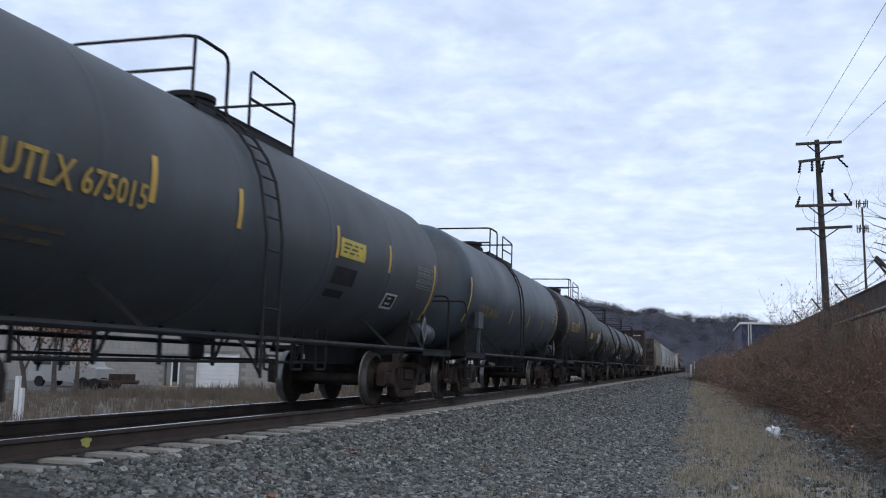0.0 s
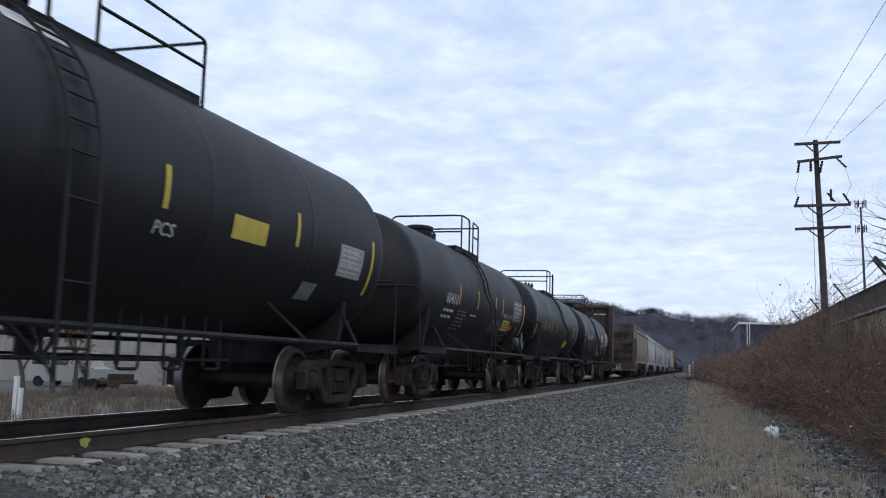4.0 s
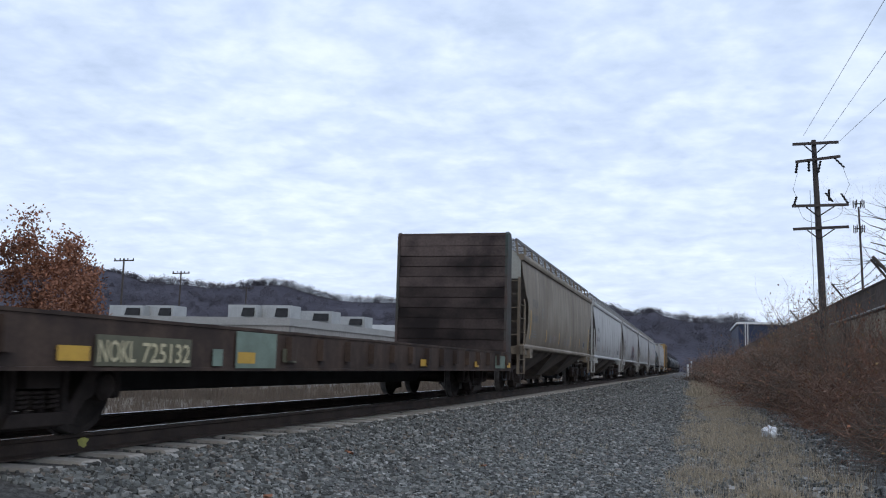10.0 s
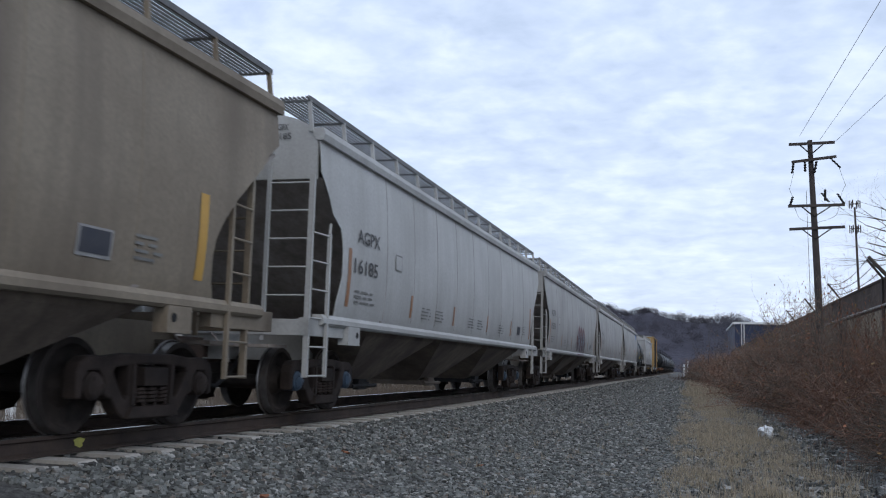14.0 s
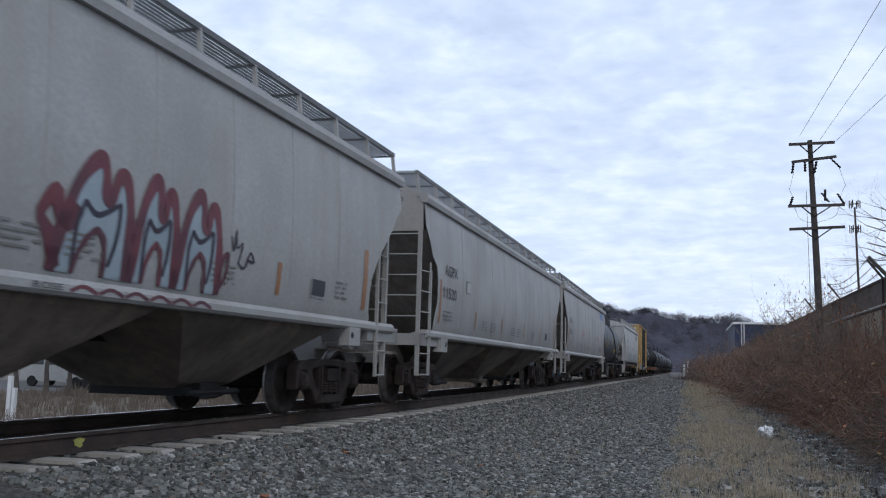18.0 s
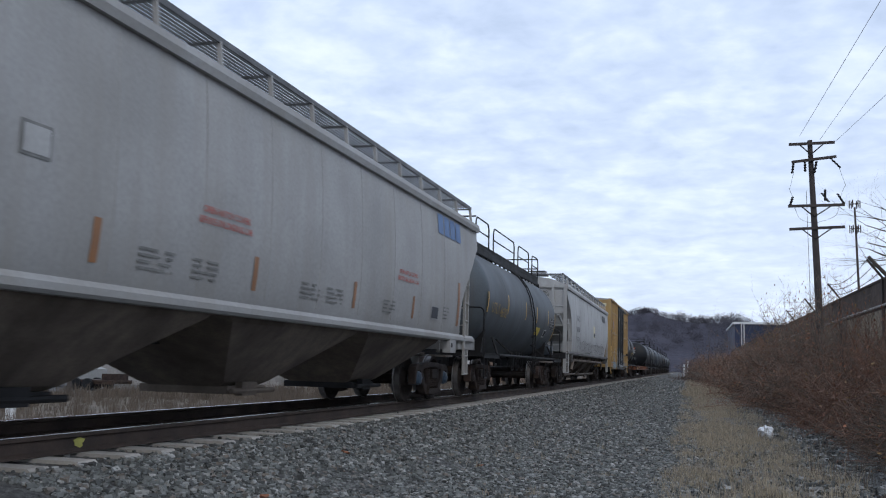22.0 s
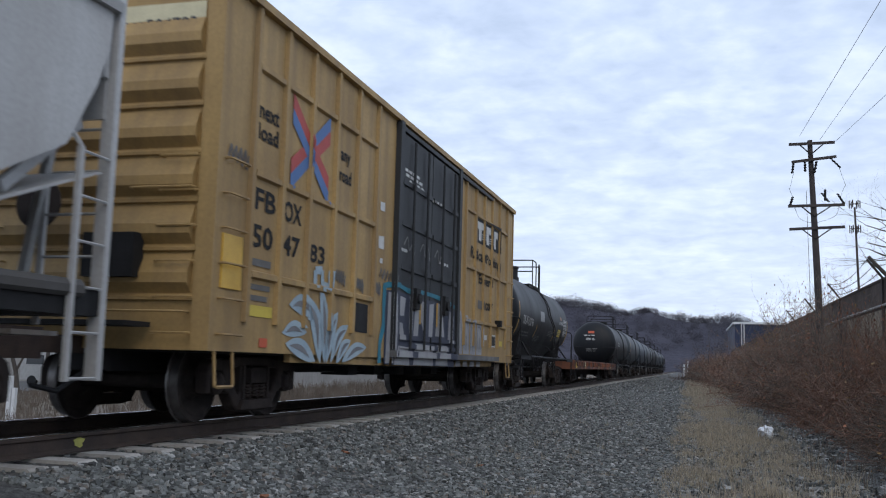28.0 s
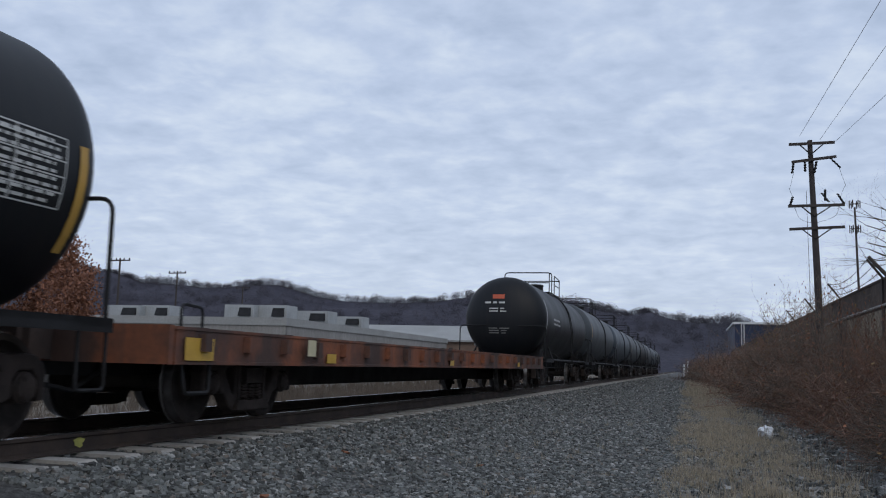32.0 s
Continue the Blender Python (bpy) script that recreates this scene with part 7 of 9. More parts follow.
FADED_INK = surface("worn_black_stencil", (0.085, 0.08, 0.078), (0.15, 0.14, 0.125), 6.0, 60.0, 0.7, 0.6, 0.0, 0.0)
INK_PANEL = surface("blue_black_stencil_paint", (0.03, 0.034, 0.05), (0.055, 0.056, 0.065), 6.0, 60.0, 0.7, 0.6, 0.0, 0.0)
FADED_RED = surface("worn_red_stencil", (0.26, 0.16, 0.13), (0.26, 0.21, 0.17), 6.0, 60.0, 0.7, 0.6, 0.0, 0.0)


def hopper_decals(car, skin, s0, s1, number, letters, ink, stripe, seed, y_text=1.72, z=0.0):
    a = s0 + y_text
    mark(car, skin, letters, a, a + 0.95, 2.3 + z, 2.5 + z, ink)
    written(car, skin, number, a - 0.09, a + 0.88, 1.87 + z, 2.08 + z, ink)
    bars(car, skin, a, a + 0.9, 1.5, 1.72, 3, GREY_INK, seed)
    reflector(car, skin, s0 + 1.47, 1.45, 2.25, stripe, 0.12)
    reflector(car, skin, s1 - 2.12, 1.45, 2.3, stripe, 0.15)
    for d in (4.4, 7.2, 10.2, 12.9):
        reflector(car, skin, s0 + d, 1.45, 1.82, stripe, 0.1)
    for d in (5.0, 5.9, 8.4, 9.2, 11.4):
        bars(car, skin, s0 + d, s0 + d + 0.6, 1.45, 1.68, 4, GREY_INK, seed + int(d * 10), 0.95, 0.4)
    panel(car, skin, "stencil_square", s0 + 3.44, s0 + 3.78, 2.14, 2.4, GREY_INK, "grey stencil square", 0.008)
    panel(car, skin, "stencil_ground", s0 + 3.465, s0 + 3.755, 2.165, 2.375, HOPPER_TAN if ink is FADED_INK else HOPPER_GREY, "", 0.012)
    panel(car, skin, "test_stencil", s1 - 3.95, s1 - 3.5, 1.49, 1.74, LABEL_GREY, "white-edged stencil square", 0.008)
    panel(car, skin, "test_stencil_ground", s1 - 3.92, s1 - 3.53, 1.52, 1.72, INK_PANEL, "", 0.012)
    bars(car, skin, s1 - 3.2, s1 - 2.75, 1.52, 1.78, 4, GREY_INK, seed + 7)


car, skin = hopper_wagon(-23.15, -4.95, "dirty tan covered hopper streaked with grime", HOPPER_TAN, first_truck=2.5, end_text=("TILX", "55047"), end_paint=HOPPER_PANEL)
hopper_decals(car, skin, -22.97, -4.95, "55047", "TILX", FADED_INK, ORANGE, 101, z=0.06)
bars(car, skin, -17.2, -16.4, 1.5, 1.72, 3, FADED_RED, 102, 0.95, 0.5)
bars(car, skin, -11.6, -11.1, 1.5, 1.7, 3, FADED_RED, 103, 0.95, 0.4)
car, skin = hopper_wagon(-4.8, 12.95, "pale grey covered hopper with black lettering", HOPPER_PALE, cap=CAP_BLUE, end_text=("AGPX", "16185"))
hopper_decals(car, skin, -4.72, 12.95, "16185", "AGPX", BLACK_INK, RUST_ORANGE, 111, z=0.06)
car, skin = hopper_wagon(13.3, 31.05, "pale grey covered hopper with sprayed tags", HOPPER_WHITE, end_text=("AGPX", "11579"))
hopper_decals(car, skin, 13.3, 31.05, "11579", "AGPX", BLACK_INK, RUST_ORANGE, 121, z=0.06)
SPRAY_FILL = surface("pale_blue_grey_spray", (0.3, 0.36, 0.4), (0.22, 0.28, 0.32), 3.0, 40.0)
SPRAY_MAROON = surface("maroon_spray", (0.15, 0.035, 0.045), (0.05, 0.03, 0.045), 2.2, 40.0, lo=0.42, hi=0.62)
SPRAY_INK = surface("blue_black_spray", (0.025, 0.027, 0.05), (0.05, 0.03, 0.04), 3.0, 40.0)


def soft_line(pts, n=5):
    """A smooth line through pts."""
    out = []
    for i in range(len(pts) - 1):
        p0, p1, p2, p3 = (Vector(pts[min(max(j, 0), len(pts) - 1)]) for j in (i - 1, i, i + 1, i + 2))
        for k in range(n):
            t = k / n
            out.append(tuple(0.5 * ((2 * p1) + (p2 - p0) * t + (2 * p0 - 5 * p1 + 4 * p2 - p3) * t * t + (3 * p1 - p0 - 3 * p2 + p3) * t ** 3)))
    return out + [tuple(pts[-1])]


def throw_up(car, skin, y0, y1, z0, z1, lean):
    """One horned, arched sprayed letter: pale fill, maroon outline, dark inner lines."""
    def at_uv(pts):
        return [(y0 + (y1 - y0) * (u + lean * (v - 0.5)), z0 + (z1 - z0) * v) for u, v in pts]
    outer = soft_line(at_uv([(0.0, 0.0), (0.02, 0.35), (0.14, 0.75), (0.36, 1.0), (0.47, 0.92), (0.52, 0.72), (0.6, 0.68), (0.68, 0.9), (0.8, 0.86), (0.9, 0.6), (0.96, 0.3), (1.0, 0.0)]))
    inner = soft_line(at_uv([(0.26, 0.0), (0.27, 0.1), (0.3, 0.2), (0.34, 0.28), (0.4, 0.35), (0.45, 0.38), (0.5, 0.39), (0.55, 0.36), (0.6, 0.3), (0.64, 0.2), (0.66, 0.1), (0.68, 0.0)]))
    bm = B()
    rows = [[bm.verts.new(skin(a[0] + (b[0] - a[0]) * k / 3, a[1] + (b[1] - a[1]) * k / 3, 0.01)) for k in range(4)] for a, b in zip(outer, inner)]
    for p, q in zip(rows, rows[1:]):
        for k in range(3):
            bm.faces.new((p[k], p[k + 1], q[k + 1], q[k]))
    part("spray_fill", bm, SPRAY_FILL, car, "pale blue-grey sprayed letter fill")
    strokes(car, skin, "spray_outline", [outer], 0.15, SPRAY_MAROON, "dark maroon sprayed outline", 0.014)
    strokes(car, skin, "spray_line", [inner], 0.07, SPRAY_MAROON, "", 0.014)
    strokes(car, skin, "spray_line", [soft_line(at_uv(q)) for q in ([(0.24, 0.05), (0.2, 0.4), (0.26, 0.62)], [(0.26, 0.62), (0.45, 0.52), (0.74, 0.66)], [(0.74, 0.66), (0.76, 0.4), (0.72, 0.1)])], 0.05, SPRAY_INK, "", 0.016)


for a, b, lean in ((22.42, 23.36, 0.12), (23.38, 24.06, 0.04), (24.08, 24.86, 0.04)):
    throw_up(car, skin, a, b, 1.34, 2.3 if a < 23 else 2.27, lean)
strokes(car, skin, "spray_outline", [soft_line([(22.42, 1.36), (22.3, 1.6), (22.18, 1.76), (22.33, 1.95), (22.38, 1.78), (22.5, 1.72), (22.62, 1.86)])], 0.14, SPRAY_MAROON, "dark maroon sprayed spike", 0.014)
strokes(car, skin, "spray_outline", [soft_line([(24.86, 1.4), (24.98, 1.55), (24.99, 1.76), (24.9, 1.7), (24.84, 1.5)])], 0.07, SPRAY_MAROON, "", 0.014)
strokes(car, skin, "spray_tag", [soft_line(q) for q in ([(25.03, 1.97), (25.1, 1.82), (25.13, 2.05), (25.16, 1.86), (25.28, 1.92), (25.22, 1.7)], [(25.2, 1.72), (25.34, 1.66), (25.42, 1.8)], [(25.4, 1.68), (25.46, 1.84), (25.56, 1.75), (25.42, 1.76)])], 0.03, SPRAY_INK, "black sprayed tag")
sill_face = lambda y, z, o=0.0: Vector((1.561 + o, y - 22.175, z))
strokes(car, sill_face, "spray_outline", [[(22.6 + 0.36 * i, 1.2), (22.72 + 0.36 * i, 1.245), (22.8 + 0.36 * i, 1.245), (22.94 + 0.36 * i, 1.2)] for i in range(6)], 0.045, SPRAY_MAROON, "", 0.004)
written(car, sill_face, "ROSE", 22.17, 22.5, 1.195, 1.245, BLACK_INK)
car, skin = hopper_wagon(31.4, 49.2, "pale grey covered hopper with black lettering", HOPPER_WHITE, end_text=("AGPX", "11520"))
hopper_decals(car, skin, 31.4, 49.2, "11520", "AGPX", BLACK_INK, RUST_ORANGE, 131, z=0.06)
car, skin = hopper_wagon(49.5, 67.4, "pale grey covered hopper with a faded blue emblem", HOPPER_WHITE, cap=CAP_BLUE, end_text=("GACX", "55613"))
hopper_decals(car, skin, 49.5, 67.4, "55613", "GACX", BLACK_INK, RUST_ORANGE, 141, z=0.06)
emblem(car, skin, 4, 63.8, 65.46, 3.1, 3.47, BLUE_INK)
for s in (61.55, 55.5):
    written(car, skin, "OPEN HATCH COVERS", s, s + 0.98, 2.13, 2.2, RED_INK)
    written(car, skin, "BEFORE UNLOADING CAR", s - 0.06, s + 1.04, 2.02, 2.09, RED_INK)

# grey tank wagon with a long crown walkway
car, skin, head = tank_wagon(67.6, 81.5, "blue-grey tank wagon with a long crown walkway", PALE_TANK, 3.677, 1.358, (-4.9, 5.3), 0.45, -0.4, rails="long", plat_z=3.76, ends=(0.88, 0.75), cage=((-4.45, -2.9), (-2.3, 0.75), (1.4, 3.35), (4.0, 5.25)), reservoir=True, brown=True, walk_z=0.97)
written(car, skin, "46502", 70.53, 71.38, 1.93, 2.17, AMBER_INK)
mark(car, skin, "UTLX", 69.50, 70.43, 1.97, 2.23, AMBER_INK)
for s, z in ((69.05, 2.05), (71.53, 2.15), (74.23, 2.14), (76.18, 2.13), (78.48, 2.15)):
    reflector(car, skin, s, z - 0.1, z + 0.4)
reflector(car, skin, 79.98, 1.6, 2.5)
panel(car, skin, "placard", 76.35, 77.12, 1.68, 1.92, LABEL_YELLOW, "yellow warning placard")
panel(car, skin, "repair_patch", 76.2, 76.8, 1.58, 1.67, DARK, "dark patch")
data_plate(car, skin, 78.85, 79.75, 1.98, 2.32, 8, LABEL_GREY, 151, DARK)
panel(car, skin, "test_stencil", 77.95, 78.4, 1.66, 1.9, WHITE, "white-edged stencil square")
panel(car, skin, "test_stencil_ground", 78.0, 78.35, 1.69, 1.87, DARK, "", 0.012)
bars(car, skin, 74.4, 75.1, 2.2, 2.5, 4, DIM_INK, 152)

car, skin = hopper_wagon(81.5, 100.35, "grey covered hopper with black sprayed tags", HOPPER_GREY, top=3.75, outlets=4, pipe=True, bulge=1.56, slope=HOPPER_GREY, sill=GRIMY_SILL, end_text=("GACX", "15030", -0.25, -0.22), tall_posts=True,
                         cut=((1.26, 1.93), (1.4, 1.93), (1.99, 1.86), (2.55, 1.64), (2.94, 1.31), (3.27, 0.86), (3.5, 0.5), (3.75, 0.45)), slope_top=2.2,
                         cut_rear=((1.26, 2.6), (1.6, 2.4), (1.9, 1.9), (2.32, 1.1), (2.9, 0.75), (3.25, 0.6), (3.75, 0.5)))
mark(car, skin, "GACX", 84.95, 85.9, 2.55, 2.76, BLACK_INK)
written(car, skin, "15030", 84.85, 85.82, 2.12, 2.32, BLACK_INK)
bars(car, skin, 84.9, 85.8, 1.75, 1.95, 2, GREY_INK, 161)
strokes(car, skin, "spray_tag", scribble(8, 85.2, 97.0, 1.3, 1.9, 30, 1.6), 0.03, BLACK_INK, "black sprayed looping tags")
panel(car, skin, "emblem", 91.5, 92.3, 2.08, 2.62, LABEL_CREAM, "faded cream emblem")
panel(car, skin, "emblem_bar", 91.6, 92.2, 2.12, 2.3, BLACK_INK, "", 0.012)
emblem(car, skin, 4, 96.2, 98.0, 3.05, 3.38, BLACK_INK)


# ---- box wagon ----
def box_wagon(s0, s1):
    L, C = s1 - s0, (s0 + s1) / 2
    car = thing("box_wagon", "weathered yellow box wagon with a black plug door and sprayed paint", "box wagon", "box wagons")
    f, e = 101.55 - C, 116.6 - C       # ends of the body
    zb, zt, hw = 0.78, 4.62, 1.52
    d0, d1 = 107.2 - C, 111.0 - C

    def skin(s, z, off=0.0):
        return Vector((1.545 + off, s - C, z))
    bm = B()
    box(bm, -hw, hw, f + 0.05, e - 0.05, zb + 0.1, zt)
    part("body_shell", bm, BOX_YELLOW, car)
    for sx in (-1, 1):
        for a, b in ((f, d0), (d1, e)):
            bm = B()
            box(bm, *sorted((sx * hw, sx * 1.54)), a + 0.02, b - 0.02, zb, zt - 0.02)
            part("side_panel", bm, BOX_YELLOW, car)
            ys = [y - C for y in (102.24, 103.0, 103.78, 104.6, 105.4, 106.22)] if a < 0 else [y - C for y in (111.68, 112.55, 113.36, 114.16, 114.96, 115.85)]
            for y in ys:
                bm = B()
                prism(bm, [(sx * 1.54, y - 0.05), (sx * 1.59, y - 0.04), (sx * 1.59, y + 0.04), (sx * 1.54, y + 0.05)], zb + 0.32, zt - 0.06, "z")
                part("side_post", bm, BOX_YELLOW, car)
            for z in (3.92, 2.73, 1.62):
                for ya, yb in zip(ys, ys[1:]):
                    bm = B()
                    prism(bm, [(sx * 1.54, z - 0.05), (sx * 1.585, z - 0.03), (sx * 1.585, z + 0.03), (sx * 1.54, z + 0.05)], ya + 0.06, yb - 0.06, "y")
                    part("side_rib", bm, BOX_YELLOW, car)
        bm = B()
        prism(bm, [(sx * 1.46, zt - 0.06), (sx * 1.62, zt - 0.06), (sx * 1.62, zt + 0.03), (sx * 1.46, zt + 0.06)], f - 0.02, e + 0.02, "y")
        part("roof_chord", bm, BOX_YELLOW, car)
        # plug door in two leaves, slightly proud, with rods and rails
        dm = (d0 + d1) / 2
        for a, b in ((d0 + 0.12, dm - 0.02), (dm + 0.02, d1 - 0.12)):
            bm = B()
            box(bm, *sorted((sx * 1.5, sx * 1.585)), a, b, zb + 0.1, zt - 0.2)
            door = part("plug_door", bm, DOOR_BLACK, car, "black plug door leaf with locking rods")
            for z in (0.98, 1.12, 2.24, 2.95, 3.62):
                bm = B()
                box(bm, *sorted((sx * 1.585, sx * 1.615)), a + 0.04, b - 0.04, z - 0.04, z + 0.04)
                part("door_rib", bm, DOOR_BLACK, door)
            for y in (a + 0.55, b - 0.42):
                bm = B()
                tube(bm, [(sx * 1.64, y, zb + 0.15), (sx * 1.64, y, zt - 0.25)], 0.025, 6)
                part("locking_rod", bm, DOOR_BLACK, door)
            bm = B()
            box(bm, *sorted((sx * 1.6, sx * 1.66)), (a + b) / 2 - 0.12, (a + b) / 2 + 0.12, 1.6, 1.95)
            lathe(bm, [(sx * 1.66, 0.09), (sx * 1.7, 0.09)], "x", 12, (0, (a + b) / 2, 1.78))
            part("lock_gear", bm, DARK, door)
        for y in (d0, d1):
            bm = B()
            box(bm, *sorted((sx * 1.5, sx * 1.63)), y - 0.09, y + 0.09, zb, zt - 0.05)
            part("door_post", bm, DOOR_BLACK, car)
        bm = B()
        box(bm, *sorted((sx * 1.5, sx * 1.66)), d0 - 0.1, e - 1.9, zb + 0.02, zb + 0.12)
        part("door_track", bm, TRACK_GREY, car, "grey steel door track")
        bm = B()
        box(bm, *sorted((sx * 1.5, sx * 1.61)), d0 - 0.1, d1 + 3.0, zt - 0.17, zt - 0.1)
        part("upper_track", bm, DOOR_BLACK, car)
        bm = B()
        prism(bm, [(f + 0.0, zb + 0.02), (f + 2.0, zb + 0.02), (f + 2.0, zb - 0.1), (f + 6, zb - 0.12), (e - 6, zb - 0.12), (e - 2.0, zb - 0.1), (e - 2.0, zb + 0.02), (e, zb + 0.02), (e, zb + 0.3), (f, zb + 0.3)], *sorted((sx * 1.42, sx * 1.5)))
        part("side_sill", bm, BOX_YELLOW, car)
    # roof and ribbed ends
    bm = B()
    prism(bm, [(-1.58, zt - 0.02), (1.58, zt - 0.02), (1.58, zt + 0.03), (0, zt + 0.14), (-1.58, zt + 0.03)], f, e, "y")
    part("roof", bm, UNIT_GREY, car, "dull galvanised roof")
    for k, y in ((-1, f), (1, e)):
        bm = B()
        box(bm, -hw, hw, *sorted((y + k * -0.06, y + k * 0.0)), zb, zt - 0.02)
        part("end_wall", bm, BOX_YELLOW, car)
        for i in range(6):
            z = 1.35 + 0.5 * i
            bm = B()
            prism(bm, [(y, z), (y + k * 0.09, z + 0.1), (y + k * 0.09, z + 0.2), (y, z + 0.4)], -1.3, 1.3)
            part("end_corrugation", bm, BOX_YELLOW, car)
        for sx in (-1, 1):
            bm = B()
            box(bm, *sorted((sx * 1.36, sx * 1.56)), *sorted((y, y + k * 0.06)), zb, zt)
            part("corner_post", bm, BOX_YELLOW, car)
            for i in range(6):
                z = 0.95 + 0.36 * i
                bm = B()
                tube(bm, rounded([(sx * 1.54, y - k * 0.12, z), (sx * 1.62, y - k * 0.12, z), (sx * 1.62, y - k * 0.55, z), (sx * 1.54, y - k * 0.55, z)], 0.03, 2), 0.013, 5)
                part("grab_iron", bm, BOX_YELLOW, car)
            bm = B()
            tube(bm, rounded([(sx * 1.52, y - k * 0.14, zb), (sx * 1.55, y - k * 0.14, 0.42), (sx * 1.55, y - k * 0.52, 0.42), (sx * 1.52, y - k * 0.52, zb)], 0.04), 0.017, 5)
            part("stirrup_step", bm, BOX_YELLOW, car)
            for i in range(6):
                z = 0.95 + 0.36 * i
                bm = B()
                tube(bm, rounded([(sx * 1.35, y, z), (sx * 1.35, y + k * 0.1, z), (sx * 0.92, y + k * 0.1, z), (sx * 0.92, y, z)], 0.03, 2), 0.013, 5)
                part("grab_iron", bm, BOX_YELLOW, car)
        bm = B()
        box(bm, -0.9, 0.9, *sorted((y + k * 0.05, y + k * 0.5)), 1.0, 1.05)
        part("crossover_board", bm, DARK, car)
        bm = B()
        for i in range(6):
            z = 1.33 + 0.5 * i
            prism(bm, [(y + k * 0.005, z + 0.01), (y + k * 0.035, z - 0.02), (y + k * 0.035, z - 0.05), (y + k * 0.005, z - 0.06)], -1.34, 1.34)
        part("corrugation_lip", bm, BOX_YELLOW, car)
    bm = B()
    box(bm, 0.15, 0.75, f - 0.2, f - 0.02, 1.5, 1.95)
    part("brake_housing", bm, DARK, car, "grimy hand brake housing")
    bm = B()
    lathe(bm, [(-0.03, 0.05), (-0.01, 0.27), (0.01, 0.27), (0.03, 0.05)], "y", 20, (-0.35, f - 0.28, 2.25))
    part("brake_wheel", bm, CAST, car, "hand brake wheel")
    bm = B()
    tube(bm, rounded([(0.6, f - 0.02, 2.42), (0.6, f - 0.12, 2.42), (1.32, f - 0.12, 2.42), (1.32, f - 0.02, 2.42)], 0.04, 2), 0.014, 5)
    tube(bm, rounded([(-0.4, f - 0.02, 1.16), (-0.4, f - 0.14, 1.16), (1.3, f - 0.14, 1.16), (1.3, f - 0.02, 1.16)], 0.04, 2), 0.014, 5)
    part("end_grab", bm, BOX_YELLOW, car)
    bm = B()
    box(bm, 1.48, 1.56, f + 0.14, f + 0.56, 1.42, 1.98)
    part("stencil_plate", bm, YELLOW, car, "yellow plate behind the corner ladder")
    bm = B()
    box(bm, -1.4, 1.4, f + 0.1, e - 0.1, zb - 0.02, zb + 0.12)
    box(bm, -0.3, 0.3, f + 0.2, e - 0.2, 0.55, zb)
    part("underframe", bm, DARK, car)
    bm = B()
    for y in (-2.2, -1.0, 0.2, 1.3, 2.4):
        box(bm, 0.5, 0.95, y - 0.2, y + 0.2, 0.5, 0.76)
    tube(bm, [(0.7, -3.8, 0.56), (0.7, 3.8, 0.56)], 0.022, 6)
    tube(bm, [(0.95, -3.8, 0.66), (0.95, 3.2, 0.64)], 0.018, 6)
    part("brake_gear", bm, DARK, car, "brake gear under the floor")
    for y in (103.53 - C, 115.1 - C):
        truck(car, y)
    coupler(car, L)
    # writing and sprayed paint lie on the sheet and run over the posts, ribs and door rails
    raised = [(y - 0.04, y + 0.04, 1.1, 4.56, 1.592) for y in (102.24, 103.0, 103.78, 104.6, 105.4, 106.22, 111.68, 112.55, 113.36, 114.16, 114.96, 115.85)]
    raised += [(a, b, z - 0.03, z + 0.03, 1.587) for z in (3.92, 2.73, 1.62) for a, b in ((102.24, 106.22), (111.68, 115.85))]
    raised += [(107.1, 107.29, 0.78, 4.5, 1.632), (110.91, 111.09, 0.78, 4.5, 1.632)]
    raised += [(a, b, z - 0.04, z + 0.04, 1.617) for z in (0.98, 1.12, 2.24, 2.95, 3.62) for a, b in ((107.36, 109.04), (109.16, 110.84))]
    raised += [(107.1, 114.7, 0.8, 0.9, 1.662)]

    def drape(name, verts, faces, material, label="", off=0.006):
        """A flat shape in s and z laid over the relief of the side."""
        s_lo, s_hi = min(v[0] for v in verts), max(v[0] for v in verts)
        out = B()
        for lo, hi, z_lo, z_hi, level in [(101.0, 107.1, 0, 5, 1.543), (107.1, 111.09, 0, 5, 1.588), (111.09, 117.0, 0, 5, 1.543)] + raised:
            if hi < s_lo or lo > s_hi:
                continue
            bm = B()
            vs = [bm.verts.new((0, v[0], v[1])) for v in verts]
            for q in faces:
                bm.faces.new([vs[i] for i in q])
            for co, no in (((0, lo, 0), (0, -1, 0)), ((0, hi, 0), (0, 1, 0)), ((0, 0, z_lo), (0, 0, -1)), ((0, 0, z_hi), (0, 0, 1))):
                bmesh.ops.bisect_plane(bm, geom=bm.verts[:] + bm.edges[:] + bm.faces[:], dist=1e-5, plane_co=co, plane_no=no, clear_outer=True)
            where = {v: out.verts.new((level + off, v.co.y - C, v.co.z)) for v in bm.verts}
            for q in bm.faces:
                out.faces.new([where[v] for v in q.verts])
            bm.free()
        return part(name, out, material, car, label)

    def text(body, s0_, s1_, z0_, z1_, ink=DEEP_INK, off=0.006):
        vs, fs = glyphs(body, 0.024)
        return drape("lettering", [(s0_ + u * (s1_ - s0_), z0_ + w * (z1_ - z0_)) for u, w in vs], fs, ink, "", off)

    def field(name, pts, material, label="", off=0.006):
        return drape(name, pts, [tuple(range(len(pts)))], material, label, off)

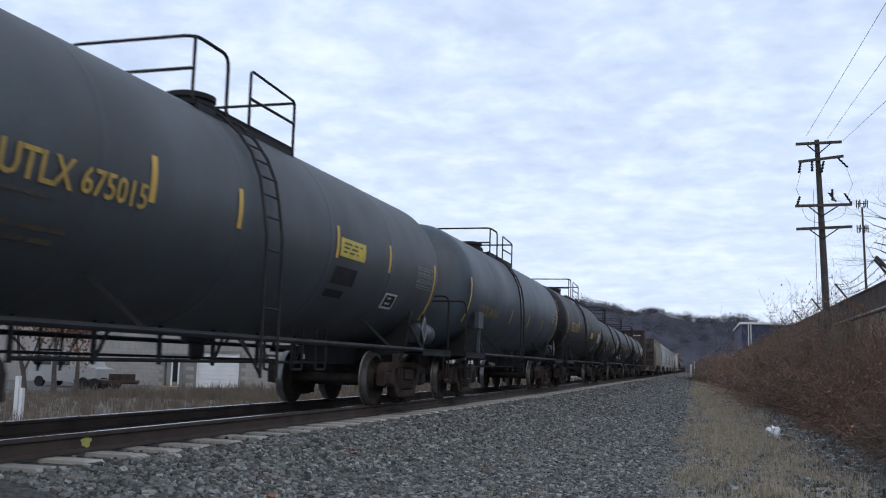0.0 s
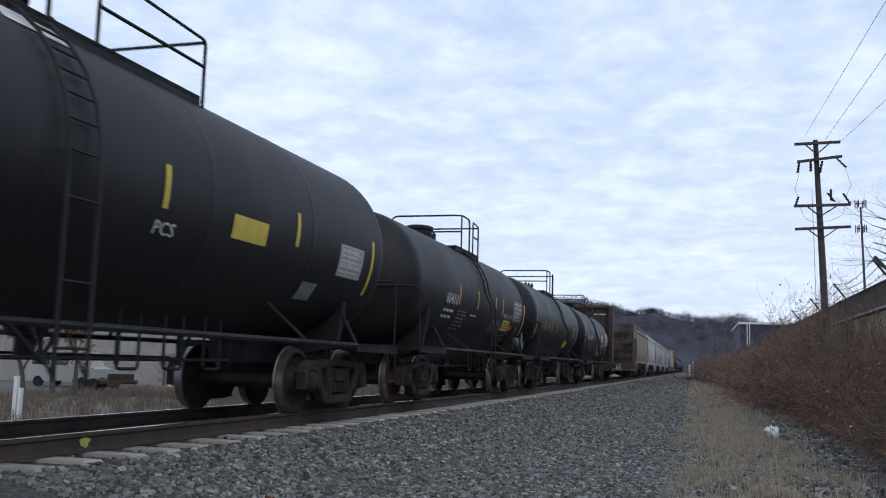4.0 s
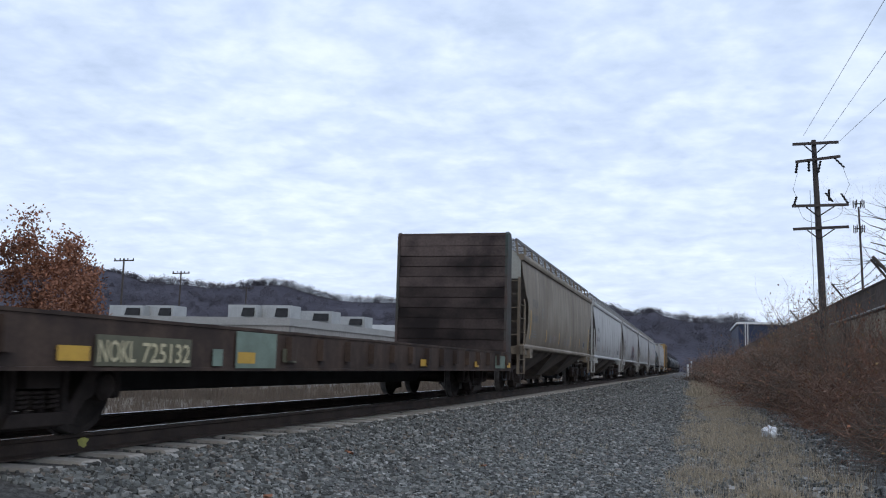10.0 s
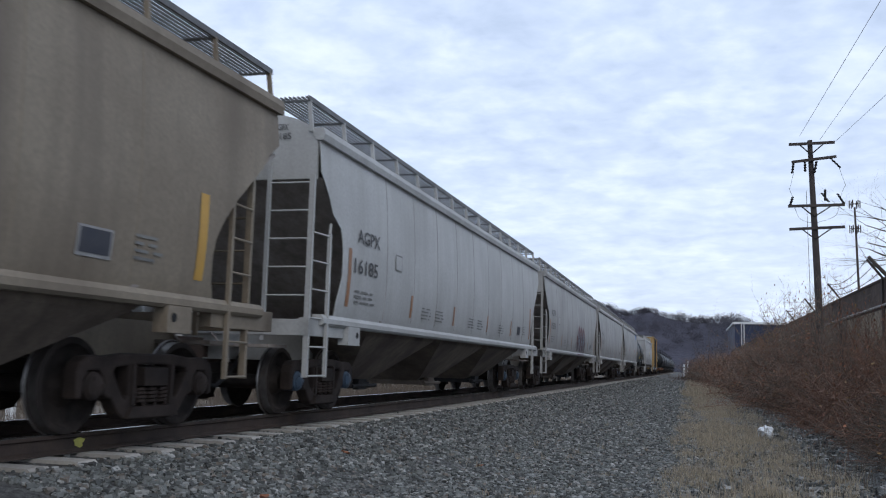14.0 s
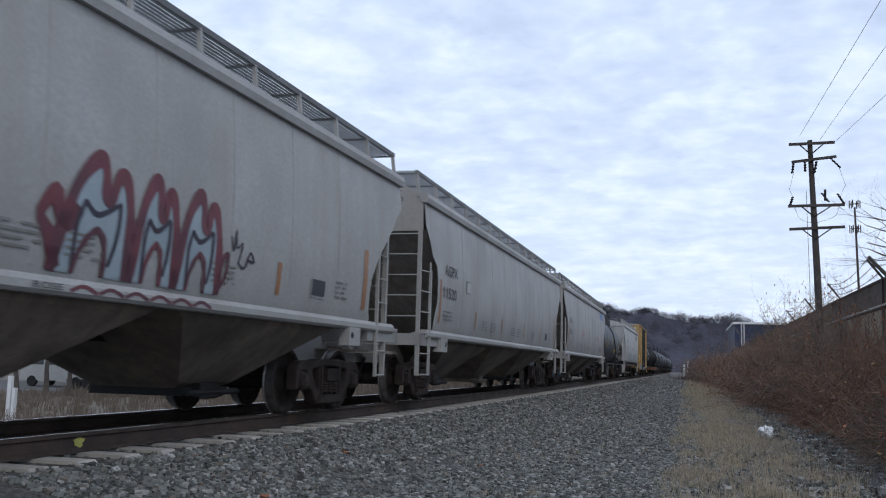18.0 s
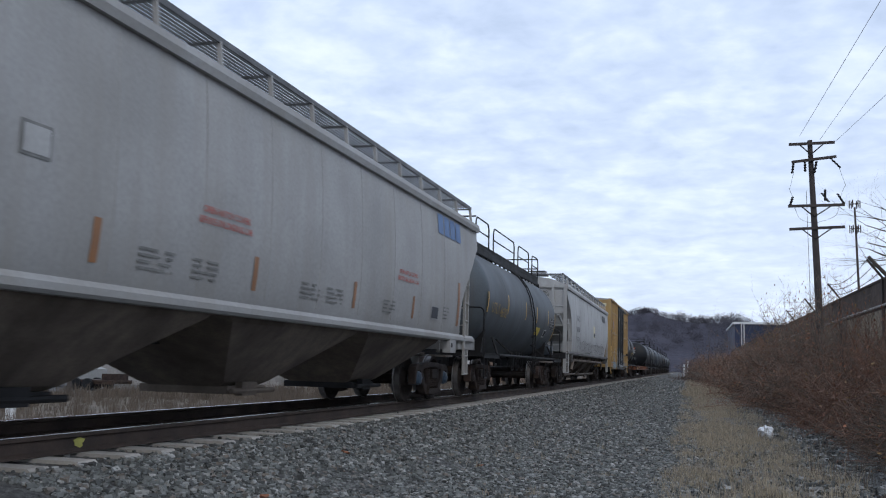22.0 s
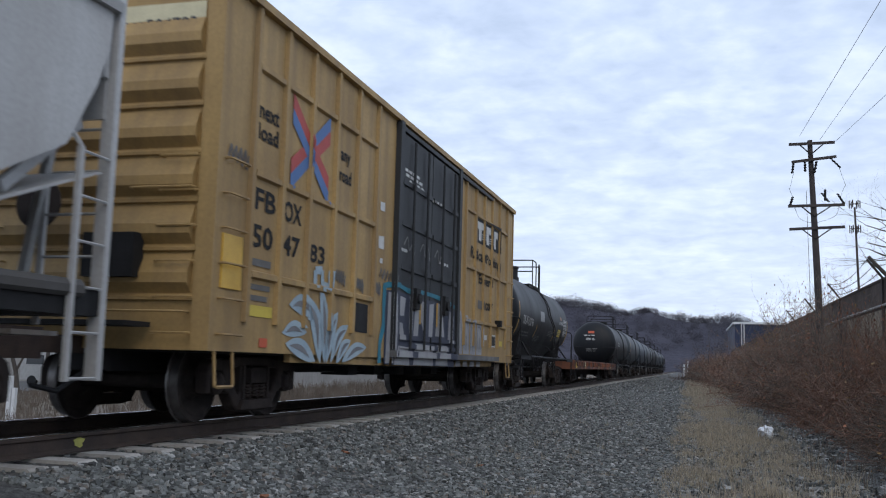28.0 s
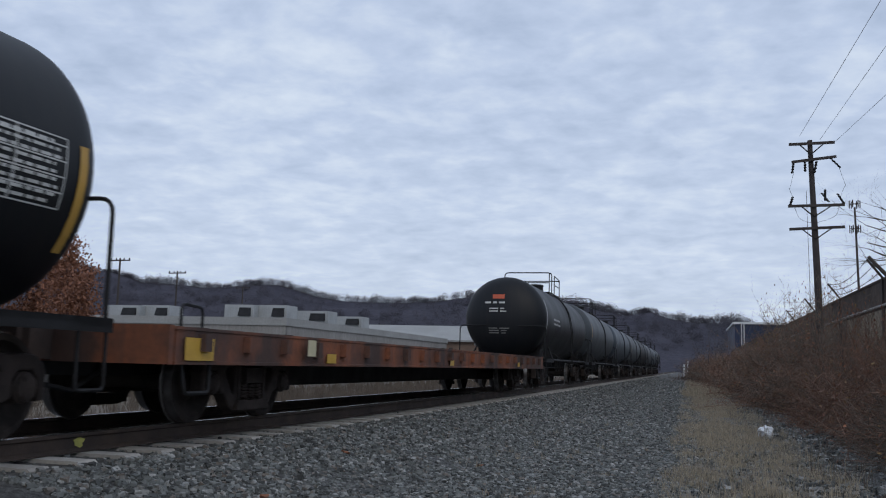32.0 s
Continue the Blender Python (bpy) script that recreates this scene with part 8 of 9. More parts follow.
    def ribbon(name, pts, width, material, label="", off=0.009, smooth=True):
        line = soft_line(pts) if smooth else pts
        vs, fs = [], []
        for i, (y, z) in enumerate(line):
            p, q = line[max(i - 1, 0)], line[min(i + 1, len(line) - 1)]
            d = Vector((q[0] - p[0], q[1] - p[1])).normalized()
            wd = width * (0.88 + 0.12 * math.sin(i * 0.7))
            vs += [(y - d.y * wd / 2, z + d.x * wd / 2), (y + d.y * wd / 2, z - d.x * wd / 2)]
            if i:
                fs.append((2 * i - 2, 2 * i - 1, 2 * i + 1, 2 * i))
        return drape(name, vs, fs, material, label, off)

    text("next", 102.36, 102.86, 3.36, 3.53)
    text("load", 102.36, 102.86, 3.12, 3.31)
    text("any", 104.78, 105.14, 3.36, 3.54)
    text("road", 104.76, 105.2, 3.12, 3.31)
    text("FB", 102.36, 102.88, 2.34, 2.58)
    text("OX", 103.1, 103.6, 2.32, 2.57)
    text("50", 102.34, 102.84, 1.92, 2.18)
    text("47", 103.1, 103.58, 1.92, 2.17)
    text("83", 103.87, 104.37, 1.93, 2.16)
    # crossed arrows, each arm half red and half blue
    cx, cz = 103.8, 3.3
    emblem_red, emblem_blue = surface("faded_red_emblem", (0.42, 0.05, 0.045), (0.34, 0.07, 0.05), 5.0, 40.0), surface("faded_blue_emblem", (0.06, 0.14, 0.34), (0.09, 0.17, 0.34), 5.0, 40.0)
    for sy, sz_, first in ((-1, 1, emblem_red), (1, 1, emblem_blue), (1, -1, emblem_red), (-1, -1, emblem_red)):
        d = Vector((0.56 * sy, 0.43 * sz_)).normalized()
        side = Vector((0, 1)) if sy * sz_ else d
        for k, ink in ((1, first), (-1, emblem_blue if first is emblem_red else emblem_red)):
            e = (cx + 0.58 * sy, cz + 0.4 * sz_)
            pts = [(cx, cz), e, (e[0], e[1] + 0.19 * k), (cx, cz + 0.17 * k)]
            field("arrow", pts if k * sy > 0 else pts[::-1], ink, "red and blue crossed arrow emblem", 0.007 + (0.001 if k > 0 else 0.002) + (0.002 if sy > 0 else 0))
    for z0_, z1_, w, ink in ((1.72, 1.8, 0.46, FADED_INK), (1.46, 1.52, 0.46, FADED_INK), (1.34, 1.4, 0.4, FADED_INK)):
        field("small_print", [(102.36, z0_), (102.36 + w, z0_), (102.36 + w, z1_), (102.36, z1_)], ink)
    field("placard", [(102.36, 1.17), (102.9, 1.17), (102.9, 1.29), (102.36, 1.29)], LABEL_YELLOW, "yellow stencil panel")
    field("red_tag", [(102.62, 0.84), (102.82, 0.84), (102.82, 0.94), (102.62, 0.94)], LABEL_RED, "red tag")
    field("dark_patch", [(105.47, 1.13), (106.05, 1.12), (106.05, 1.53), (105.47, 1.54)], DARK, "dark patch on the side")
    for y, z, w, h in ((106.45, 3.0, 0.2, 0.14), (106.42, 2.42, 0.24, 0.2), (106.5, 2.2, 0.12, 0.08)):
        field("paper_scrap", [(y, z), (y + w, z), (y + w, z + h), (y, z + h * 0.9)], WHITE, "torn white paper scrap")
    pale = surface("pale_blue_spray", (0.36, 0.45, 0.5), (0.26, 0.35, 0.42), 3.0, 30.0, 0.8)
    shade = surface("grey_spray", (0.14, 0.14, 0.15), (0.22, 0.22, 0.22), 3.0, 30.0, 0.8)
    white = surface("chalk_spray", (0.36, 0.36, 0.37), (0.27, 0.27, 0.28), 2.0, 30.0, 0.8)
    teal = surface("teal_spray", (0.02, 0.2, 0.28), (0.02, 0.14, 0.2), 3.0, 30.0, 0.8)
    navy = surface("navy_spray", (0.022, 0.03, 0.06), (0.035, 0.04, 0.06), 3.0, 30.0, 0.8)

    def petal(y0, z0, y1, z1, wide, bend, name, material, off):
        """A leaf-shaped spray stroke from one tip to the other."""
        a, b = Vector((y0, z0)), Vector((y1, z1))
        d = b - a
        nrm = Vector((-d.y, d.x)).normalized()
        n = 9
        line = [a + d * (i / n) + nrm * bend * math.sin(math.pi * i / n) for i in range(n + 1)]
        rim = [tuple(line[i] + nrm * wide * math.sin(math.pi * i / n) ** 0.8 / 2) for i in range(n + 1)] + [tuple(line[i] - nrm * wide * math.sin(math.pi * i / n) ** 0.8 / 2) for i in range(n - 1, 0, -1)]
        vs = rim
        fs = [(i, i + 1, len(rim) - i - 1, (len(rim) - i) % len(rim)) if 0 < i < n - 1 else ((0, 1, len(rim) - 1) if i == 0 else (n - 1, n, n + 1)) for i in range(n)]
        return drape(name, vs, fs, material, "pale blue sprayed leaf shape" if material is pale else "", off)
    for y0, z0, y1, z1, wide, bend in ((103.2, 1.02, 103.9, 1.05, 0.2, 0.05), (103.36, 1.36, 104.1, 1.2, 0.26, 0.1), (103.3, 0.9, 104.2, 0.7, 0.24, 0.05), (103.9, 1.5, 104.35, 0.68, 0.34, 0.1),
                                       (104.35, 1.62, 104.5, 0.68, 0.3, 0.04), (104.9, 1.36, 104.55, 0.68, 0.3, -0.08), (105.3, 1.2, 104.7, 0.68, 0.22, -0.1), (106.05, 0.92, 105.1, 0.7, 0.2, -0.06), (105.4, 1.0, 104.9, 0.68, 0.2, -0.05)):
        petal(y0, z0, y1, z1, wide, bend, "spray_leaf", pale, 0.006)
        petal(y0 + (y1 - y0) * 0.12, z0 + (z1 - z0) * 0.12, y0 + (y1 - y0) * 0.8, z0 + (z1 - z0) * 0.8, wide * 0.32, bend, "spray_shade", shade, 0.009)
    for pts in ([(104.1, 1.62), (104.08, 1.84)], [(104.08, 1.84), (104.3, 1.86)], [(104.3, 1.86), (104.33, 1.68)], [(104.33, 1.68), (104.55, 1.66)], [(104.55, 1.66), (104.57, 1.88)], [(104.3, 1.68), (104.34, 1.3)]):
        ribbon("spray_letter", pts, 0.11, pale, "pale blue sprayed letter", smooth=False)
    for y, z, w in ((101.72, 2.78, 0.42), (104.75, 1.78, 0.34), (105.55, 1.74, 0.26), (106.5, 1.98, 0.62), (106.3, 1.76, 0.25)):
        for i in range(4):
            q = y + w * i / 4
            ribbon("spray_tag", [(q, z), (q + w * 0.12, z + 0.14), (q + w * 0.2, z - 0.02 * i), (q + w * 0.3, z + 0.1)], 0.035, FADED_INK, "black sprayed tag")
    # the door's lower half: chalky letters edged in navy under a teal line
    field("spray_field", [(106.84, 0.68), (110.86, 0.66), (110.86, 1.72), (109.5, 1.82), (108.3, 1.8), (107.3, 1.84), (106.8, 1.82)], navy, "navy sprayed ground", 0.003)
    for pts in ([(106.9, 0.7), (107.16, 0.7), (107.2, 1.2), (107.14, 1.8), (106.96, 1.8)], [(107.34, 1.46), (107.62, 1.46), (107.7, 1.75), (107.34, 1.78)], [(107.3, 1.08), (107.7, 1.08), (107.56, 1.34), (107.3, 1.36)],
                [(107.2, 0.68), (108.0, 0.67), (107.9, 0.96), (107.24, 0.98)], [(107.92, 1.2), (108.1, 1.2), (108.14, 1.8), (107.92, 1.8)], [(108.16, 1.16), (108.42, 1.16), (108.5, 1.72), (108.26, 1.74)],
                [(108.5, 1.4), (108.6, 1.4), (108.84, 1.15), (108.9, 1.74), (108.56, 1.78)], [(108.2, 0.68), (109.4, 0.67), (109.36, 1.02), (108.3, 1.04)], [(109.06, 1.18), (109.3, 1.18), (109.36, 1.78), (109.08, 1.74)],
                [(109.5, 1.2), (109.62, 1.2), (110.1, 1.2), (109.9, 1.8), (109.56, 1.8)], [(109.56, 0.68), (110.4, 0.68), (110.3, 1.04), (109.62, 1.04)], [(110.34, 1.1), (110.74, 1.1), (110.74, 1.62), (110.42, 1.72)]):
        field("spray_letter", pts, white, "chalky grey sprayed letter", 0.006)
    ribbon("spray_line", [(106.73, 1.88), (107.27, 1.93), (107.94, 1.88), (108.85, 1.92), (110.05, 1.88), (110.8, 1.8)], 0.09, teal, "teal sprayed line")
    ribbon("spray_line", [(106.76, 1.9), (106.74, 1.5), (106.74, 1.24), (106.62, 1.0), (106.62, 0.7)], 0.16, teal, "teal sprayed edge")
    for y in (108.5, 109.55):
        field("reflector", [(y - 0.05, 1.37), (y + 0.05, 1.37), (y + 0.05, 1.8), (y - 0.05, 1.8)], ORANGE, "orange reflective stripe", 0.012)
    for y0, y1, z, w in ((107.46, 108.3, 3.84, 0.8), (107.5, 108.5, 3.76, 0.9), (107.7, 108.6, 3.68, 0.6), (109.1, 109.9, 3.6, 0.5), (109.6, 110.3, 2.55, 0.6), (107.4, 107.7, 2.52, 0.3)):
        for i in range(4):
            q = y0 + (y1 - y0) * i / 4
            field("small_print", [(q, z - 0.025), (q + w * 0.2, z - 0.025), (q + w * 0.2, z + 0.025), (q, z + 0.025)], WHITE)
    for i in range(3):
        y = 107.5 + 0.9 * i
        ribbon("chalk_scrawl", [(y, 2.6), (y + 0.2, 2.75), (y + 0.3, 2.55), (y + 0.5, 2.7), (y + 0.6, 2.5)], 0.03, GREY_INK, "pale chalk scrawl")
    # chalk letters beyond the door
    for i in range(4):
        y = 111.14 + 0.58 * i
        field("spray_letter", [(y, 0.92), (y + 0.5, 0.92), (y + 0.5, 1.5), (y + 0.36, 1.78 - 0.06 * i), (y + 0.12, 1.78 - 0.06 * i), (y, 1.52)], white, "white sprayed letter", 0.005)
        ribbon("spray_line", [(y + 0.06, 1.0), (y + 0.08, 1.45), (y + 0.24, 1.7 - 0.06 * i), (y + 0.4, 1.4), (y + 0.42, 0.98)], 0.035, shade, "grey sprayed outline")
        ribbon("spray_line", [(y + 0.2, 0.98), (y + 0.24, 1.3), (y + 0.3, 0.98)], 0.03, shade)
        field("spray_letter", [(y, 0.67), (y + 0.4, 0.67), (y + 0.36, 0.78), (y + 0.04, 0.78)], white, "white sprayed letter", 0.005)
    # black panel with three white shapes
    field("emblem_ground", [(112.58, 3.34), (115.0, 3.34), (115.0, 3.96), (112.58, 3.86)], DARK, "black emblem panel", 0.005)
    for a in (112.72, 113.46, 114.2):
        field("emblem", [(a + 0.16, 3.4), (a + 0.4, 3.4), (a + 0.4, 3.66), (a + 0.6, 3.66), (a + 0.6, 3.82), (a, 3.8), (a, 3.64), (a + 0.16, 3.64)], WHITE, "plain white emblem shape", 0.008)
        for i in range(3):
            if a < 114:
                ribbon("emblem_stripe", [(a + 0.42, 3.46 + 0.05 * i), (a + 0.86, 3.48 + 0.05 * i)], 0.02, WHITE, "", 0.008, False)
    text("Railcar", 112.2, 113.5, 2.95, 3.2)
    text("Pooling", 113.64, 115.08, 2.9, 3.18)
    text("Experts", 112.96, 114.4, 2.4, 2.68)
    field("small_print", [(112.92, 1.92), (113.54, 1.92), (113.54, 2.1), (112.92, 2.1)], FADED_INK)
    text("com", 113.66, 114.36, 1.92, 2.1)
    field("paper_scrap", [(113.6, 1.26), (113.86, 1.26), (113.86, 1.37), (113.6, 1.37)], WHITE, "white paper tag")
    field("placard", [(115.06, 1.16), (115.5, 1.16), (115.5, 1.28), (115.06, 1.28)], LABEL_YELLOW, "yellow stencil panel")
    field("test_stencil", [(114.31, 1.12), (114.74, 1.12), (114.74, 1.4), (114.31, 1.4)], WHITE, "white-edged stencil square")
    field("test_stencil_ground", [(114.35, 1.15), (114.7, 1.15), (114.7, 1.37), (114.35, 1.37)], DARK, "", 0.009)
    bm = B()
    box(bm, 1.54, 1.68, 114.72 - C, 114.9 - C, 1.6, 1.75)
    part("tag_holder", bm, DARK, car)
    eskin = lambda x, z, o=0.0: Vector((x, f - o - 0.004, z))
    panel(car, eskin, "end_panel_paint", -0.9, 1.3, 3.95, 4.4, LABEL_CREAM, "bleached cream upper end panel")
    mark(car, eskin, "FBOX", 0.14, 0.56, 4.1, 4.22, BLACK_INK)
    written(car, eskin, "504783", 0.6, 1.2, 4.1, 4.24, BLACK_INK)
    MOVING.append((car, C))


box_wagon(100.6, 118.0)


# ---- flat wagons ----
PLATE_GREEN = surface("dull_green_rusty_plate", (0.026, 0.05, 0.046), (0.06, 0.034, 0.027), 1.2, 30.0, 0.9, 0.75, 0.0, 0.1, streak=0.4, streak_col=(0.055, 0.036, 0.03))
def flat_wagon(s0, s1, label, paint, z_top, z_bot, bulkheads, seed, front, back):
    L, C = s1 - s0, (s0 + s1) / 2
    car = thing("flat_wagon", label, "flat wagon", "flat wagons")
    f, b = front - C, back - C
    rnd = random.Random(seed)

    def skin(s, z, off=0.0):
        return Vector((1.46 + off, s - C, z))
    bm = B()
    box(bm, -0.35, 0.35, f + 0.3, b - 0.3, 0.5, z_top - 0.08)
    box(bm, -1.3, 1.3, f + 0.4, b - 0.4, z_top - 0.22, z_top - 0.06)
    for i in range(9):
        y = f + 0.5 + (b - f - 1.0) * i / 8
        box(bm, -1.4, 1.4, y - 0.08, y + 0.08, z_top - 0.3, z_top - 0.1)
    prism(bm, [(f + 3.6, z_top - 0.15), (f + 4.4, 0.34), (b - 4.4, 0.34), (b - 3.6, z_top - 0.15)], -0.36, 0.36)
    part("underframe", bm, DARK, car)
    for sx in (-1, 1):
        bm = B()
        prism(bm, [(sx * 1.36, z_bot), (sx * 1.46, z_bot), (sx * 1.46, z_bot + 0.03), (sx * 1.39, z_bot + 0.05), (sx * 1.39, z_top - 0.05), (sx * 1.46, z_top - 0.03), (sx * 1.46, z_top), (sx * 1.36, z_top)], f, b, "y")
        prism(bm, [(sx * 1.36, z_bot), (sx * 1.448, z_bot), (sx * 1.448, z_top), (sx * 1.36, z_top)], f + 0.02, b - 0.02, "y")
        part("side_sill", bm, paint, car, "dented and blistered painted side sill")
        for i in range(int((b - f) / 0.95)):
            y = f + 0.5 + 0.95 * i
            if bulkheads and -40.65 < y + C < -36.9:
                continue
            bm = B()
            box(bm, *sorted((sx * 1.45, sx * 1.53)), y - 0.07, y + 0.07, z_bot + 0.1 + rnd.uniform(0, 0.04), z_top - 0.06)
            part("stake_pocket", bm, paint, car)
    boards = int((b - f) / 0.26)
    me = None
    for i in range(boards):
        y = f + 0.26 * i
        if me is None:
            bm = B()
            box(bm, -1.36, 1.36, 0.01, 0.25, z_top - 0.06, z_top)
            me = mesh_of(bm, "deck_board", PLANK)
        put("deck_board", me, car, pose(0, y, rnd.uniform(0, 0.012)))
    for k, y in ((-1, f), (1, b)):
        bm = B()
        box(bm, -1.44, 1.44, *sorted((y, y + k * 0.08)), z_bot, z_top + 0.01)
        part("end_sill", bm, paint, car)
        for sx in (-1, 1):
            bm = B()
            tube(bm, rounded([(sx * 1.38, y - k * 0.25, z_bot), (sx * 1.4, y - k * 0.3, 0.36), (sx * 1.4, y - k * 0.75, 0.36), (sx * 1.38, y - k * 0.8, z_bot)], 0.05), 0.022, 5)
            part("stirrup_step", bm, DARK, car)
            if not bulkheads:
                bm = B()
                tube(bm, rounded([(sx * 1.44, y - k * 0.1, z_top), (sx * 1.44, y - k * 0.1, z_top + 0.22), (sx * 1.44, y - k * 0.5, z_top + 0.2), (sx * 1.44, y - k * 0.5, z_top)], 0.08), 0.016, 5)
                part("grab_iron", bm, DARK, car)
    if bulkheads:
        for k, yo, zt in ((-1, f + 0.02, 4.21), (1, b - 0.02, 4.02)):
            yi = yo - k * (0.75 if k < 0 else 0.5)
            # timber-lined inner face
            bm = B()
            box(bm, -1.42, 1.42, *sorted((yi, yi + k * 0.06)), z_top, zt)
            bulk = part("bulkhead", bm, BULK_BROWN, car, "tall brown steel bulkhead lined with planks")
            n = 11
            hgt = (zt - z_top - 0.1) / n
            for i in range(n):
                bm = B()
                box(bm, -1.38, 1.38, *sorted((yi - k * 0.055, yi)), z_top + 0.03 + hgt * i + 0.006, z_top + 0.03 + hgt * (i + 1) - rnd.uniform(0.004, 0.02))
                part("plank", bm, PLANK, bulk)
            for sx in (-1, 1):
                bm = B()
                prism(bm, [(yi - k * 0.08, z_top - 0.2), (yi + k * 0.5, z_top - 0.2), (yi + k * 0.46, 1.8), (yi + k * 0.38, zt - 0.12), (yi + k * 0.3, zt), (yi - k * 0.02, zt + 0.02), (yi - k * 0.08, zt - 0.06)], *sorted((sx * 1.385, sx * 1.45)))
                part("corner_plate", bm, PLATE_GREEN, bulk, "tapering dark green side plate")
                bm = B()
                box(bm, *sorted((sx * 1.22, sx * 1.38)), *sorted((yi + k * 0.22, yi + k * 0.4)), z_top, zt - 0.1)
                part("post", bm, BULK_BROWN, bulk)
                bm = B()
                for i in range(7):
                    z = z_top + 0.25 + 0.36 * i
                    tube(bm, [(sx * 0.8, yi + k * 0.46, z), (sx * 1.4, yi + k * 0.46, z)], 0.013, 5)
                for x in (0.8, 1.4):
                    tube(bm, [(sx * x, yi + k * 0.46, z_top), (sx * x, yi + k * 0.46, z_top + 2.5)], 0.016, 5)
                part("ladder", bm, BULK_BROWN, bulk)
            for x in (-0.9, -0.3, 0.3, 0.9):
                bm = B()
                prism(bm, [(yi + k * 0.05, z_top), (yi + k * 0.42, z_top), (yi + k * 0.2, zt - 0.08), (yi + k * 0.05, zt - 0.06)], x - 0.05, x + 0.05)
                part("rib", bm, BULK_BROWN, bulk)
            for z in (z_top + 0.02, 2.0, 2.95, zt - 0.08):
                bm = B()
                box(bm, -1.38, 1.38, *sorted((yi + k * 0.05, yi + k * 0.27)), z - 0.05, z + 0.05)
                part("cross_rib", bm, BULK_BROWN, bulk)
    for y in (f + 2.35, b - (2.1 if bulkheads else 2.35)):
        truck(car, y)
    coupler(car, L)
    MOVING.append((car, C))
    return car, skin


car, skin = flat_wagon(-43.15, -23.15, "brown bulkhead flat wagon with plank-lined ends", FLAT_BROWN, 1.04, 0.58, True, 3, -43.0, -23.73)
pale_green = surface("pale_green_overpaint", (0.2, 0.27, 0.22), (0.13, 0.16, 0.13), 3.0, 30.0)
OLIVE_PATCH = surface("pale_olive_overpaint", (0.13, 0.13, 0.085), (0.08, 0.075, 0.05), 4.0, 30.0)
for a, b, z0, z1, m in ((-38.12, -37.16, 0.61, 1.0, pale_green), (-40.5, -39.02, 0.62, 0.88, OLIVE_PATCH), (-36.98, -36.6, 0.68, 0.84, OLIVE_PATCH), (-38.6, -38.4, 0.63, 0.8, pale_green), (-25.6, -24.5, 0.64, 0.93, pale_green)):
    panel(car, skin, "repaint_patch", a, b, z0, z1, m, "blotchy repainted patch", 0.012, 2, 2)
for a in (-42.5, -40.97, -38.08, -31.5, -27.6, -24.3):
    panel(car, skin, "reflector", a, a + 0.4, 0.66, 0.78, YELLOW, "yellow reflective tag", 0.014)
mark(car, lambda s, z, o: skin(s, z, o + 0.006), "NOKL", -40.47, -39.95, 0.65, 0.84, LABEL_CREAM)
written(car, lambda s, z, o: skin(s, z, o + 0.006), "725132", -39.85, -39.06, 0.65, 0.83, LABEL_CREAM)
bars(car, lambda s, z, o: Vector((s, -(20.0 / 2) + 0.08 - o, z)), 0.45, 1.2, 3.62, 3.74, 1, WHITE, 182, 1, 0.3)

car, skin = flat_wagon(130.75, 152.6, "rusty orange flat wagon with an empty deck", FLAT_ORANGE, 1.0, 0.64, False, 4, 131.0, 152.3)
for a, w in ((131.15, 0.55), (134.7, 0.32), (141.0, 0.3), (148.0, 0.3)):
    panel(car, skin, "reflector", a, a + w, 0.68, 0.9 if w > 0.5 else 0.8, YELLOW, "yellow reflective tag", 0.014)
panel(car, skin, "bleached_plate", 133.9, 134.15, 0.76, 0.96, LABEL_CREAM, "bleached tilted plate", 0.085)

# black tank wagon behind the box wagon
car, skin, head = tank_wagon(118.0, 130.75, "short black tank wagon with white stencils", BLACK_TANK, 3.55, 1.266, (-0.45, 1.82), 0.52, -0.1, walk_z=1.0, dome_h=0.5, ends=(0.68, 0.25), cage=(0.15, 0.9, 1.45, 1.68, 4.28), belly=0.74)
written(car, skin, "150796", 121.0, 121.9, 1.92, 2.16, WHITE)
mark(car, skin, "TILX", 120.05, 120.85, 1.94, 2.18, WHITE)
reflector(car, skin, 119.4, 1.62, 2.55, ORANGE, 0.11)
for s in (122.7, 126.6, 128.12):
    reflector(car, skin, s, 1.62, 2.02, ORANGE)
panel(car, skin, "window_patch", 123.25, 124.05, 2.16, 2.48, LABEL_GREY, "dull grey repainted rectangle")
bars(car, skin, 120.05, 121.9, 1.58, 1.76, 2, GREY_INK, 191)
bars(car, skin, 122.9, 124.0, 1.52, 1.7, 4, GREY_INK, 192, 1, 0.5)
panel(car, skin, "placard", 127.42, 128.05, 1.8, 2.06, LABEL_YELLOW, "yellow warning placard")
bars(car, skin, 127.48, 128.0, 1.84, 2.02, 3, BLACK_INK, 193)
bars(car, skin, 125.2, 126.4, 1.74, 1.94, 4, GREY_INK, 196, 0.95, 0.4)
bars(car, skin, 126.75, 128.5, 1.64, 1.78, 3, GREY_INK, 197, 0.95, 0.4)
written(car, skin, "MOLTEN SULFUR", 127.6, 128.6, 2.24, 2.36, WHITE)
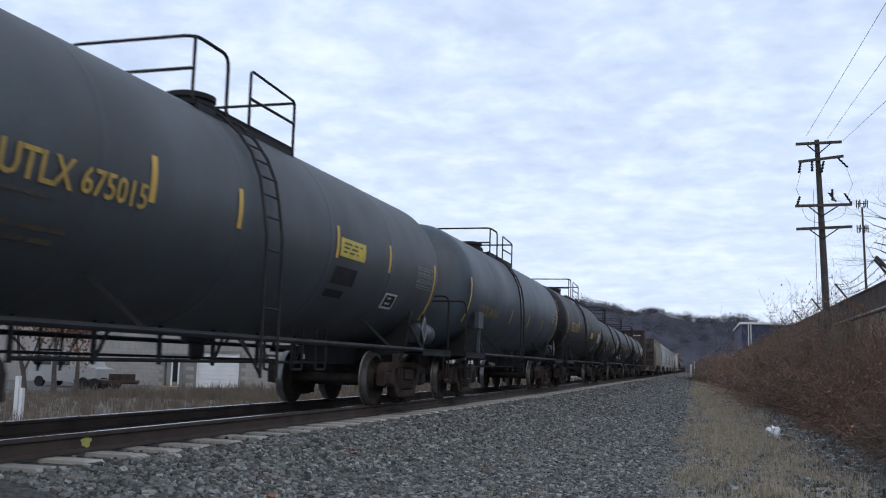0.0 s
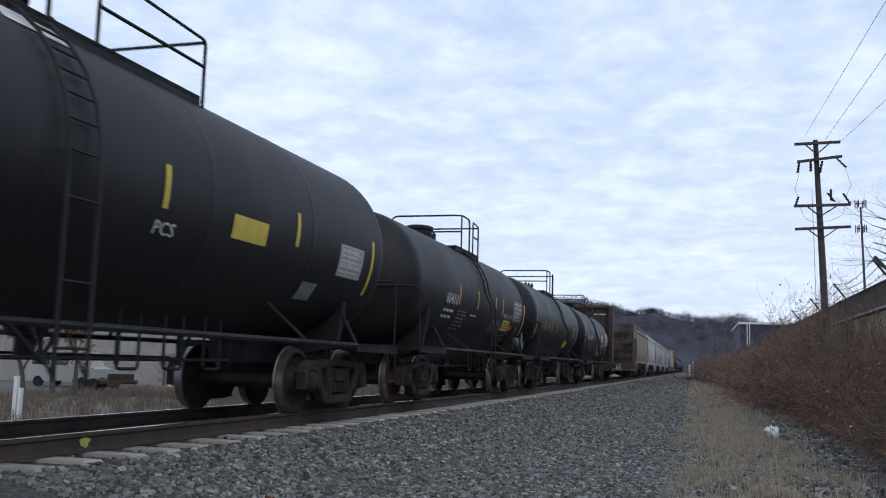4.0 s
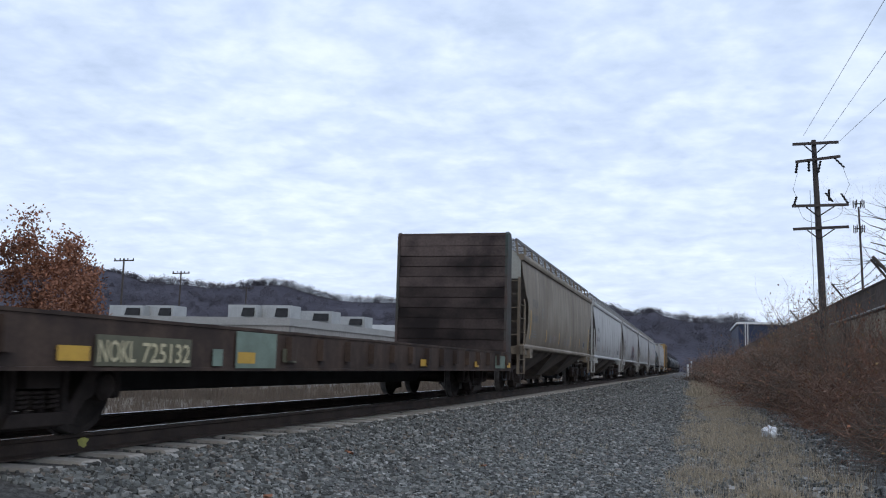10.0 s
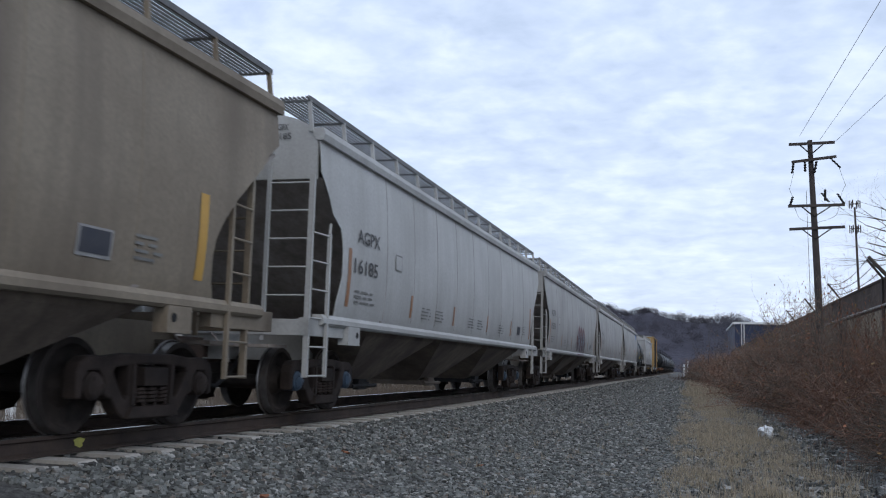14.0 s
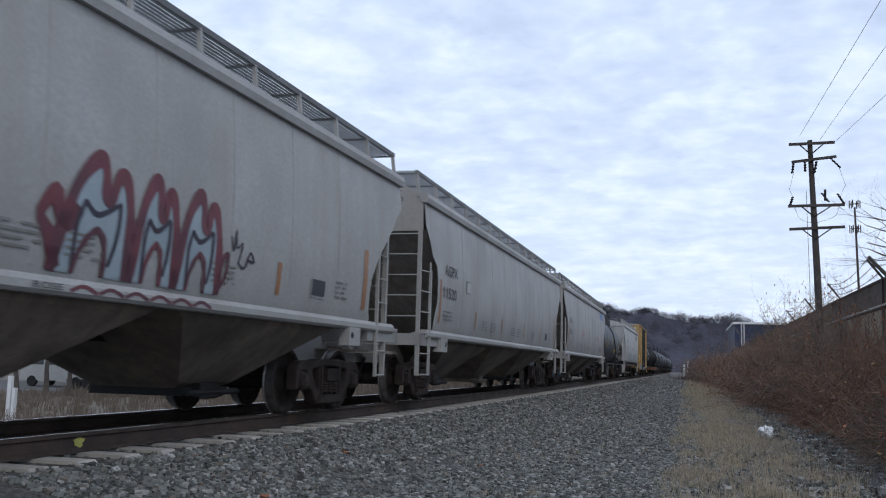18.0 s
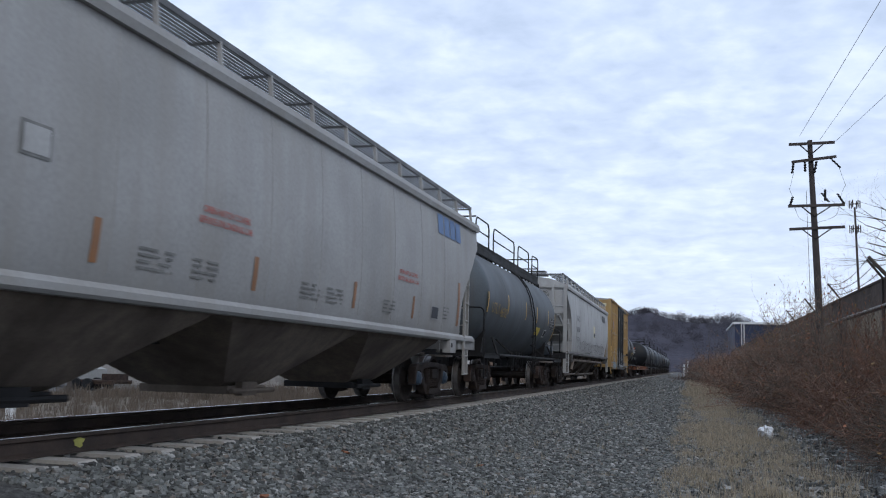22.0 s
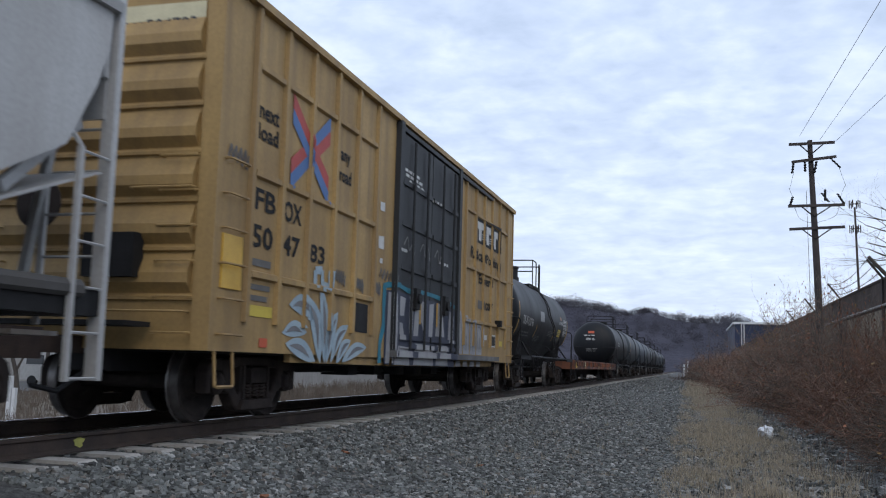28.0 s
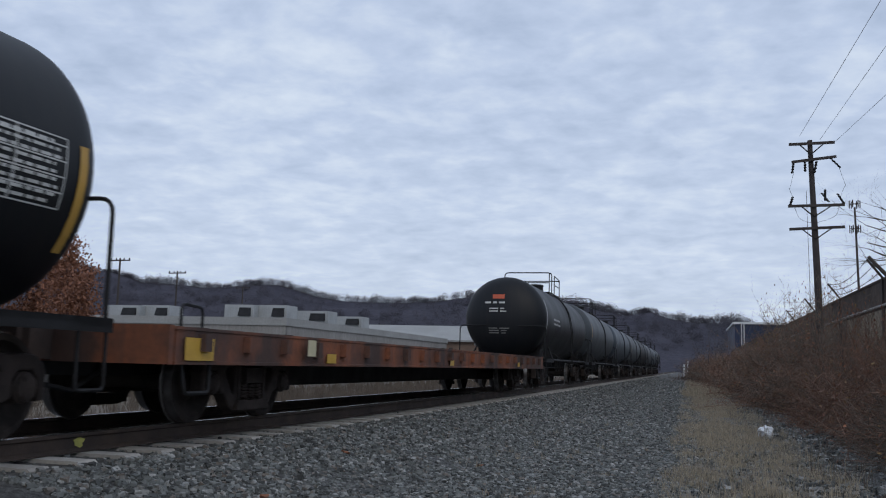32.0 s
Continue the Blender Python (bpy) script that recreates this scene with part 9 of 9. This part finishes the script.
panel(car, skin, "rust_tag", 127.95, 128.3, 2.42, 2.54, RUST_ORANGE, "faded rusty orange tag")
data_plate(car, skin, 128.72, 129.62, 1.88, 2.46, 9, WHITE, 195)
reflector(car, skin, 129.85, 1.55, 2.45, ORANGE, 0.1)

# the last tanks of the train
car, skin, head = tank_wagon(152.6, 167.0, "black tank wagon with white stencils on its head", BLACK_TANK, 3.64, 1.36, (-1.4, 1.4), 0.0, 0.0)
hskin = lambda s, z, o: head(s, z, o + 0.01)
panel(car, hskin, "red_tag", -0.35, 0.05, 2.88, 3.02, LABEL_RED, "orange-red tag")
bars(car, hskin, -0.6, 0.3, 2.68, 2.82, 1, WHITE, 201, 1, 0.3)
bars(car, hskin, -0.45, 0.15, 2.42, 2.6, 2, WHITE, 202, 1, 0.3)
bars(car, hskin, -0.45, 0.25, 1.72, 1.95, 3, GREY_INK, 203, 1, 0.3)
reflector(car, skin, 154.0, 1.9, 2.9, WHITE)
bars(car, skin, 155.5, 157.5, 2.1, 2.4, 2, WHITE, 204)
for i, (m, lab) in enumerate(((SLATE_TANK, "slate grey tank wagon far down the line"), (GREY_TANK, "blue-grey tank wagon far down the line"), (SLATE_TANK, "slate grey tank wagon far down the line"),
                              (BROWN_TANK, "brown-black tank wagon far down the line"), (SLATE_TANK, "slate grey tank wagon far down the line"), (GREY_TANK, "blue-grey tank wagon far down the line"),
                              (BLACK_TANK, "black tank wagon at the end of the train"))):
    a = 167.0 + 15.714 * i
    car, skin, head = tank_wagon(a, a + 15.714, lab, m, 3.76, 1.4, (-1.3, 1.5), 0.0, 0.0)
    reflector(car, skin, a + 1.5, 1.9, 2.8, WHITE if i == 1 else YELLOW)


def motions():
    for car, s in MOVING:
        walk(car, [(t, track_pose(s + train_shift(t))) for t in range(0, 33)])
    steps = [0.1 * i for i in range(321)]
    start = train_shift(0)
    turns = [math.degrees((start - train_shift(t)) / WHEEL_R) for t in steps]
    for wheel, y in WHEELS:
        walk(wheel, [(t, pose(0, y, WHEEL_R, a)) for t, a in zip(steps, turns)])


motions()
